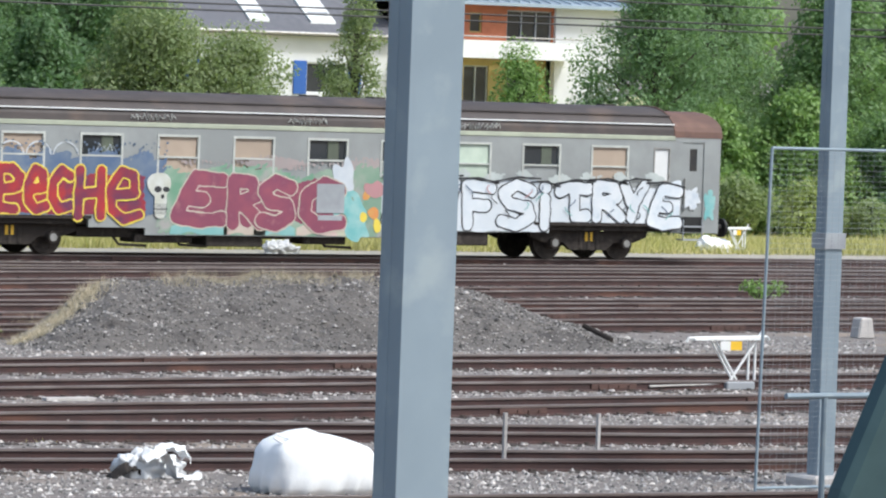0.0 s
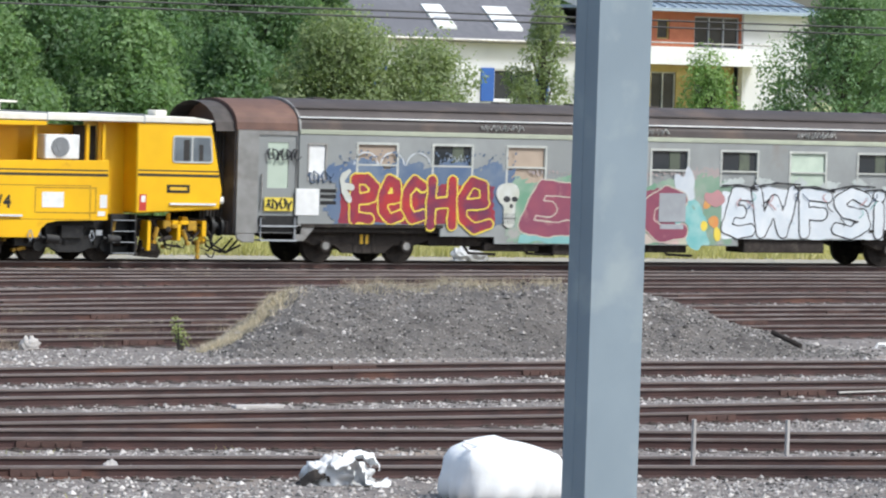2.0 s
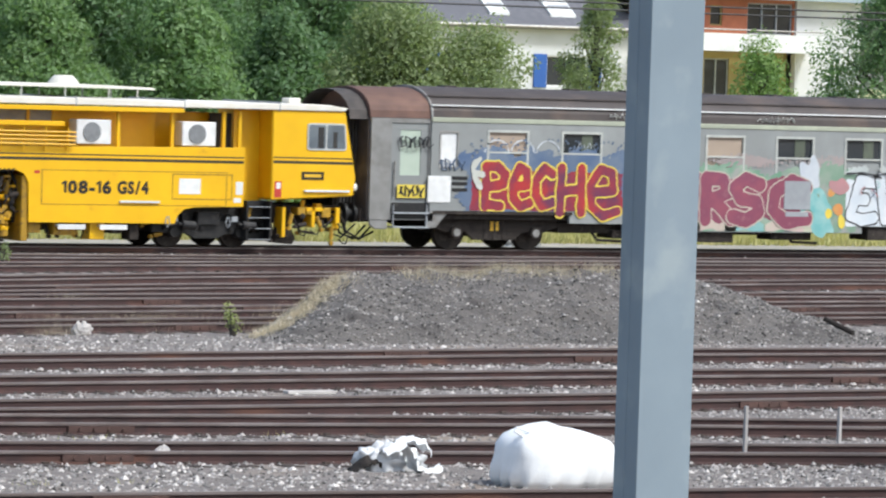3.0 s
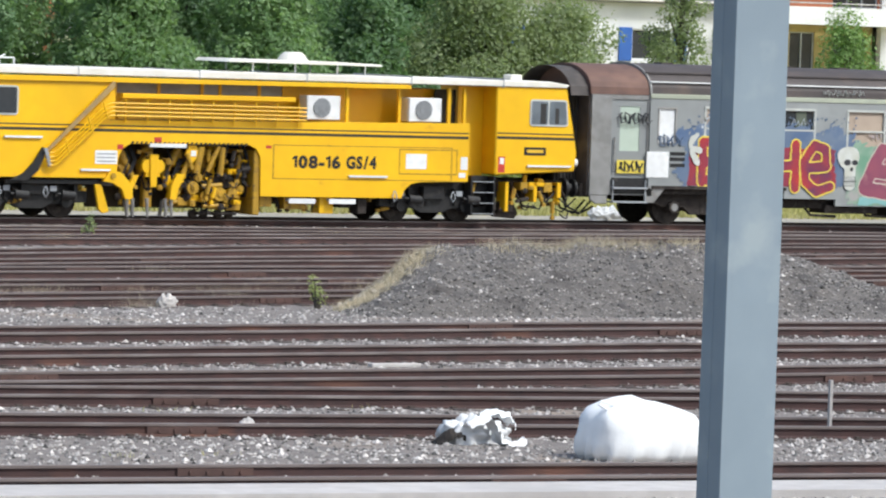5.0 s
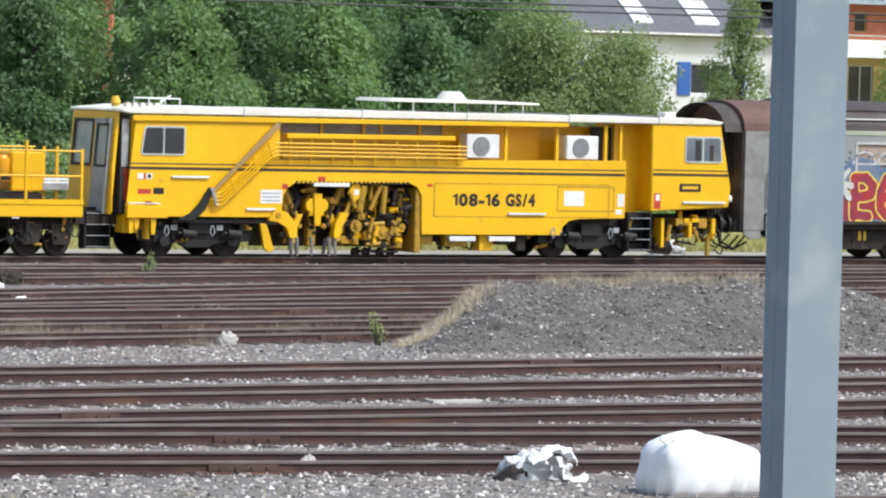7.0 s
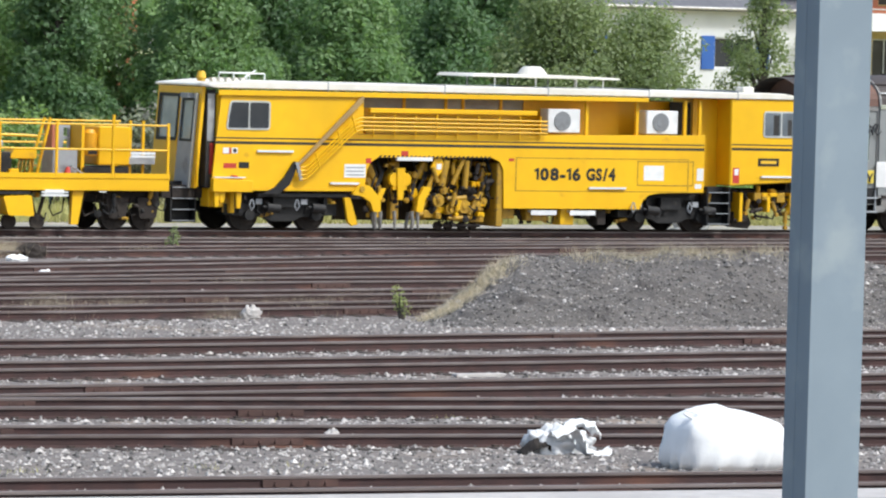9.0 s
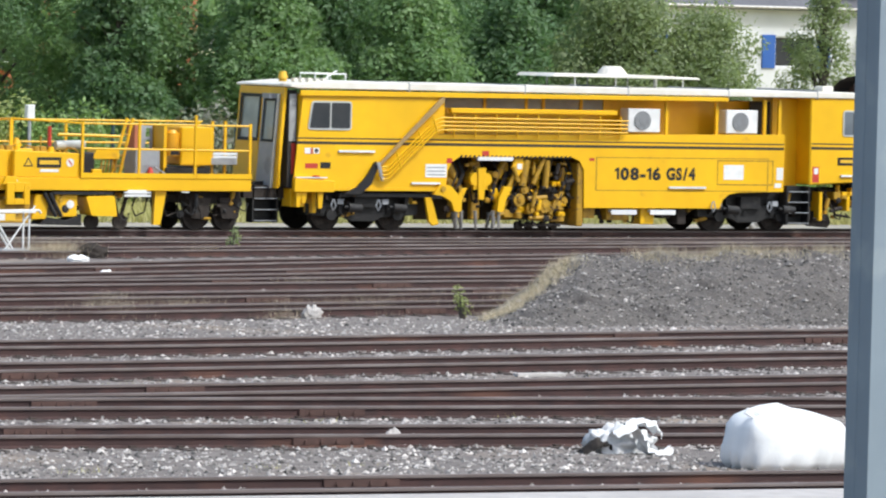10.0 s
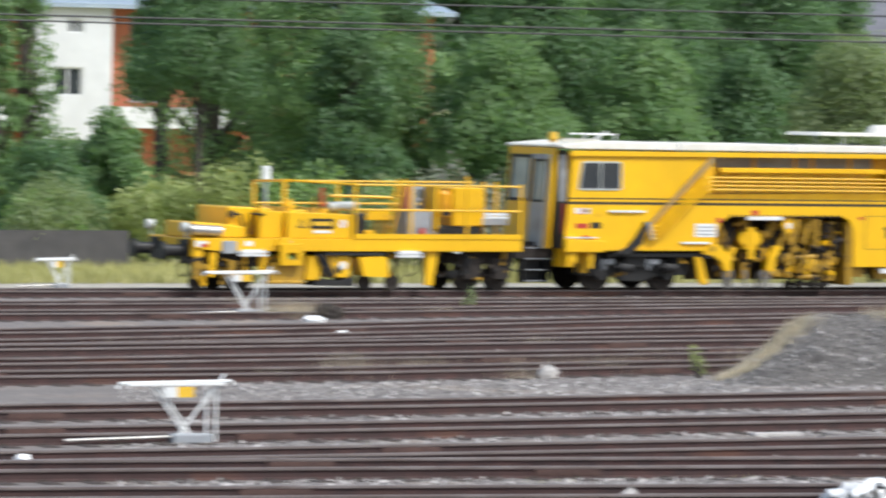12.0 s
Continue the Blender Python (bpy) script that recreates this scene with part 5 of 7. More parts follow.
        part("squeeze_cylinder", Solid().tube((x, -1.0, 1.2), (x + 0.35 * k, -1.0, 1.75), 0.08, 10).tube((x + 0.2 * k, -1.0, 1.5), (x + 0.42 * k, -1.0, 1.88), 0.11, 12), OILY, root)
    part("drive_post", Solid().box(59.08, 59.32, -1.05, -0.85, 0.45, 2.0), OILY, root, bevel=0.02)
    for x, z, h, m in ((60.45, 0.85, 1.1, YELLOW), (60.75, 0.95, 1.05, OILY), (61.0, 1.1, 0.9, YELLOW), (61.75, 0.5, 1.4, OILY), (60.1, 0.45, 0.8, OILY), (58.5, 0.5, 1.3, OILY)):
        c = Solid().tube((x, -0.95, z), (x + rnd.uniform(-0.08, 0.08), -0.95, z + h), 0.05, 10).tube((x, -0.95, z + h * 0.4), (x, -0.95, z + h * 0.9), 0.1, 12)
        part("lift_cylinder", c, m, root)
    for x0, x1, z0, z1, m in ((59.95, 60.3, 0.5, 0.7, OILY), (60.25, 60.75, 0.62, 0.78, YELLOW), (60.8, 61.1, 0.42, 0.72, OILY), (61.0, 61.75, 0.8, 0.9, YELLOW), (61.3, 61.7, 0.4, 0.6, OILY), (60.5, 61.6, 0.28, 0.36, GRIME)):
        part("clamp_beam", Solid().box(x0, x1, -1.2, -1.0, z0, z1), m, root, bevel=0.02)
    for i in range(70):
        x, z = rnd.uniform(59.85, 61.95), rnd.choice([rnd.uniform(0.3, 1.1), rnd.uniform(1.0, 1.95)])
        part("hydraulic_block", Solid().box(x, x + rnd.uniform(0.05, 0.17), -1.15 + rnd.uniform(0, 0.5), -0.6, z, z + rnd.uniform(0.04, 0.16)), (OILY, OILY, YELLOW, GRIME)[i % 4], root, bevel=0.015)
    for i in range(16):
        x = rnd.uniform(58.5, 61.9)
        part("hose", Solid().path([(x, -0.95, 2.0), (x + 0.12, -1.1, 1.6), (x - 0.08, -1.15, 1.2), (x + 0.1, -1.0, 0.8)], 0.022), BLACK, root)
    for x in (60.5, 60.8, 61.2, 61.5):
        part("roller", Solid().disc(x, -1.0, -0.9, 0.3, 0.11, 14), GRIME, root)
    part("warning_triangle", Solid().prism([(60.05, 1.75), (60.25, 1.55), (60.45, 1.75), (60.35, 2.0), (60.15, 2.0)], -1.35, -1.28), YELLOW, root, "yellow guard with white sticker")
    part("sticker", Solid().box(60.2, 60.34, -1.36, -1.352, 1.72, 1.86), WHITE, root)
    part("lifting_clamp", Solid().prism(rounded([(57.75, 1.08), (58.02, 1.05), (58.28, 0.9), (58.36, 0.66), (58.56, 0.66), (58.56, 0.98), (58.25, 1.3), (57.95, 1.36)], 0.05), -1.5, -1.38), YELLOW, root, "yellow lifting clamp arm")
    part("lifting_clamp", Solid().prism([(57.58, 1.0), (57.76, 1.0), (57.98, 0.34), (57.82, 0.3), (57.7, 0.4)], -1.4, -1.3), YELLOW, root, bevel=0.01)
    part("lifting_clamp", Solid().prism(rounded([(60.0, 1.28), (59.78, 1.3), (59.62, 1.0), (59.58, 0.66), (59.76, 0.66), (59.82, 0.95)], 0.05), -1.5, -1.38), YELLOW, root)
    part("clamp_pivot", Solid().disc(58.02, -1.53, -1.5, 1.22, 0.07, 14), OILY, root)
    for x in (58.45, 58.6, 59.0, 59.5, 59.66):
        part("tamping_tine", Solid().tube((x, -1.4, 0.68), (x + 0.03, -1.4, 0.22), 0.055, 8, 0.03), STEEL, root, "worn steel tine")
    # bogies
    for a, b in ((55.08, 56.93), (66.3, 68.15)):
        wheelset(root, a, 0.40)
        wheelset(root, b, 0.40)
        for y in (-1.02, 1.02):
            f = Solid().prism([(a - 0.6, 0.55), (a + 0.4, 0.5), (a + 0.6, 0.4), (b - 0.6, 0.4), (b - 0.4, 0.5), (b + 0.6, 0.55), (b + 0.6, 0.82), (a - 0.6, 0.82)], y - 0.08, y + 0.08)
            for q in (a, b):
                f.disc(q, y - 0.18, y + 0.1, 0.56, 0.14, 14).box(q - 0.3, q - 0.2, y - 0.16, y, 0.6, 1.0).box(q + 0.2, q + 0.3, y - 0.16, y, 0.6, 1.0)
            f.box((a + b) / 2 - 0.3, (a + b) / 2 + 0.3, y - 0.2, y, 0.75, 1.05)
            part("bogie_frame", f, BLACK, root, "black steel bogie frame")
        part("bogie_bolster", Solid().box(a - 0.3, b + 0.3, -0.95, 0.95, 0.75, 1.15), BLACK, root)
    part("underframe", Solid().box(52.8, 71.2, -0.9, 0.9, 0.95, 1.25), GRIME, root)
    for x, w, z0, mat in ((62.2, 0.35, 0.5, OILY), (62.9, 0.6, 0.45, OILY), (63.9, 0.4, 0.35, YELLOW), (64.5, 0.3, 0.5, GRIME), (65.0, 0.25, 0.35, GRIME), (53.9, 0.4, 0.75, YELLOW), (54.5, 0.12, 0.6, YELLOW),
                          (69.3, 0.1, 0.45, YELLOW), (69.75, 0.22, 1.0, OILY), (70.15, 0.1, 0.7, YELLOW), (70.45, 0.25, 0.95, OILY), (70.85, 0.12, 0.8, YELLOW), (70.0, 0.5, 1.1, YELLOW)):
        part("underframe_box", Solid().box(x, x + w, -1.25, -0.8, z0, 1.2), mat, root, bevel=0.015)
    for x in (62.95, 64.1):
        part("grating", Solid().box(x, x + 0.75, -1.4, -1.15, 0.66, 0.72).box(x, x + 0.75, -1.4, -1.38, 0.6, 0.66), WHITE, root)
    for x0, z0, x1, z1, m in ((69.5, 1.2, 69.9, 0.6, OILY), (69.9, 0.6, 70.3, 0.55, OILY), (70.3, 1.1, 70.6, 0.7, OILY), (70.6, 0.7, 71.0, 1.1, GRIME), (69.2, 0.5, 69.6, 0.45, GRIME), (70.9, 1.2, 71.15, 0.85, YELLOW)):
        part("bracket_bar", Solid().tube((x0, -1.12, z0), (x1, -1.12, z1), 0.035), GRIME, root)
    # couplings, pipes and brake gear below the frame
    part("drawgear_box", Solid().box(68.75, 71.2, -0.85, 0.85, 0.78, 1.2), GRIME, root, "oily black drawgear", bevel=0.02)
    part("rail_guard", Solid().prism([(69.2, 0.3), (69.75, 0.26), (69.85, 0.4), (69.6, 0.9), (69.35, 0.9)], -1.0, -0.8), GRIME, root, bevel=0.02)
    part("brake_beam", Solid().box(62.1, 65.6, -0.75, 0.75, 0.55, 1.0), GRIME, root, "black brake gear under the frame", bevel=0.02)
    fittings(root, 69.0, 71.1, 0.4, 1.15, -1.25, 26, 51)
    fittings(root, 62.2, 65.9, 0.42, 1.05, -1.1, 18, 52)
    fittings(root, 58.3, 61.9, 0.45, 1.9, -1.2, 44, 53)
    fittings(root, 59.9, 61.5, 0.4, 1.2, -1.38, 30, 56, (OILY, GRIME, OILY, GRIME, YELLOW))
    fittings(root, 60.1, 61.9, 1.1, 1.85, -1.34, 16, 57, (OILY, GRIME, GRIME))
    fittings(root, 65.9, 68.6, 0.55, 1.05, -1.24, 14, 54, (GRIME, BLACK, OILY))
    fittings(root, 54.6, 57.4, 0.55, 1.1, -1.24, 12, 55, (GRIME, BLACK, OILY))
    part("lower_ledge", Solid().box(55.0, 57.9, Y - 0.03, Y + 0.1, 1.16, 1.24), YELLOW, root)
    part("ledge_box", Solid().prism([(53.85, 1.12), (54.95, 1.12), (54.95, 1.40), (53.85, 1.46)], Y - 0.16, Y - 0.008), YELLOW, root, "yellow box step below the cab", bevel=0.015)
    part("ledge_plate", Solid().box(53.9, 54.75, Y - 0.15, Y - 0.02, 1.465, 1.49), WHITE, root, "white tread plate")
    part("ledge_plate", Solid().box(54.4, 54.52, Y - 0.152, Y - 0.018, 1.49, 1.53), RED, root)
    for x, z in ((53.95, 0.75), (54.1, 0.85), (54.55, 0.72)):
        part("hanging_bracket", Solid().prism([(x, z), (x + 0.1, z), (x + 0.14, 1.12), (x - 0.02, 1.12)], -1.5, -1.42), YELLOW, root, bevel=0.01)
    for a in (54.95, 56.2, 65.9, 67.6):
        part("brake_shackle", Solid().path([(a, -1.5, 0.95), (a - 0.06, -1.52, 0.8), (a, -1.52, 0.68), (a + 0.07, -1.52, 0.78), (a + 0.03, -1.5, 0.95)], 0.016), GREYP, root)
        part("bogie_tag", Solid().box(a + 0.25, a + 0.42, -1.27, -1.255, 0.82, 0.95), GREYP, root)
        part("brake_cylinder", Solid().tube((a + 0.5, -1.35, 0.75), (a + 0.85, -1.35, 0.72), 0.11, 14).tube((a + 0.4, -1.35, 0.76), (a + 0.5, -1.35, 0.75), 0.04, 8), BLACK, root, "black brake cylinder")
    part("side_sill", Solid().box(55.2, 57.7, -1.36, -1.28, 1.0, 1.1), BLACK, root, bevel=0.01)
    part("recess_panel", Solid().sheet(66.05, 67.75, 1.36, 2.0, Y - 0.006, Y - 0.001, [(66.08, 67.72, 1.39, 1.97)]), OILY, root)
    part("fire_notice", Solid().box(54.18, 54.34, Y - 0.009, Y - 0.0065, 2.06, 2.2), WHITE, root)
    part("fire_notice", Solid().box(69.0, 69.12, Y - 0.009, Y - 0.0065, 1.66, 1.82), WHITE, root)
    for y in (-0.875, 0.875):
        part("buffer", Solid().tube((71.1, y, 1.06), (71.5, y, 1.06), 0.1, 14).tube((71.5, y, 1.06), (71.57, y, 1.06), 0.24, 18), BLACK, root)
    part("head_lamp", Solid().tube((71.3, -1.2, 1.72), (71.42, -1.2, 1.72), 0.1, 14), WHITE, root, "round white head lamp")
    part("coupling_hose", Solid().path([(71.2, -1.0, 0.95), (71.3, -1.0, 0.6), (71.7, -1.0, 0.42), (72.1, -1.0, 0.6)], 0.03), BLACK, root)
    for k in range(2):
        part("coupling_hose", Solid().path([(71.2, -0.9 + 0.3 * k, 1.0), (71.35, -0.9 + 0.3 * k, 0.5 + 0.05 * k), (71.75, -0.9 + 0.3 * k, 0.4), (72.1, -0.9 + 0.3 * k, 0.75)], 0.03), BLACK, root)
    part("coupling_hook", Solid().box(71.2, 71.75, -0.08, 0.08, 0.95, 1.1), BLACK, root)
    return root


# ---------- material trailer behind the tamper ----------
def trailer():
    root = vehicle("machine_trailer", "yellow flat machine trailer with railings, hood and buffers", "track machine")
    Y = -1.35
    for a, b in ((Y, -1.2), (1.2, 1.35)):
        part("side_beam", Solid().prism([(44.05, 1.2), (44.6, 1.12), (52.78, 1.12), (52.78, 1.42), (44.05, 1.42)], a, b), YELLOW, root, "yellow frame side beam", bevel=0.01)
    part("deck", Solid().box(44.1, 52.75, -1.2, 1.2, 1.34, 1.42), OILY, root)
    part("deck_edge", Solid().box(48.25, 51.26, Y - 0.02, Y + 0.03, 1.42, 1.54), YELLOW, root)
    part("deck_edge", Solid().box(51.3, 52.78, Y - 0.02, Y + 0.03, 1.42, 1.54), YELLOW, root)
    part("buffer_beam", Solid().box(44.05, 44.35, -1.3, 1.3, 0.98, 1.42), YELLOW, root, "yellow buffer beam", bevel=0.02)
    for y in (-0.875, 0.875):
        part("buffer", Solid().tube((43.5, y, 1.12), (44.0, y, 1.12), 0.14, 16).tube((43.42, y, 1.12), (43.5, y, 1.12), 0.22, 22).box(43.98, 44.05, y - 0.25, y + 0.25, 0.88, 1.38), BLACK, root, "black round buffer")
        lamp_post = part("head_lamp", Solid().tube((43.88, y * 1.2, 1.68), (44.02, y * 1.2, 1.68), 0.12, 18).tube((43.98, y * 1.2, 1.42), (43.98, y * 1.2, 1.62), 0.03), FRAMEAL, root, "round head lamp")
        part("lens", Solid().tube((43.865, y * 1.2, 1.68), (43.88, y * 1.2, 1.68), 0.1, 18), WHITE, lamp_post)
    part("hood_front", Solid().prism([(44.15, 1.42), (45.55, 1.42), (45.55, 1.68), (44.9, 1.76), (44.15, 1.80)], -1.0, 0.6), YELLOW, root, "low yellow front cover", bevel=0.03)
    part("air_drum", Solid().tube((44.05, -1.12, 1.62), (44.85, -1.12, 1.58), 0.13, 18), STEEL, root, "shiny rolled steel drum")
    part("hood_back", Solid().prism([(45.2, 1.42), (48.2, 1.42), (48.2, 2.04), (46.2, 2.12), (45.2, 2.16)], -0.7, 1.1), YELLOW, root, bevel=0.03)
    part("hood_side", Solid().prism([(45.85, 1.42), (46.55, 1.42), (46.55, 2.05), (45.85, 2.09)], -1.12, -0.7), YELLOW, root, bevel=0.02)
    part("hood", Solid().prism([(46.5, 1.42), (48.22, 1.42), (48.22, 2.0), (46.5, 2.06)], -1.3, -0.7), YELLOW, root, "long yellow machine hood", bevel=0.02)
    part("pipe_cluster", Solid().path([(45.3, -0.78, 1.98), (45.5, -0.8, 1.98), (45.55, -0.82, 1.7), (45.6, -0.8, 1.45)], 0.035).path([(45.95, -1.16, 1.98), (45.7, -0.95, 2.0), (45.75, -0.9, 1.7), (45.7, -0.9, 1.5)], 0.035), GRIME, root, "dark pipes at the hood")
    part("valve_wheel", Solid().disc(45.28, -0.82, -0.76, 1.98, 0.09, 16), GRIME, root)
    plate = part("maker_plate", Solid().box(47.1, 47.72, -1.312, -1.3, 1.66, 1.9), BLACK, root, "black plate with plain bar")
    part("plate_bar", Solid().box(47.16, 47.66, -1.316, -1.312, 1.73, 1.83), G_YEL, plate)
    part("sticker", Solid().box(47.18, 47.66, -1.306, -1.3, 1.55, 1.62), WHITE, root)
    part("sticker", Solid().disc(47.96, -1.306, -1.3, 1.78, 0.1, 18), WHITE, root)
    part("sticker_mark", Solid().prism([(47.9, 1.83), (47.93, 1.85), (48.02, 1.73), (47.99, 1.71)], -1.309, -1.307), RED, root)
    part("hazard_triangle", Solid().prism([(46.74, 1.68), (47.0, 1.68), (46.87, 1.90)], -1.306, -1.3), BLACK, root)
    part("triangle_field", Solid().prism([(46.785, 1.705), (46.955, 1.705), (46.87, 1.85)], -1.309, -1.306), G_YEL, root)
    r = random.Random(14)
    for k in range(16):  # caps, valves and pipes on top of the hood
        x, y = 45.9 + 0.145 * k, r.uniform(-1.1, -0.3)
        z = 2.10 - 0.03 * (x - 46)
        if k % 3 == 0:
            part("filler_cap", Solid().tube((x, y, z - 0.1), (x, y, z + 0.09), 0.09, 12, 0.07), (YELLOW, OILY, WHITE)[k % 2], root)
        elif k % 3 == 1:
            part("valve_block", Solid().box(x, x + 0.16, y, y + 0.2, z - 0.1, z + r.uniform(0.03, 0.1)), (OILY, GRIME)[k % 2], root, bevel=0.01)
        else:
            part("hose", Solid().path([(x, y, z - 0.05), (x + 0.1, y, z + 0.09), (x + 0.3, y, z + 0.05), (x + 0.4, y, z - 0.06)], 0.025), (OILY, GRIME)[k % 2], root)
    part("yellow_dome", Solid().tube((46.95, -0.4, 2.05), (46.95, -0.4, 2.2), 0.14, 14).tube((46.95, -0.4, 2.2), (46.95, -0.4, 2.34), 0.1, 14, 0.05), YELLOW, root)
    part("lever", Solid().tube((47.5, -0.6, 2.02), (47.5, -0.6, 2.4), 0.02), OILY, root)
    part("exhaust", Solid().tube((47.75, -0.9, 2.18), (48.5, -0.9, 2.2), 0.11, 16), FRAMEAL, root, "pale exhaust silencer")
    part("red_lamp", Solid().tube((48.1, 0.2, 2.1), (48.1, 0.2, 2.6), 0.05, 10), RED, root)
    # railings
    for x in (48.25, 49.75, 51.25, 52.72):
        part("rail_post", Solid().box(x - 0.03, x + 0.03, Y - 0.03, Y + 0.03, 1.42, 2.95 if x == 51.25 else 2.76), YELLOW, root)
    for x in (46.75, 49.0, 51.0, 52.6):
        part("rail_post", Solid().box(x - 0.03, x + 0.03, 1.2, 1.26, 1.42, 2.74), YELLOW, root)
    part("rail_post", Solid().box(46.7, 46.78, -0.6, -0.54, 2.0, 2.8), YELLOW, root)
    part("handrail", Solid().path([(46.74, -0.57, 2.8), (48.25, Y, 2.72), (52.75, Y, 2.70)], 0.026), YELLOW, root)
    part("handrail", Solid().tube((48.25, Y, 2.12), (52.75, Y, 2.1), 0.026), YELLOW, root)
    part("handrail", Solid().tube((46.74, -0.57, 2.8), (46.74, 1.22, 2.74), 0.026), YELLOW, root)
    for z in (2.2, 2.74):
        part("handrail", Solid().tube((46.74, 1.23, z), (52.7, 1.23, z), 0.026), YELLOW, root)
    # deck load
    for a in (0.0, 0.22):
        part("ladder_stile", Solid().tube((49.2 + a, -0.95, 1.45), (49.6 + a * 0.7, -0.95, 2.85), 0.04), YELLOW, root)
    for k in range(5):
        part("ladder_rung", Solid().tube((49.28 + 0.07 * k, -0.95, 1.7 + 0.25 * k), (49.5 + 0.06 * k, -0.95, 1.7 + 0.25 * k), 0.02), OILY, root)
    part("grey_cabinet", Solid().box(49.8, 50.45, -1.05, -0.4, 1.42, 2.12), GREYP, root, "grey steel cabinet", bevel=0.015)
    rack = part("grey_rack", Solid().sheet(50.1, 50.6, 1.45, 2.66, -0.3, -0.2, [(50.42, 50.56, 1.55 + 0.28 * k, 1.76 + 0.28 * k) for k in range(4)]), GREYP, root, "grey slotted rack")
    part("orange_panel", Solid().box(49.98, 50.1, -0.6, -0.15, 1.6, 2.68), ORANGE, rack)
    part("control_box", Solid().box(51.05, 51.9, -0.95, -0.1, 1.72, 2.66), YELLOW, root, "yellow control cabinet", bevel=0.03)
    drum = part("motor_drum", Solid().tube((50.88, -0.8, 1.95), (50.88, -0.8, 2.5), 0.19, 18).tube((50.88, -0.8, 2.5), (50.88, -0.8, 2.58), 0.15, 18, 0.1), material("orange_yellow_paint", (0.85, 0.40, 0.01), (0.78, 0.36, 0.01), 3, 0.4), root, "orange-yellow motor drum")
    part("drum_label", Solid().box(50.76, 51.0, -1.0, -0.99, 1.98, 2.08), BLACK, drum)
    part("cabinet_frame", Solid().box(50.62, 50.7, -0.9, -0.1, 1.45, 2.68), YELLOW, root)
    part("engine_block", Solid().box(50.62, 51.9, -0.9, 0.2, 1.42, 1.68), BLACK, root, "black engine block", bevel=0.02)
    part("engine_block", Solid().box(48.3, 48.7, -1.1, -0.5, 1.42, 2.02), BLACK, root, bevel=0.03)
    part("tool_box", Solid().prism([(48.62, 1.86), (49.35, 1.86), (49.35, 2.1), (48.75, 2.1)], -1.1, -0.6), YELLOW, root, bevel=0.015)
    part("tool_box", Solid().box(48.6, 48.85, -1.2, -0.9, 1.42, 1.62), YELLOW, root, bevel=0.015)
    for k in range(5):
        part("pipe", Solid().path([(48.85 + 0.1 * k, -1.0, 1.42), (48.88 + 0.1 * k, -1.05, 1.65), (48.95 + 0.09 * k, -1.0, 1.86)], 0.022), OILY, root)
    part("pipe", Solid().path([(48.5, 0.6, 2.4), (49.6, 0.6, 2.38), (50.2, 0.6, 2.36)], 0.04), YELLOW, root)
    part("traffic_cone", Solid().tube((50.15, -1.15, 1.42), (50.15, -1.15, 1.68), 0.12, 14, 0.04), RED, root, "small red cone")
    part("grey_strut", Solid().tube((50.25, -1.15, 1.7), (50.6, -1.1, 1.5), 0.025), GREYP, root)
    part("work_lamps", Solid().box(51.7, 52.35, Y - 0.06, Y - 0.03, 2.0, 2.06).box(51.7, 52.35, Y - 0.06, Y - 0.03, 1.93, 1.98), WHITE, root, "white strip lamp")
    part("grey_trough", Solid().prism([(51.9, 1.75), (52.6, 1.75), (52.6, 1.95), (51.9, 1.9)], -0.9, 0.2), GREYP, root, bevel=0.01)
    for x in (52.0, 52.35):
        part("stanchion", Solid().box(x, x + 0.06, -0.7, -0.64, 1.42, 2.8), YELLOW, root)
    # plates on the beam
    part("meter_box", Solid().box(44.78, 45.15, Y - 0.05, Y, 1.06, 1.36), GREYP, root, "grey meter box", bevel=0.01)
    for x0, x1, z0, z1, m in ((44.1, 44.42, 1.22, 1.36, WHITE), (44.25, 44.42, 1.21, 1.29, RED), (45.38, 45.58, 1.24, 1.36, WHITE), (46.28, 46.58, 1.27, 1.37, WHITE), (50.9, 51.1, 1.08, 1.11, WHITE)):
        part("sticker", Solid().box(x0, x1, Y - (0.006 if m is WHITE else 0.009), Y, z0, z1), m, root)
    for x0, x1, z in ((45.2, 45.95, 1.02), (49.35, 50.05, 1.0)):
        part("side_lamp", Solid().box(x0, x1, Y - 0.08, Y - 0.03, z + 0.06, z + 0.1).box(x0, x1, Y - 0.08, Y - 0.03, z - 0.02, z + 0.03).box(x0 + 0.1, x1 - 0.1, Y - 0.05, Y, z, z + 0.14), WHITE, root, "white strip lamp")
    # under the deck
    part("bracket", Solid().sheet(46.25, 46.85, 0.78, 1.30, Y - 0.14, Y - 0.02, [(46.45, 46.7, 0.92, 1.08)]), YELLOW, root, "yellow rail clamp bracket", bevel=0.01)
    part("bracket", Solid().prism([(46.15, 1.25), (46.55, 1.25), (46.5, 1.45), (46.25, 1.45)], Y - 0.1, Y - 0.008), YELLOW, root, bevel=0.01)
    part("clamp_tray", Solid().box(46.0, 46.95, -1.35, -0.9, 0.34, 0.42), OILY, root, bevel=0.02)
    part("clamp_gear", Solid().prism(rounded([(46.05, 0.42), (46.9, 0.42), (46.95, 0.8), (46.6, 0.95), (46.1, 0.85)], 0.06), -1.3, -0.9), OILY, root, "oily clamp gear")
    part("sweeper_box", Solid().prism([(47.0, 0.42), (47.38, 0.42), (47.5, 1.02), (47.1, 1.02)], -1.25, -0.6), YELLOW, root, "yellow sweeper housing", bevel=0.02)
    part("sweeper_box", Solid().prism([(47.7, 0.48), (48.2, 0.48), (48.22, 1.02), (47.62, 1.02)], -1.22, -0.6), YELLOW, root, bevel=0.02)
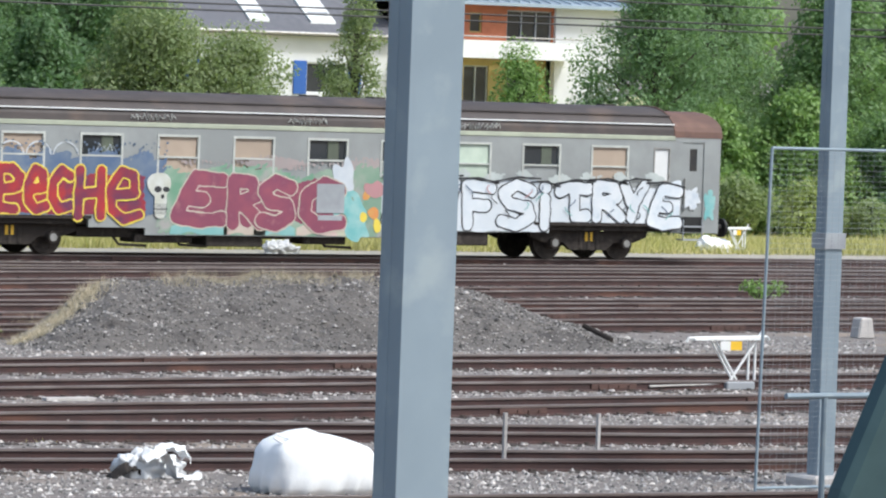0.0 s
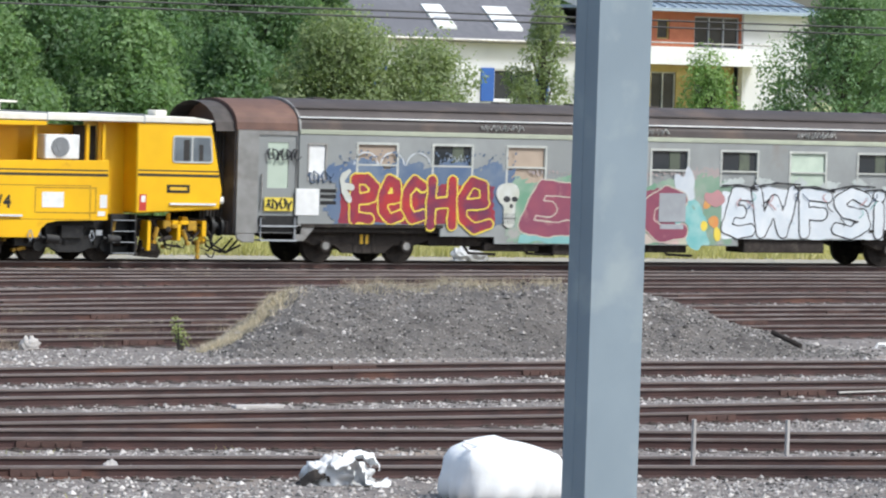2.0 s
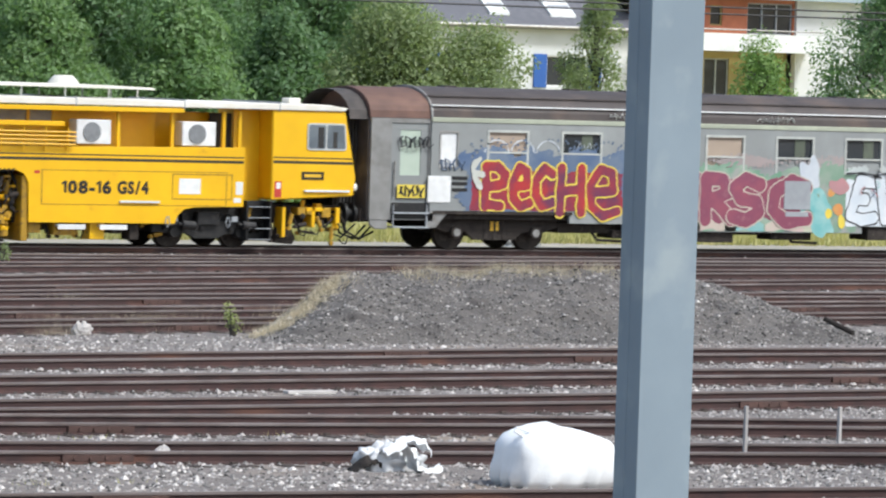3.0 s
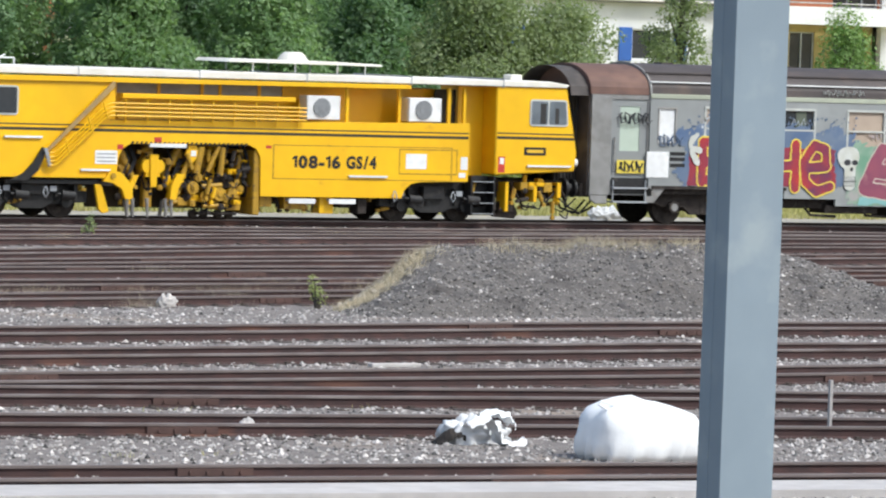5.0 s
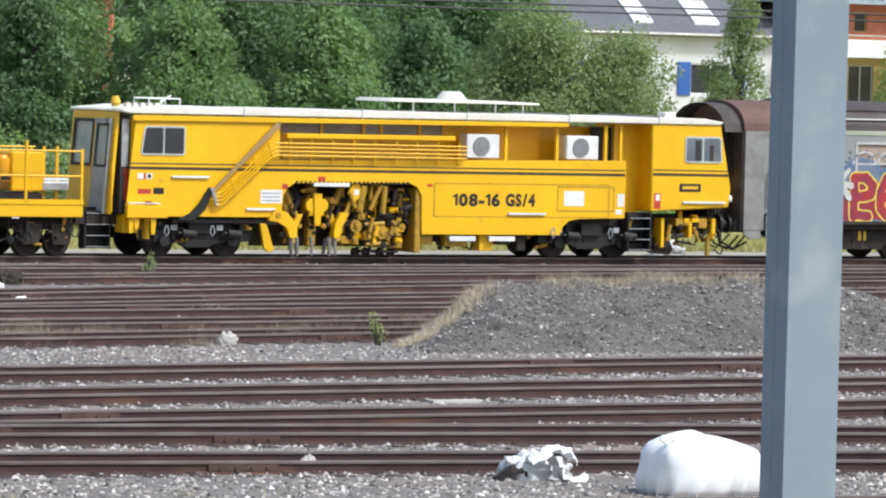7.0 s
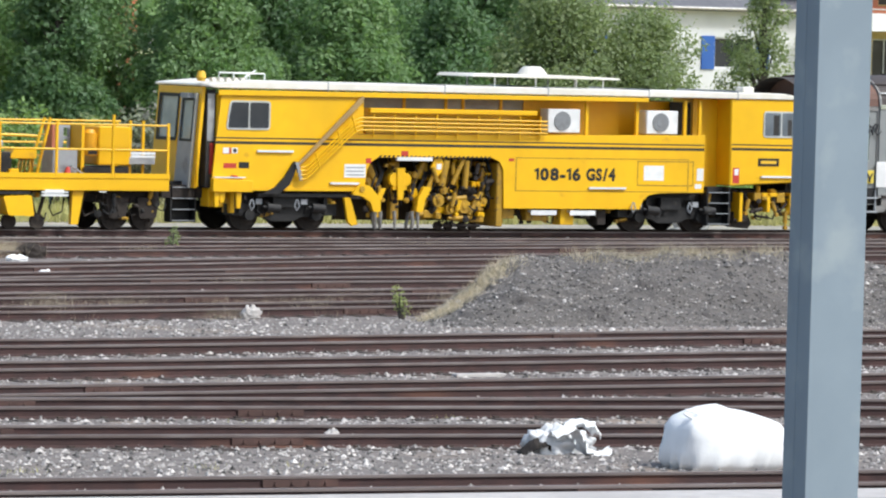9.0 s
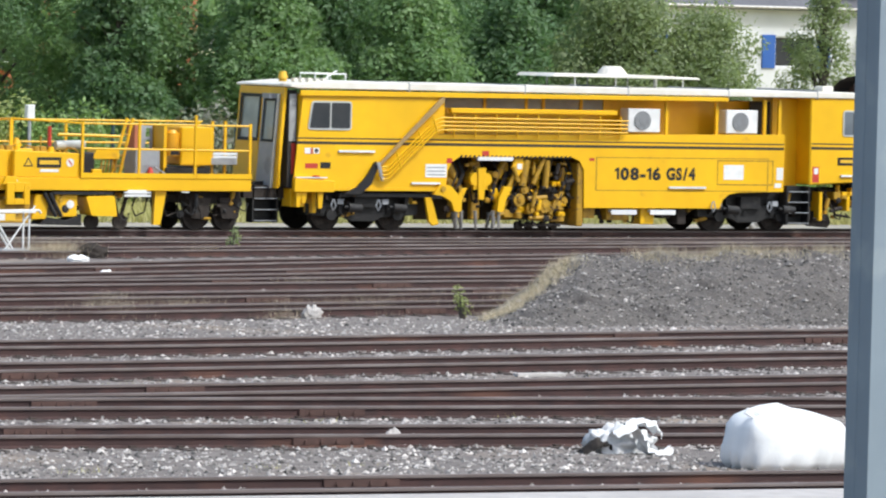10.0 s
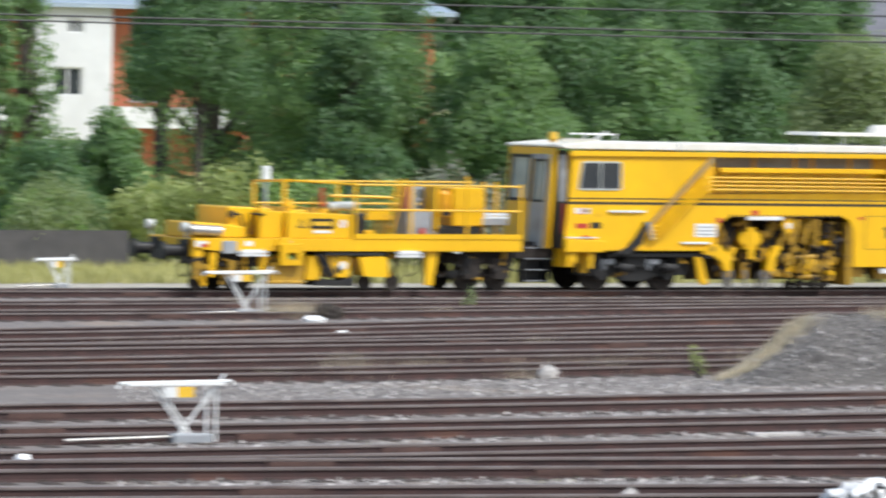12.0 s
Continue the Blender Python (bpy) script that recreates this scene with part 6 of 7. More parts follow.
    part("disc_plate", Solid().disc(48.02, -1.235, -1.22, 0.78, 0.1, 18), WHITE, root, "round white sign")
    for a in (0.0, 0.14):
        part("sweeper_arm", Solid().tube((47.3 + a, -1.3, 1.05), (47.62 + a, -1.3, 0.5), 0.05, 10), BLACK, root)
    part("sweeper_edge", Solid().prism([(47.2, 0.3), (48.3, 0.28), (48.3, 0.55), (47.9, 0.4), (47.4, 0.48)], -1.28, -0.7), BLACK, root, bevel=0.01)
    part("sweeper_edge", Solid().box(47.55, 49.1, -1.32, -0.7, 1.02, 1.09), BLACK, root)
    part("tank", Solid().prism(rounded([(48.38, 0.98), (48.52, 0.52), (49.2, 0.5), (49.12, 1.0)], 0.06), -1.36, -0.7), YELLOW, root, "tilted yellow tank")
    part("support_leg", Solid().prism([(50.22, 0.3), (50.4, 0.3), (50.55, 1.12), (50.25, 1.12)], -1.25, -1.1), YELLOW, root, "yellow support leg")
    for x, q in ((45.45, 0.40), (51.52, 0.32), (52.35, 0.32)):
        wheelset(root, x, q)
        for y in (-1.1, 0.95):
            part("axle_box", Solid().prism(rounded([(x - 0.22, 0.45), (x + 0.22, 0.45), (x + 0.3, 0.95), (x - 0.3, 0.95)], 0.05), y, y + 0.15), GRIME, root)
    for x in (44.3, 48.7, 49.45):
        part("feeler_wheel", Solid().disc(x, -1.0, -0.92, 0.36, 0.19, 18), GRIME, root)
        part("feeler_arm", Solid().tube((x, -0.96, 0.36), (x + 0.2, -0.96, 1.1), 0.05).tube((x, -0.96, 0.36), (x - 0.2, -0.96, 1.05), 0.04), GRIME, root)
    part("underframe", Solid().box(44.2, 52.7, -0.35, 0.35, 1.0, 1.32), GRIME, root)
    part("rear_bolster", Solid().box(51.2, 52.7, -0.95, 0.95, 0.8, 1.12), GRIME, root, bevel=0.02)
    part("front_gear", Solid().box(44.6, 46.0, -1.15, 0.8, 0.75, 1.1), GRIME, root, "dark front drive gear", bevel=0.03)
    fittings(root, 44.0, 46.9, 0.42, 1.0, -1.25, 30, 61)
    fittings(root, 51.0, 52.6, 0.42, 0.95, -1.2, 16, 62, (GRIME, OILY, BLACK))
    fittings(root, 46.9, 49.6, 0.5, 1.0, -1.2, 12, 63, (GRIME, BLACK, OILY))
    for i, x in enumerate((43.95, 44.15, 44.3, 49.9, 50.75, 52.0, 52.4)):
        part("hose", Solid().path([(x, -0.95, 1.05), (x - 0.15, -1.0, 0.7), (x - 0.05, -1.0, 0.5), (x + 0.2, -0.98, 0.6), (x + 0.3, -0.9, 1.0)], 0.022), GRIME, root)
    for x, z0, z1, m in ((44.1, 0.45, 1.0, OILY), (44.5, 0.5, 1.1, YELLOW), (45.0, 0.5, 0.9, OILY), (45.8, 0.6, 1.1, YELLOW)):
        part("front_bracket", Solid().prism([(x, z0), (x + 0.12, z0), (x + 0.2, z1), (x, z1)], -1.3, -1.15), m, root, bevel=0.01)
    part("coupling_hook", Solid().box(43.6, 44.1, -0.08, 0.08, 0.95, 1.1), BLACK, root)
    return root


coach()
tamper()
trailer()

# ================= houses behind the yard =================
def pane_window(parent, x0, x1, z0, z1, y, frame_mat=WHITE, leaves=2):
    w = part("window", Solid().sheet(x0, x1, z0, z1, y - 0.04, y + 0.06, [(x0 + 0.06 + (x1 - x0 - 0.06) * i / leaves, x0 + (x1 - x0 - 0.06) * (i + 1) / leaves, z0 + 0.06, z1 - 0.06) for i in range(leaves)]), frame_mat, parent)
    part("pane", Solid().box(x0 + 0.05, x1 - 0.05, y + 0.02, y + 0.03, z0 + 0.05, z1 - 0.05), GLASS, w)
    return w


def house_slate():
    root = thing("house", "white rendered house with slate roof and blue shutters", "house", (105, 170, 0))
    x0, x1, y0 = -5.0, 5.2, -5.0
    hs = [(1.4, 3.3, 4.0, 5.2), (-3.5, -2.4, 4.0, 5.2), (1.4, 2.5, 1.0, 2.4)]
    part("wall", Solid().sheet(x0, x1, 0, 6.45, y0, y0 + 0.3, hs), RENDERW, root, "white rendered wall")
    for b in ((x0, x0 + 0.3, y0 + 0.3, 5), (x1 - 0.3, x1, y0 + 0.3, 5), (x0, x1, 5, 5.3)):
        part("wall", Solid().box(*b, 0, 6.45), RENDERW, root)
    roof = Solid().add([(x0 - 0.3, y0 - 0.4, 6.35), (x1 + 0.2, y0 - 0.4, 6.35), (x1 + 0.2, 0, 10.0), (x0 + 1.2, 0, 10.0), (x0 - 0.3, 5.7, 6.35), (x1 + 0.2, 5.7, 6.35),
                        (x0 - 0.3, y0 - 0.4, 6.2), (x1 + 0.2, y0 - 0.4, 6.2), (x0 - 0.3, 5.7, 6.2), (x1 + 0.2, 5.7, 6.2)],
                       [(0, 1, 2, 3), (4, 3, 2, 5), (0, 3, 4), (1, 5, 2), (0, 6, 7, 1), (4, 5, 9, 8), (6, 8, 9, 7), (0, 4, 8, 6), (1, 7, 9, 5)])
    r = part("roof", roof, SLATE, root, "dark grey slate roof")
    for xa, xb in ((-1.2, -0.3), (1.6, 2.75)):
        k = 3.65 / 5.4
        za, zb = 6.7, 7.55
        ya, yb = y0 - 0.4 + (za - 6.35) / k, y0 - 0.4 + (zb - 6.35) / k
        s = Solid().add([(xa, ya, za + 0.1), (xb, ya, za + 0.1), (xb, yb, zb + 0.1), (xa, yb, zb + 0.1), (xa, ya, za - 0.1), (xb, ya, za - 0.1), (xb, yb, zb - 0.1), (xa, yb, zb - 0.1)],
                        [(0, 1, 2, 3), (4, 7, 6, 5), (0, 4, 5, 1), (1, 5, 6, 2), (2, 6, 7, 3), (3, 7, 4, 0)])
        # matte white slab: the sky's reflection in the pane is painted on
        sk = part("skylight", s, WHITE, r, "roof window painted white as if reflecting the sky")
        part("blind_slat", Solid().add([(xa + 0.1, ya + 0.35, za + 0.36), (xb - 0.1, ya + 0.35, za + 0.36), (xb - 0.1, ya + 0.5, za + 0.47), (xa + 0.1, ya + 0.5, za + 0.47)], [(0, 1, 2, 3)]), GREYP, sk)
    for xa, xb, za, zb in hs:
        w = pane_window(root, xa, xb, za, zb, y0 + 0.1)
        part("shutter", Solid().box(xa - 0.62, xa - 0.02, y0 - 0.06, y0 - 0.004, za - 0.05, zb + 0.05), BLUEP, root, "blue painted shutter", bevel=0.01)
        part("shutter", Solid().box(xb + 0.02, xb + 0.62, y0 - 0.06, y0 - 0.004, za - 0.05, zb + 0.05), BLUEP, root, "blue painted shutter", bevel=0.01)
    part("gutter", Solid().tube((x0 - 0.3, y0 - 0.45, 6.3), (x1 + 0.2, y0 - 0.45, 6.3), 0.07), STEEL, root)
    part("downpipe", Solid().tube((3.5, y0 - 0.08, 0), (3.5, y0 - 0.08, 6.3), 0.05), STEEL, root)


def house_modern():
    root = thing("house", "modern block with orange panels, white balcony and zinc roof", "house", (116, 170, 0))
    y0 = -5.0
    hs = [(-0.1, 2.1, 6.3, 7.55), (3.95, 4.5, 4.3, 5.2), (-1.9, -1.3, 6.6, 7.4), (-1.8, -0.6, 3.6, 5.3), (0.3, 1.9, 3.4, 5.2)]
    part("wall", Solid().sheet(2.2, 5.4, 0, 7.75, y0, y0 + 0.3, [hs[1]]), RENDERW, root, "white rendered wall")
    part("wall", Solid().box(5.1, 5.4, y0 + 0.3, 5, 0, 7.75), RENDERW, root)
    part("wall", Solid().box(-5.4, 5.4, 5, 5.3, 0, 7.75), RENDERW, root)
    part("orange_wall", Solid().sheet(-5.6, 2.2, 5.9, 7.75, y0 + 0.15, y0 + 0.4, [hs[0], hs[2]]), ORANGE, root, "orange panelled upper wall")
    part("ochre_wall", Solid().sheet(-5.6, 2.2, 0, 5.6, y0 + 0.6, y0 + 0.9, [hs[3], hs[4]]), OCHRE, root, "ochre lower wall behind the balcony")
    pane_window(root, *hs[0], y0 + 0.25, GREYP, 3)
    pane_window(root, *hs[1], y0 + 0.1)
    pane_window(root, *hs[2], y0 + 0.25, OCHRE, 1)
    pane_window(root, *hs[3], y0 + 0.7, GREYP)
    pane_window(root, *hs[4], y0 + 0.7, GREYP)
    part("balcony", Solid().box(-5.6, 2.7, y0 - 1.2, y0 + 0.15, 5.6, 5.78).box(-5.6, 2.7, y0 - 1.2, y0 - 1.08, 5.78, 6.3), WHITE, root, "white solid balcony parapet")
    part("balcony_rail", Solid().tube((-5.6, y0 - 1.14, 6.45), (2.7, y0 - 1.14, 6.45), 0.03), STEEL, root)
    r = part("roof", Solid().prism([(-6.2, 7.7), (5.6, 7.7), (5.6, 7.82), (-6.2, 7.82)], y0 - 0.7, 5.6).add([(-6.2, y0 - 0.7, 7.82), (5.6, y0 - 0.7, 7.82), (5.6, 3, 9.7), (-6.2, 3, 9.7)], [(0, 1, 2, 3)]), ZINC, root, "blue-grey zinc roof")
    seams = Solid()
    for i in range(24):
        x = -6.1 + i * 0.5
        seams.add([(x, y0 - 0.7, 7.84), (x + 0.04, y0 - 0.7, 7.84), (x + 0.04, 3, 9.74), (x, 3, 9.74), (x, y0 - 0.7, 7.9), (x + 0.04, y0 - 0.7, 7.9), (x + 0.04, 3, 9.8), (x, 3, 9.8)], [(4, 5, 6, 7), (0, 4, 7, 3), (1, 2, 6, 5), (0, 1, 5, 4)])
    part("roof_seams", seams, ZINC, r)
    part("verge_board", Solid().add([(-6.25, y0 - 0.8, 7.7), (-6.0, y0 - 0.8, 7.7), (-6.0, 3, 9.8), (-6.25, 3, 9.8), (-6.25, y0 - 0.8, 7.95), (-6.0, y0 - 0.8, 7.95), (-6.0, 3, 10.05), (-6.25, 3, 10.05)], [(4, 5, 6, 7), (0, 4, 7, 3), (1, 2, 6, 5), (0, 1, 5, 4)]), WHITE, r)


def house_tower():
    root = thing("house", "white stair tower between orange walls with white balconies", "house", (70, 171, 0))
    y0 = -5.0
    part("tower", Solid().sheet(-4.0, -1.1, 0, 7.6, y0 - 1.0, y0 - 0.7, [(-3.3, -2.2, 4.5, 5.5), (-3.3, -2.2, 2.0, 3.0), (-2.8, -2.2, 6.7, 7.2)]).box(-4.0, -3.7, y0 - 0.7, 3, 0, 7.6).box(-1.4, -1.1, y0 - 0.7, 3, 0, 7.6), RENDERW, root, "white rendered stair tower")
    for w in ((-3.3, -2.2, 4.5, 5.5), (-3.3, -2.2, 2.0, 3.0), (-2.8, -2.2, 6.7, 7.2)):
        pane_window(root, *w, y0 - 0.9)
    hs = [(-7.5, -6.0, 4.3, 6.0), (0.0, 1.5, 4.3, 6.0), (3.2, 4.6, 4.3, 6.0), (0.0, 1.5, 6.5, 7.3), (6.5, 8.0, 6.5, 7.3)]
    part("orange_wall", Solid().sheet(-12, -4.0, 0, 7.6, y0, y0 + 0.3, hs[:1]).sheet(-1.1, 12, 0, 7.6, y0, y0 + 0.3, hs[1:]), ORANGE, root, "orange-brown panelled wall")
    for h in hs:
        pane_window(root, *h, y0 + 0.1, GREYP)
    for xa, xb in ((-12, -4.1), (-1.0, 4.6), (6, 11)):
        part("balcony", Solid().box(xa, xb, y0 - 1.1, y0 - 1.0, 3.4, 4.15).box(xa, xb, y0 - 1.0, y0, 3.4, 3.55), WHITE, root, "white solid balcony parapet")
    part("roof", Solid().box(-12.3, 12.3, y0 - 1.3, 6, 7.6, 7.75).add([(-12.3, y0 - 1.3, 7.75), (12.3, y0 - 1.3, 7.75), (12.3, 2, 9.3), (-12.3, 2, 9.3)], [(0, 1, 2, 3)]), ZINC, root, "blue-grey zinc roof")
    part("back_wall", Solid().box(-12, 12, 5, 5.3, 0, 7.6), RENDERW, root)


house_slate()
house_modern()
house_tower()


# ================= trees, bushes, grass =================
def leaf_mesh(name, lobes, count, size, mat, seed):
    """A crown of small leaf clumps on the outside of several lobes (x, y, z, rx, ry, rz)."""
    r = np.random.default_rng(seed)
    L = np.array(lobes)
    pick = r.choice(len(L), count, p=L[:, 3] * L[:, 5] / (L[:, 3] * L[:, 5]).sum())
    d = r.normal(size=(count, 3))
    d /= np.linalg.norm(d, axis=1)[:, None]
    rad = 1.08 - 0.55 * r.random(count) ** 1.2 + 0.22 * (r.random(count) > 0.93)
    rad *= 1 + 0.16 * np.sin(d[:, 0] * 7 + pick) * np.cos(d[:, 2] * 6 + pick * 2)
    P = L[pick, :3] + d * L[pick, 3:6] * rad[:, None]
    keep = P[:, 2] > 0.05
    P, d = P[keep], d[keep]
    n = len(P)
    nrm = d * 0.6 + r.normal(size=(n, 3)) * 0.55 + np.array([0, 0, 0.45])
    nrm /= np.linalg.norm(nrm, axis=1)[:, None]
    a = np.cross(nrm, r.normal(size=(n, 3)))
    a /= np.linalg.norm(a, axis=1)[:, None]
    b = np.cross(nrm, a)
    s = size * (0.55 + 0.9 * r.random((n, 1)))
    quad = np.stack([P - a * s, P + b * s * 0.5 + nrm * s * 0.12, P + a * s, P - b * s * 0.5 + nrm * s * 0.12], 1).reshape(-1, 3)
    me = bpy.data.meshes.new(name)
    me.from_pydata(quad.tolist(), [], np.arange(4 * n).reshape(-1, 4).tolist())
    me.materials.append(mat)
    return me


def tree(x, y, h, w, mat, label, seed, count=5200, size=0.2, low=0.12, lobes=14, name="tree", stout=0.022):
    r = random.Random(seed)
    root = thing(name, label, name, (x, y, 0), group="trees behind the yard")
    wood = Solid()
    top = Vector((r.uniform(-0.3, 0.3), r.uniform(-0.3, 0.3), h * 0.78))
    tr = max(0.05, h * stout)
    mid = Vector((r.uniform(-0.15, 0.15), 0, h * 0.35))
    wood.tube((0, 0, 0), mid, tr * 1.2, 10, tr).tube(mid, top, tr, 9, tr * 0.25)
    L = []
    for i in range(lobes):
        k = (i + 0.5) / lobes
        z = h * (low + (0.86 - low) * k)
        girth = w * (0.55 + 0.45 * math.sin(math.pi * min(1, 0.2 + 0.8 * k))) * (1.05 - 0.55 * k)
        a = i * 2.4 + r.uniform(-0.4, 0.4)
        d = girth * r.uniform(0.3, 0.95)
        p = Vector((math.cos(a) * d, math.sin(a) * d, z))
        s = w * r.uniform(0.2, 0.42) * (1.15 - 0.4 * k)
        L.append((p.x, p.y, p.z, s, s, s * r.uniform(0.7, 0.95)))
        f = max(0.15, min(0.7, p.z / h - 0.15))
        root_pt = mid.lerp(top, max(0.0, (f * h - mid.z) / (top.z - mid.z))) if f * h > mid.z else Vector((0, 0, f * h))
        wood.tube(root_pt, p, tr * 0.45, 6, tr * 0.1)
    L.append((top.x, top.y, h * 0.86, w * 0.33, w * 0.33, h * 0.14))
    part("trunk", wood, BARK, root, "grey-brown trunk with limbs")
    ob = new("crown", leaf_mesh("crown", L, count, size, mat, seed))
    ob.parent = root
    tagged(ob, kind="stuff")
    return root


DK, MD = "tall dark green broadleaf tree behind the tracks", "mid-green broadleaf tree behind the tracks"
for i, (x, y, h, w, mat, n) in enumerate([
        (58.6, 141, 4.2, 0.8, LEAF_MID, 300), (63.4, 144, 11.5, 2.4, LEAF_MID, 1500), (57.0, 136, 4.4, 1.3, LEAF_MID, 2500), (66.0, 140, 11.0, 3.2, LEAF_MID, 6500), (68.6, 143, 12, 3.4, LEAF_DARK, 7500),
        (71.4, 138, 11, 3.3, LEAF_DARK, 8000), (74.2, 142, 11.5, 3.4, LEAF_MID, 7500), (76.4, 139, 10.0, 3.0, LEAF_DARK, 7000), (79.0, 144, 11.5, 3.3, LEAF_DARK, 8000),
        (82.8, 143, 11.0, 3.3, LEAF_DARK, 8000), (86.2, 145, 10.0, 2.7, LEAF_DARK, 6500), (64.4, 136, 7.5, 1.9, LEAF_DARK, 4600), (69.3, 135, 7.0, 2.8, LEAF_MID, 5500), (73.6, 134, 7.2, 2.6, LEAF_MID, 5500),
        (77.2, 134.5, 6.5, 2.2, LEAF_DARK, 4500),
        (110.0, 137, 9.5, 3.2, LEAF_MID, 6500), (114.5, 139, 9.5, 3.2, LEAF_DARK, 5000),
        (104.5, 132, 5.0, 2.6, LEAF_BRIGHT, 5000), (108.2, 131, 4.5, 2.6, LEAF_MID, 4500), (101.2, 132.5, 4.4, 1.9, LEAF_BRIGHT, 4000), (54.2, 139, 9, 1.3, LEAF_MID, 3000), (55.8, 140, 9.4, 1.5, LEAF_MID, 1100), (54.0, 134, 3.4, 1.9, LEAF_DARK, 2600), (57.6, 138, 3.6, 2.0, LEAF_DARK, 3000), (49.0, 139, 9.5, 2.6, LEAF_MID, 4500)]):
    tree(x, y, h, w, mat, DK if mat is LEAF_DARK else MD, 100 + i, int(n * 4.9), 0.088, 0.1, 44)
tree(60.8, 139, 10.8, 2.1, LEAF_DARK, "tall dark tree with a slim bare lower trunk", 190, 15000, 0.08, 0.45, 30, stout=0.008)
tree(67.9, 150, 10.5, 2.2, LEAF_MID, MD, 187, 22000, 0.09, 0.1, 36)
tree(63.2, 147, 10.0, 1.5, LEAF_DARK, "tall dark green broadleaf tree behind the tracks", 189, 13000, 0.088, 0.5, 30)
tree(102.2, 137, 9.5, 3.1, LEAF_FEATHER, "light green feathery tree beside the modern house", 191, 42000, 0.068, 0.1, 56)
tree(106.2, 139, 10.0, 3.2, LEAF_FEATHER, "light green feathery tree beside the modern house", 192, 40000, 0.068, 0.1, 52)
for i, (x, y, h) in enumerate(((144, 206, 13), (149.5, 212, 14.5), (155, 204, 13.5), (161, 210, 14))):
    tree(x, y, h, 4.6, LEAF_MID, "distant green tree behind the modern house", 340 + i, 6000, 0.24)
tree(81.6, 135, 7.1, 3.7, LEAF_OLIVE, "broad pale olive willow tree behind the coach", 201, 52000, 0.068, 0.1, 60)
tree(84.3, 134.6, 6.4, 2.7, LEAF_OLIVE, "low pale olive willow beside the broad one", 202, 27000, 0.068, 0.1, 40)
tree(89.5, 136, 8.0, 1.6, LEAF_OLIVE, "slender birch in front of the white house", 204, 12000, 0.06, 0.15, 22)
tree(91.3, 136, 5.6, 0.9, LEAF_OLIVE, "slender young birch in front of the house", 205, 2400, 0.075, 0.15, 16)
tree(95.5, 135, 6.3, 2.1, LEAF_BRIGHT, "small round green tree before the modern house", 206, 11000, 0.065, 0.12, 26)
for i in range(17):
    tree(34 + i * 7.2, 205 + (i * 37 % 11), 12.5 + (i * 29 % 5), 5.2, LEAF_DARK if i % 3 else LEAF_MID, "distant dark tree behind the houses", 300 + i, 3600, 0.36)


def bush(x, y, h, w, mat, label, seed, count=3200, size=0.08):
    r = random.Random(seed)
    root = thing("bush", label, "bush", (x, y, 0), group="scrub along the verge")
    L = [(r.uniform(-w, w) * 0.7, r.uniform(-w, w) * 0.5, h * r.uniform(0.25, 0.72), w * r.uniform(0.3, 0.55), w * 0.45, h * r.uniform(0.22, 0.36)) for _ in range(8)]
    stems = Solid()
    for l in L:
        stems.tube((l[0] * 0.2, l[1] * 0.2, 0), (l[0], l[1], l[2]), 0.03, 5, 0.01)
    part("stems", stems, BARK, root)
    ob = new("foliage", leaf_mesh("foliage", L, count, size, mat, seed))
    ob.parent = root
    tagged(ob, kind="stuff")
    return root


rb = random.Random(17)
for i in range(52):
    x = 46 + i * 1.25 + rb.uniform(-0.5, 0.5)
    y = 127 + rb.uniform(0, 5)
    h = rb.uniform(1.5, 2.9)
    m = rb.choice([LEAF_BRIGHT, LEAF_MID, LEAF_OLIVE, LEAF_SCRUB]) if x > 62 else rb.choice([LEAF_SCRUB, LEAF_SCRUB, LEAF_BRIGHT, LEAF_OLIVE])
    h = h * 0.9 if x > 62 else rb.uniform(2.1, 3.0)
    lab = {LEAF_BRIGHT: "fresh green scrub bush on the verge", LEAF_MID: "green scrub bush on the verge", LEAF_OLIVE: "grey-olive scrub bush on the verge", LEAF_SCRUB: "pale yellow-green scrub bush on the verge"}[m]
    bush(x, y, h, rb.uniform(1.0, 1.7), m, lab, 400 + i)
for i, (x, y, h, w) in enumerate(((62.4, 126, 3.3, 1.6), (64.2, 126.5, 3.6, 1.6), (66.0, 127, 3.0, 1.3))):
    bush(x, y, h, w, LEAF_MAUVE, "buddleia bush with mauve flower spikes", 480 + i, 2600, 0.09)
bush(56.2, 127, 3.1, 1.5, LEAF_SCRUB, "pale yellow-green scrub bush on the verge", 491, 3000)
bush(58.2, 126, 2.9, 1.5, LEAF_BRIGHT, "fresh green scrub bush on the verge", 490, 2800)


def blades(name, count, spot, tall, mat, label, seed, lean=0.5, wide=0.012):
    r = np.random.default_rng(seed)
    P = np.array([spot(r) for _ in range(count)])
    h = tall * (0.4 + 0.8 * r.random(count))
    a = r.random(count) * 6.28
    side = np.stack([np.cos(a), np.sin(a), np.zeros(count)], 1) * (wide * (0.6 + r.random((count, 1))))
    tip = P + np.stack([r.normal(size=count) * lean * h, r.normal(size=count) * lean * h, h], 1)
    V = np.stack([P - side, P + side, tip], 1).reshape(-1, 3)
    me = bpy.data.meshes.new(name)
    me.from_pydata(V.tolist(), [], np.arange(3 * count).reshape(-1, 3).tolist())
    me.materials.append(mat)
    return tagged(new(name, me), label, "grass", kind="stuff")


def on_verge(r):
    y = 117.0 + 10 * r.random() ** 1.2
    return (y * (0.36 + 0.50 * r.random()), y, 0.02)


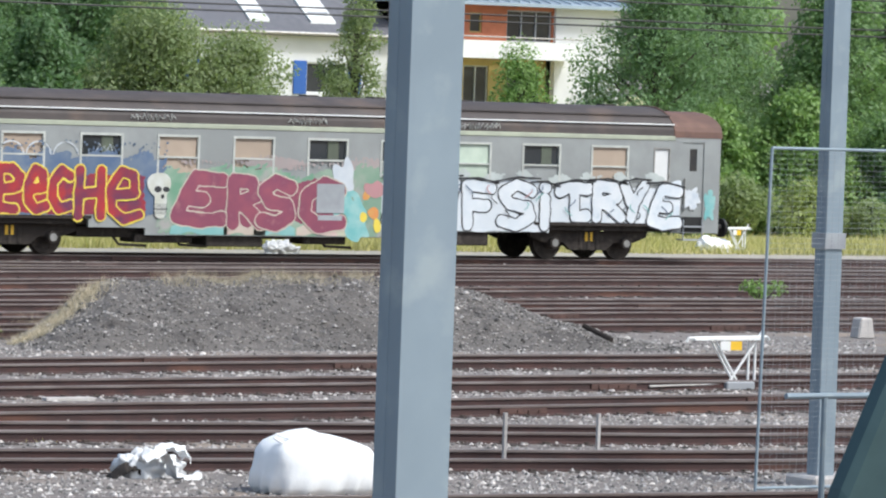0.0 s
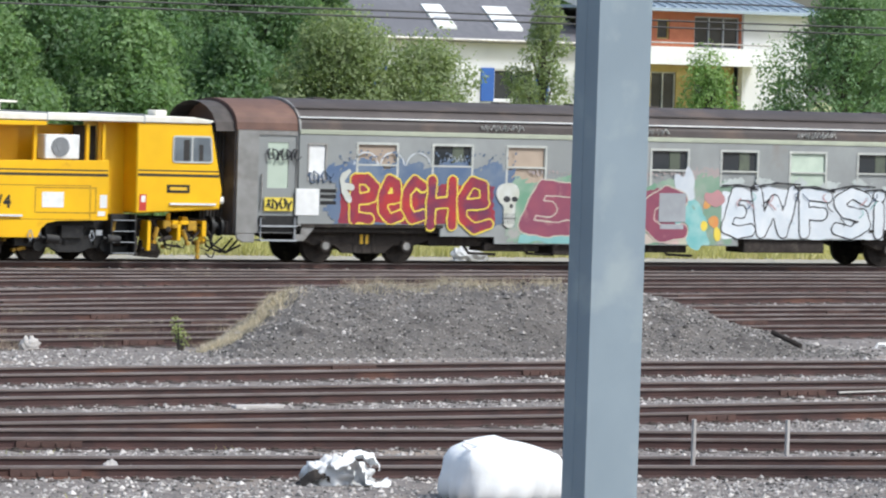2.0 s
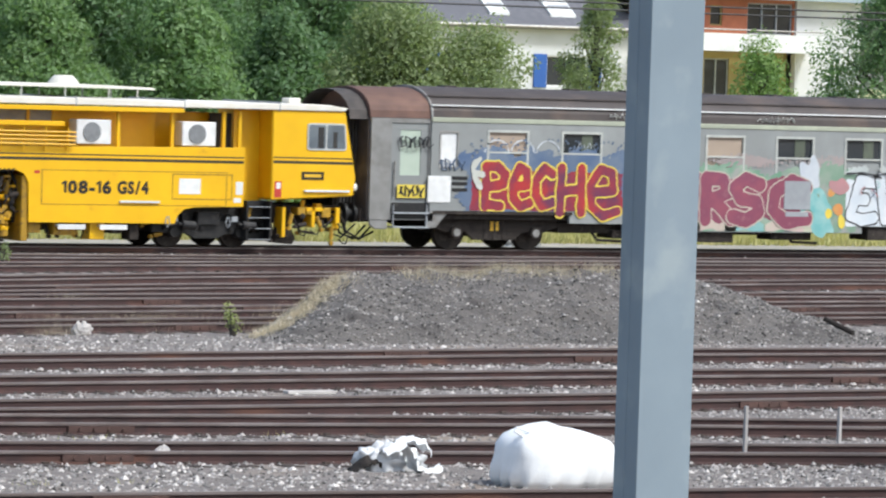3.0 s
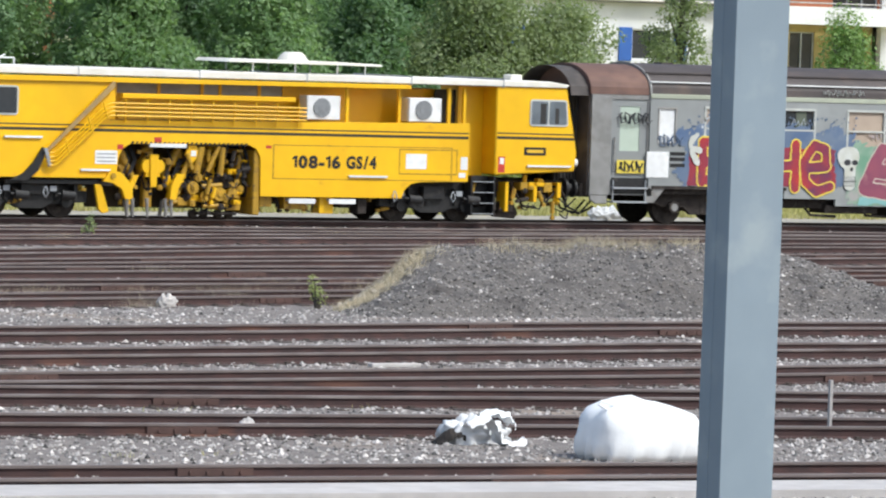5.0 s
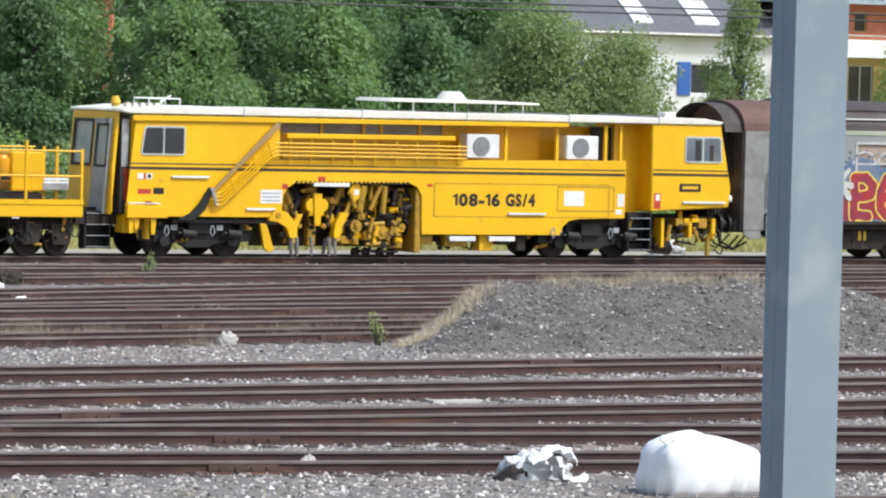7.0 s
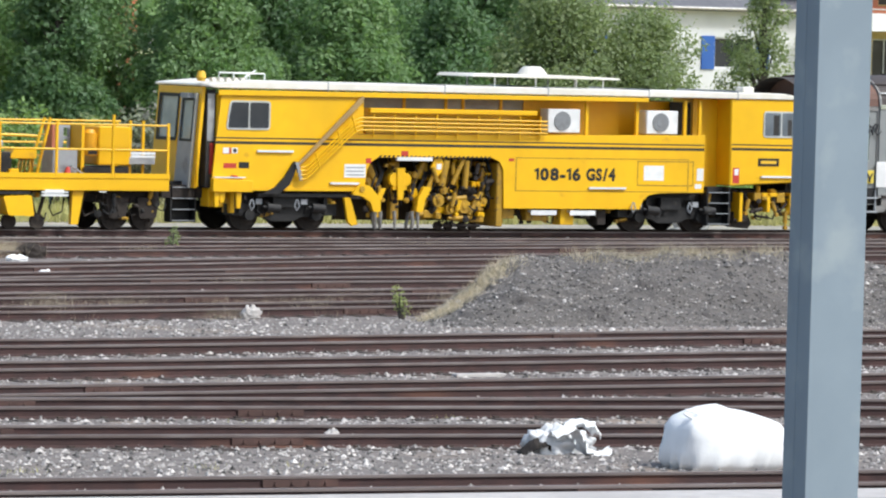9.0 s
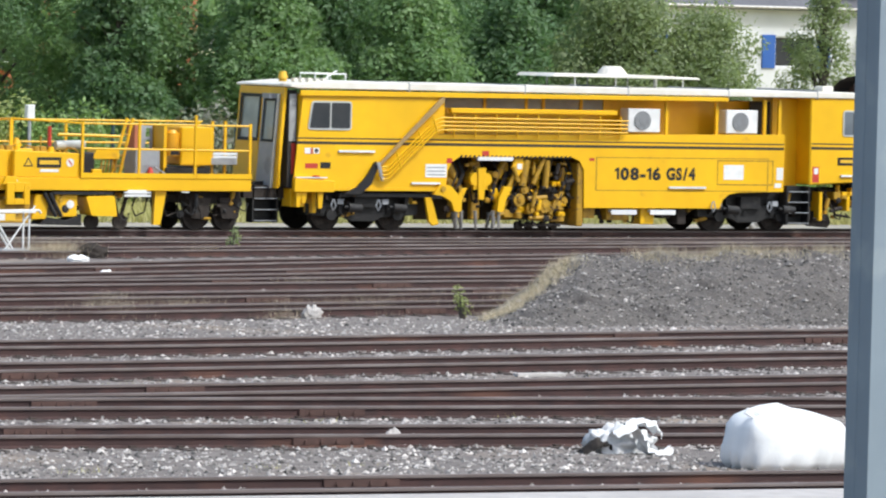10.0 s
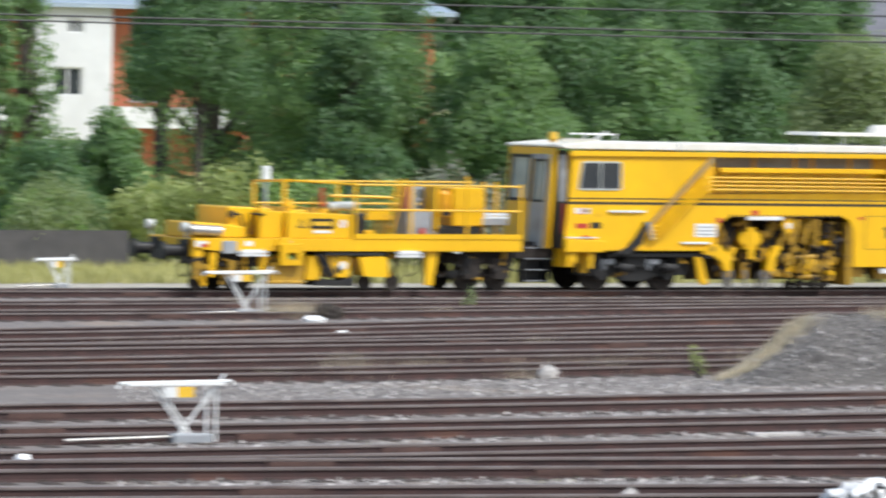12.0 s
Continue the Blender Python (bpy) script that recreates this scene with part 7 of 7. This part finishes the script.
def on_crest(r):
    c = (46.7, 48.6, 49.3, 50.2, 51.0, 51.6, 52.6)[int(r.random() * 7)]
    x = c + r.normal() * 0.28
    y = 79.5 + r.normal() * 0.2
    return (x, y, max(0.0, mound_height(x, y)))


def on_flank(r):
    k = r.random()
    x, y = 44.5 + 2.3 * k + r.normal() * 0.09, 78.2 + 1.2 * k + r.normal() * 0.2
    return (x, y, max(0.0, mound_height(x, y)))


def tufts(centres, spread):
    def spot(r):
        c = centres[int(r.random() * len(centres))]
        return (c[0] + r.normal() * spread * 1.6, c[1] + r.normal() * spread * 0.6, 0.0)
    return spot


blades("verge_grass", 34000, on_verge, 0.3, GRASS, "yellowing rough grass on the verge", 21, 0.35, 0.02)
blades("crest_straw", 2600, on_crest, 0.2, STRAW, "dry straw along the crest of the mound", 22, 0.6, 0.0028)
blades("flank_straw", 1900, on_flank, 0.17, STRAW, "dry straw on the flank of the mound", 23, 0.7, 0.0045)
rt = random.Random(31)
weeds = [(rt.uniform(36, 48), rt.choice([79.3, 81.9, 84.2, 88.9])) for _ in range(16)] + [(39.5, 82.9), (40.6, 82.0), (43.3, 80.1), (46.4, 84.2), (48.2, 84.1), (46.4, 88.9), (58.8, 103.5), (50.4, 101.5), (45.4, 80.4), (47.5, 105.5)]
blades("track_weeds", 5200, tufts(weeds, 0.19), 0.26, STRAW, "thin dry weeds between the sidings", 24, 0.6, 0.0017)
blades("lever_weeds", 1500, tufts([(46.2, 100.2)], 0.26), 0.42, STRAW, "dry tuft at the foot of the lever stand", 26, 0.5, 0.0028)
greens = [(rt.uniform(24, 44), rt.choice([69.3, 64.7, 58.5, 52.5])) for _ in range(14)]
blades("green_weeds", 260, tufts(greens, 0.12), 0.08, GRASS, "small green weeds in the ballast", 25, 0.5, 0.004)
bush(51.8, 102.8, 0.62, 0.22, LEAF_OLIVE, "small green weed growing between rails", 501, 200, 0.035)
bush(44.4, 78.9, 0.66, 0.2, LEAF_SCRUB, "small green weed at the foot of the mound", 502, 260, 0.026)
bush(72.56, 92.65, 0.62, 0.5, LEAF_BRIGHT, "low green weed between far tracks", 503, 420, 0.05)

# low wall at the back of the verge
whole("wall_verge", Solid().box(36, 53.2, 126.0, 126.3, 0, 1.05), material("dark_wall_stone", (0.095, 0.088, 0.09), (0.06, 0.057, 0.06), 2, 0.9, bump=0.4), "low dark grey boundary wall", "wall", kind="structure")
for x in (58.3, 62.0):
    whole("fence_post", Solid().tube((x, 123.0, 0), (x, 123.0, 2.4), 0.05, 10).tube((x, 123.0, 2.4), (x, 123.0, 2.45), 0.06, 10, 0.02), DARKGREEN, "dark green steel fence post on the verge", "fence post", "fence posts on the verge")
lamp = thing("white_post_box", "small white equipment box on a grey post", "equipment box", (54.94, 121.0, 0))
part("post", Solid().tube((0, 0, 0), (0, 0, 2.58), 0.05), GREYP, lamp)
part("box", Solid().box(-0.11, 0.11, -0.1, 0.1, 2.55, 2.93), WHITE, lamp, bevel=0.02)

# ================= masts, wires, fence =================
def mast(x, y, w, d, h, label):
    """Galvanised catenary mast: two channels joined by battens, on a concrete foot."""
    root = thing("catenary_mast", label, "mast", (x, y, 0), group="catenary masts")
    t = 0.012
    part("front_channel", Solid().column([(0, 0), (w, 0), (w, d * 0.45), (w - t, d * 0.45), (w - t, t), (t, t), (t, d * 0.45), (0, d * 0.45)], 0, h), GALV, root, bevel=0.003)
    part("web", Solid().box(0.004, w - 0.004, d * 0.45, d * 0.55, 0, h), GALV, root)
    part("back_channel", Solid().column([(0, d), (0, d * 0.55), (t, d * 0.55), (t, d - t), (w - t, d - t), (w - t, d * 0.55), (w, d * 0.55), (w, d)], 0, h), GALV, root, bevel=0.003)
    part("foot", Solid().box(-0.2, w + 0.2, -0.2, d + 0.2, -0.2, 0.15), CONCRETE, root, bevel=0.03)
    return root


mast(17.157, 25.45, 0.388, 0.255, 9.0, "blue-grey galvanised catenary mast close to the view")
mast(40.45, 50.4, 0.27, 0.22, 9.0, "blue-grey galvanised catenary mast beside the mesh fence")
part("clamp", Solid().box(-0.03, 0.3, -0.03, 0.25, 3.05, 3.25), GREYP, bpy.data.objects["catenary_mast.001"])
line = thing("overhead_line", "dark overhead wires strung along the tracks", "overhead line", (75, 70, 0))
for k, (z, r) in enumerate(((6.0, 0.015), (6.1, 0.015), (6.4, 0.014), (6.62, 0.013))):
    part("wire", Solid().path([(-135 + 10 * i, 0, z + 0.02 * math.cos(i * 0.9 + k)) for i in range(28)], r, 5), BLACK, line)
for x in (-135, 135):
    part("end_mast", Solid().box(x - 0.15, x + 0.15, -0.15, 0.15, 0, 8.0), GALV, line)


def mesh_fence():
    root = thing("mesh_fence", "galvanised welded mesh fence panel by the mast", "fence", (38.75, 49.5, 0))
    wpan, hp = 3.2, 4.33
    fr = Solid()
    for a, b in (((0, 0, 0), (0.07, 0, hp)), ((wpan, 0, 0), (wpan, 0, hp)), ((0.07, 0, hp), (wpan, 0, hp)), ((0, 0, 0.1), (wpan, 0, 0.1))):
        fr.tube(a, b, 0.02, 8)
    part("frame", fr, GALV, root)
    wires = Solid()
    for i in range(1, 30):
        wires.tube((wpan * i / 30, 0, 0.1), (wpan * i / 30, 0, hp), 0.0014, 4)
    for j in range(1, 66):
        wires.tube((0, 0, hp * j / 66), (wpan, 0, hp * j / 66), 0.0014, 4)
    tagged(part("mesh_wires", wires, GREYP, root, "thin welded wires"), kind="stuff")
    return root


mesh_fence()
whole('marker_post', Solid().box(38.376, 38.424, 54.409, 54.457, 0, 0.67), CONCRETE, 'thin pale post standing by the track', 'post', 'thin posts', bevel=0.005)
whole('marker_post', Solid().box(40.102, 40.150, 54.683, 54.731, 0, 0.62), CONCRETE, 'thin pale post standing by the track', 'post', 'thin posts', bevel=0.005)
barrier = thing('pipe_barrier', 'pale blue-grey pipe barrier', 'barrier', (34.83, 44.00, 0))
part('rail', Solid().tube((0, 0, 1.68), (4.33, 0, 1.68), 0.035), GALV, barrier)
part('post', Solid().tube((0.55, 0, 0), (0.55, 0, 1.68), 0.035), GALV, barrier)
part('post', Solid().tube((1.9, 0, 0), (1.9, 0, 1.68), 0.035), GALV, barrier)
whole('covered_stack', Solid().prism([(33.97, 0), (37.07, 0), (37.07, 2.60), (34.95, 2.55), (34.07, 0.76)], 42, 42.35), DARKGREEN, 'dark green tarpaulin-covered stack', 'covered stack', bevel=0.08)

# ================= loose things in the yard =================
def sack(x, y, w, d, h, seed, name, label, mat, crumple, peak=0.0):
    s, nu, nv = Solid(), 44, 18
    verts = []
    for j in range(nv + 1):
        v = j / nv
        for i in range(nu):
            a = math.tau * i / nu
            rr = math.sin(math.pi * (0.08 + 0.92 * v) / 2) ** 0.75
            zz = h * math.cos(math.pi * v / 2) ** (0.75)
            p = Vector((math.cos(a), math.sin(a), 0))
            n = noise.noise(Vector((p.x * 1.6 + seed, p.y * 1.6, v * 2.2)))
            f = noise.noise(Vector((p.x * 5 + seed, p.y * 5, v * 6)))
            k = 1 + 0.10 * n + crumple * f * (0.3 + v)
            pinch = 1 - 0.10 * max(0, v - 0.8) * 5
            verts.append((p.x * rr * w / 2 * k * pinch + peak * (1 - v), p.y * rr * d / 2 * k * pinch, max(0.0, zz * (1 + crumple * 1.4 * n + crumple * f))))
    faces = [(j * nu + i, j * nu + (i + 1) % nu, (j + 1) * nu + (i + 1) % nu, (j + 1) * nu + i) for j in range(nv) for i in range(nu)] + [tuple(range(nu - 1, -1, -1))]
    s.add(verts, faces)
    root = thing(name, label, "bag", (x, y, 0))
    part("body", s, mat, root, smooth=True)
    return root


def bulk_bag(x, y):
    """Stuffed woven bag: bulging skirt, square shoulders, pulled-up crown, frilled hem."""
    rings = [(0.90, 0.0), (0.98, 0.10), (1.0, 0.24), (0.985, 0.40), (0.93, 0.52), (0.80, 0.605), (0.60, 0.665), (0.38, 0.715), (0.18, 0.74), (0.04, 0.752)]
    s, nu = Solid(), 64
    verts = []
    for j, (q, z) in enumerate(rings):
        for i in range(nu):
            a = math.tau * i / nu
            c, d = math.cos(a), math.sin(a)
            sq = (abs(c) ** 3.2 + abs(d) ** 3.2) ** (-1 / 3.2)
            n = noise.noise(Vector((c * 1.4, d * 1.4, z * 2 + 4)))
            hem = 0.07 * math.sin(a * 17 + 5 * n) * max(0.0, 1 - z / 0.28) + 0.025 * noise.noise(Vector((c * 6, d * 6, z * 7)))
            fold = 0.03 * abs(math.sin(a * 4 + 0.6)) * (z > 0.3)
            k = q * sq * (1 + 0.05 * n + hem - fold)
            verts.append((c * 0.76 * k - 0.10 * max(0.0, z - 0.4) / 0.37, d * 0.55 * k, max(0.0, z * (1 + 0.07 * n) + 0.03 * c * (0.3 < z < 0.6))))
    faces = [(j * nu + i, j * nu + (i + 1) % nu, (j + 1) * nu + (i + 1) % nu, (j + 1) * nu + i) for j in range(len(rings) - 1) for i in range(nu)]
    s.add(verts, faces + [tuple(range(nu - 1, -1, -1)), tuple(range((len(rings) - 1) * nu, len(rings) * nu))])
    root = thing("bulk_bag", "bulging white woven bulk bag lying on the ballast", "bag", (x, y, 0))
    part("body", s, WHITESHEET, root, smooth=True)
    return root


big = bulk_bag(33.32, 51.2)
part("lifting_loop", Solid().path([(-0.52, -0.2, 0.60), (-0.64, -0.22, 0.64), (-0.74, -0.22, 0.69), (-0.70, -0.22, 0.73), (-0.58, -0.2, 0.70), (-0.45, -0.2, 0.66)], 0.018), WHITESHEET, big)
DIRTY = material("dirty_white_plastic", (0.78, 0.78, 0.78), (0.62, 0.62, 0.62), 5, 0.5, stain=(0.42, 0.42, 0.41), stain_scale=3, stain_at=0.6)
flat = sack(32.4, 53.55, 0.95, 0.6, 0.3, 9, "crumpled_bag", "crumpled grey-white plastic bag on the ballast", DIRTY, 0.3)


def rag(pts, width, seed):
    """A creased strip of sheet laid smoothly over the points."""
    s, P, vs = Solid(), [Vector(p) for p in pts], []
    n = 6 * (len(P) - 1) + 1
    for i in range(n):
        k, f = divmod(i / 6, 1)
        k = int(k)
        a, b, c, d = P[max(0, k - 1)], P[k], P[min(len(P) - 1, k + 1)], P[min(len(P) - 1, k + 2)]
        p = 0.5 * (2 * b + (c - a) * f + (2 * a - 5 * b + 4 * c - d) * f * f + (3 * b - 3 * c + d - a) * f ** 3)
        for j in range(9):
            u = j / 8 - 0.5
            q = noise.noise(Vector((i * 0.45 + seed * 5, u * 5, seed)))
            vs.append((p.x + 0.05 * q, p.y - width * u, max(0.01, p.z - 0.25 * width * (2 * u) ** 2 + 0.05 * q)))
    s.add(vs + [(x, y, z - 0.01) for x, y, z in vs], [(i * 9 + k, i * 9 + k + 1, i * 9 + k + 10, i * 9 + k + 9) for i in range(n - 1) for k in range(8)] +
          [(9 * n + i * 9 + k, 9 * n + i * 9 + k + 9, 9 * n + i * 9 + k + 10, 9 * n + i * 9 + k + 1) for i in range(n - 1) for k in range(8)])
    return s


part("torn_flap", rag([(-0.28, -0.3, 0.28), (-0.05, -0.35, 0.36), (0.08, -0.38, 0.26), (0.12, -0.42, 0.12), (0.3, -0.45, 0.04), (0.45, -0.45, 0.10)], 0.22, 2), WHITESHEET, flat, smooth=True)
part("torn_flap", rag([(0.05, 0.0, 0.36), (0.25, -0.05, 0.42), (0.42, -0.1, 0.36), (0.46, -0.15, 0.26)], 0.25, 4), WHITESHEET, flat, smooth=True)
part("dark_flap", rag([(-0.58, -0.05, 0.03), (-0.48, -0.1, 0.14), (-0.36, -0.12, 0.2), (-0.25, -0.1, 0.12)], 0.3, 5), GRIME, flat, smooth=True)


def lever_stand(x, y, k, w, label):
    """White lever frame: top bar with hooked ends, leaning struts, upright pair and base box."""
    root = thing("lever_stand", label, "lever stand", (x, y, 0), group="white lever stands")
    h = 0.86 * k
    part("top_bar", Solid().path([(-w / 2, 0, h - 0.07), (-w / 2 + 0.04, 0, h), (w / 2 - 0.04, 0, h + 0.02), (w / 2, 0, h - 0.04)], 0.028), WHITE, root)
    part("top_plate", Solid().box(-w * 0.42, w * 0.42, -0.06, 0.06, h - 0.035, h - 0.005), WHITE, root)
    for a, b in ((-0.22, 0.11), (-0.17, 0.16), (0.42, 0.0)):
        part("strut", Solid().tube((a * w, 0, h + (0.12 if a > 0.4 else 0)), (b * w, 0, 0.06), 0.022), WHITE, root)
    for a in (0.28, 0.36):
        part("upright", Solid().tube((a * w, 0.05, h), (a * w, 0.05, 0), 0.022), WHITE, root)
    part("base_box", Solid().box(-0.04 * w, 0.3 * w, -0.12, 0.14, 0, 0.14), GREYP, root, "grey base casting", bevel=0.02)
    part("plate", Solid().box(-0.12 * w, 0.0, -0.075, -0.065, h - 0.2, h - 0.05), WHITE, root)
    part("plate_mark", Solid().box(0.0, 0.14 * w, -0.075, -0.065, h - 0.2, h - 0.05), G_YEL, root, "yellow plate")
    part("pull_rod", Solid().tube((0.0, 0, 0.1), (-0.95 * w, -0.05, 0.07), 0.025), STEEL, root)
    return root


lever_stand(28.62, 65.99, 1.00, 1.80, 'white lever stand with yellow plate by the near sidings')
lever_stand(51.42, 66.56, 1.00, 1.72, 'white lever stand with yellow plate by the near sidings')
lever_stand(45.40, 101.25, 1.12, 1.78, 'white lever stand in front of the trailer')
lever_stand(46.41, 114.48, 0.85, 1.10, 'distant white lever stand at the verge')
lever_stand(91.69, 118.53, 0.85, 1.15, 'distant white lever stand at the verge')
sack(41.55, 79.3, 0.40, 0.25, 0.20, 11, 'concrete_lump', 'pale broken concrete lump on the cinders', CONCRETE, 0.25)
sack(47.00, 100.08, 0.75, 0.45, 0.28, 12, 'rubbish_heap', 'heap of dark rubbish between tracks', GRIME, 0.25)
sack(46.01, 98.67, 0.50, 0.30, 0.12, 13, 'litter_scrap', 'scrap of white sheet on the ballast', WHITESHEET, 0.25)
sack(43.73, 92.40, 0.30, 0.18, 0.14, 14, 'litter_scrap', 'scrap of white packaging between rails', WHITESHEET, 0.25)
sack(30.46, 55.85, 0.22, 0.13, 0.12, 15, 'large_stone', 'pale stone on the ballast', CONCRETE, 0.25)
sack(44.82, 62.68, 0.28, 0.17, 0.06, 16, 'litter_scrap', 'flat white scrap on the rail bed', WHITESHEET, 0.25)
sack(48.32, 62.36, 0.24, 0.14, 0.06, 17, 'litter_scrap', 'flat white scrap on the rail bed', WHITESHEET, 0.25)
sack(24.95, 62.59, 0.26, 0.16, 0.14, 18, 'litter_scrap', 'white block beside the rail', WHITESHEET, 0.25)
whole('marker_block', Solid().prism([(64.70, 0), (65.14, 0), (65.07, 0.42), (64.77, 0.42)], 79.46, 79.76), CONCRETE, 'pale tapered concrete marker block', 'marker block', bevel=0.03)
sack(73.7, 115.24, 1.1, 0.5, 0.30, 20, 'plastic_sheet', 'crumpled pale plastic sheet lying beyond the track', DIRTY, 0.4)
sack(41.21, 89.97, 0.30, 0.18, 0.05, 21, 'litter_scrap', 'flat white scrap on the ballast', WHITESHEET, 0.25)
sack(91.06, 118.72, 1.20, 0.72, 0.40, 22, 'rubbish_heap', 'white rubbish sacks at the verge', WHITESHEET, 0.25)
whole('plank', Solid().box(37.80, 38.64, 65.45, 65.61, 0, 0.06), CONCRETE, 'pale plank lying between tracks', 'plank', bevel=0.01)
whole('old_rail', Solid().tube((56.19, 77.20, 0.41), (56.42, 76.60, 0.18), 0.05), GRIME, 'dark iron bar leaning on the heap', 'iron bar')


# ================= what moves =================
def motions():
    steps = [round(0.2 * i, 1) for i in range(61)]
    for root in TRAIN:
        kids = [o for o in root.children]
        near = min(o.bound_box[0][0] for o in kids if o.type == "MESH" and not any(o is w[0] for w in WHEELS))
        far = max(o.bound_box[6][0] for o in kids if o.type == "MESH" and not any(o is w[0] for w in WHEELS))
        mid = (near + far) / 2
        for o in kids:
            if not any(o is w[0] for w in WHEELS):
                o.location.x -= mid
        for w, x, z, r in WHEELS:
            if w.parent is root:
                walk(w, [(t, pose(x - mid, 0, z, 0, math.degrees((train_x(t) - train_x(0)) / r), 0)) for t in steps])
        walk(root, [(t, pose(mid + train_x(t), TRAIN_Y, 0)) for t in steps])


motions()
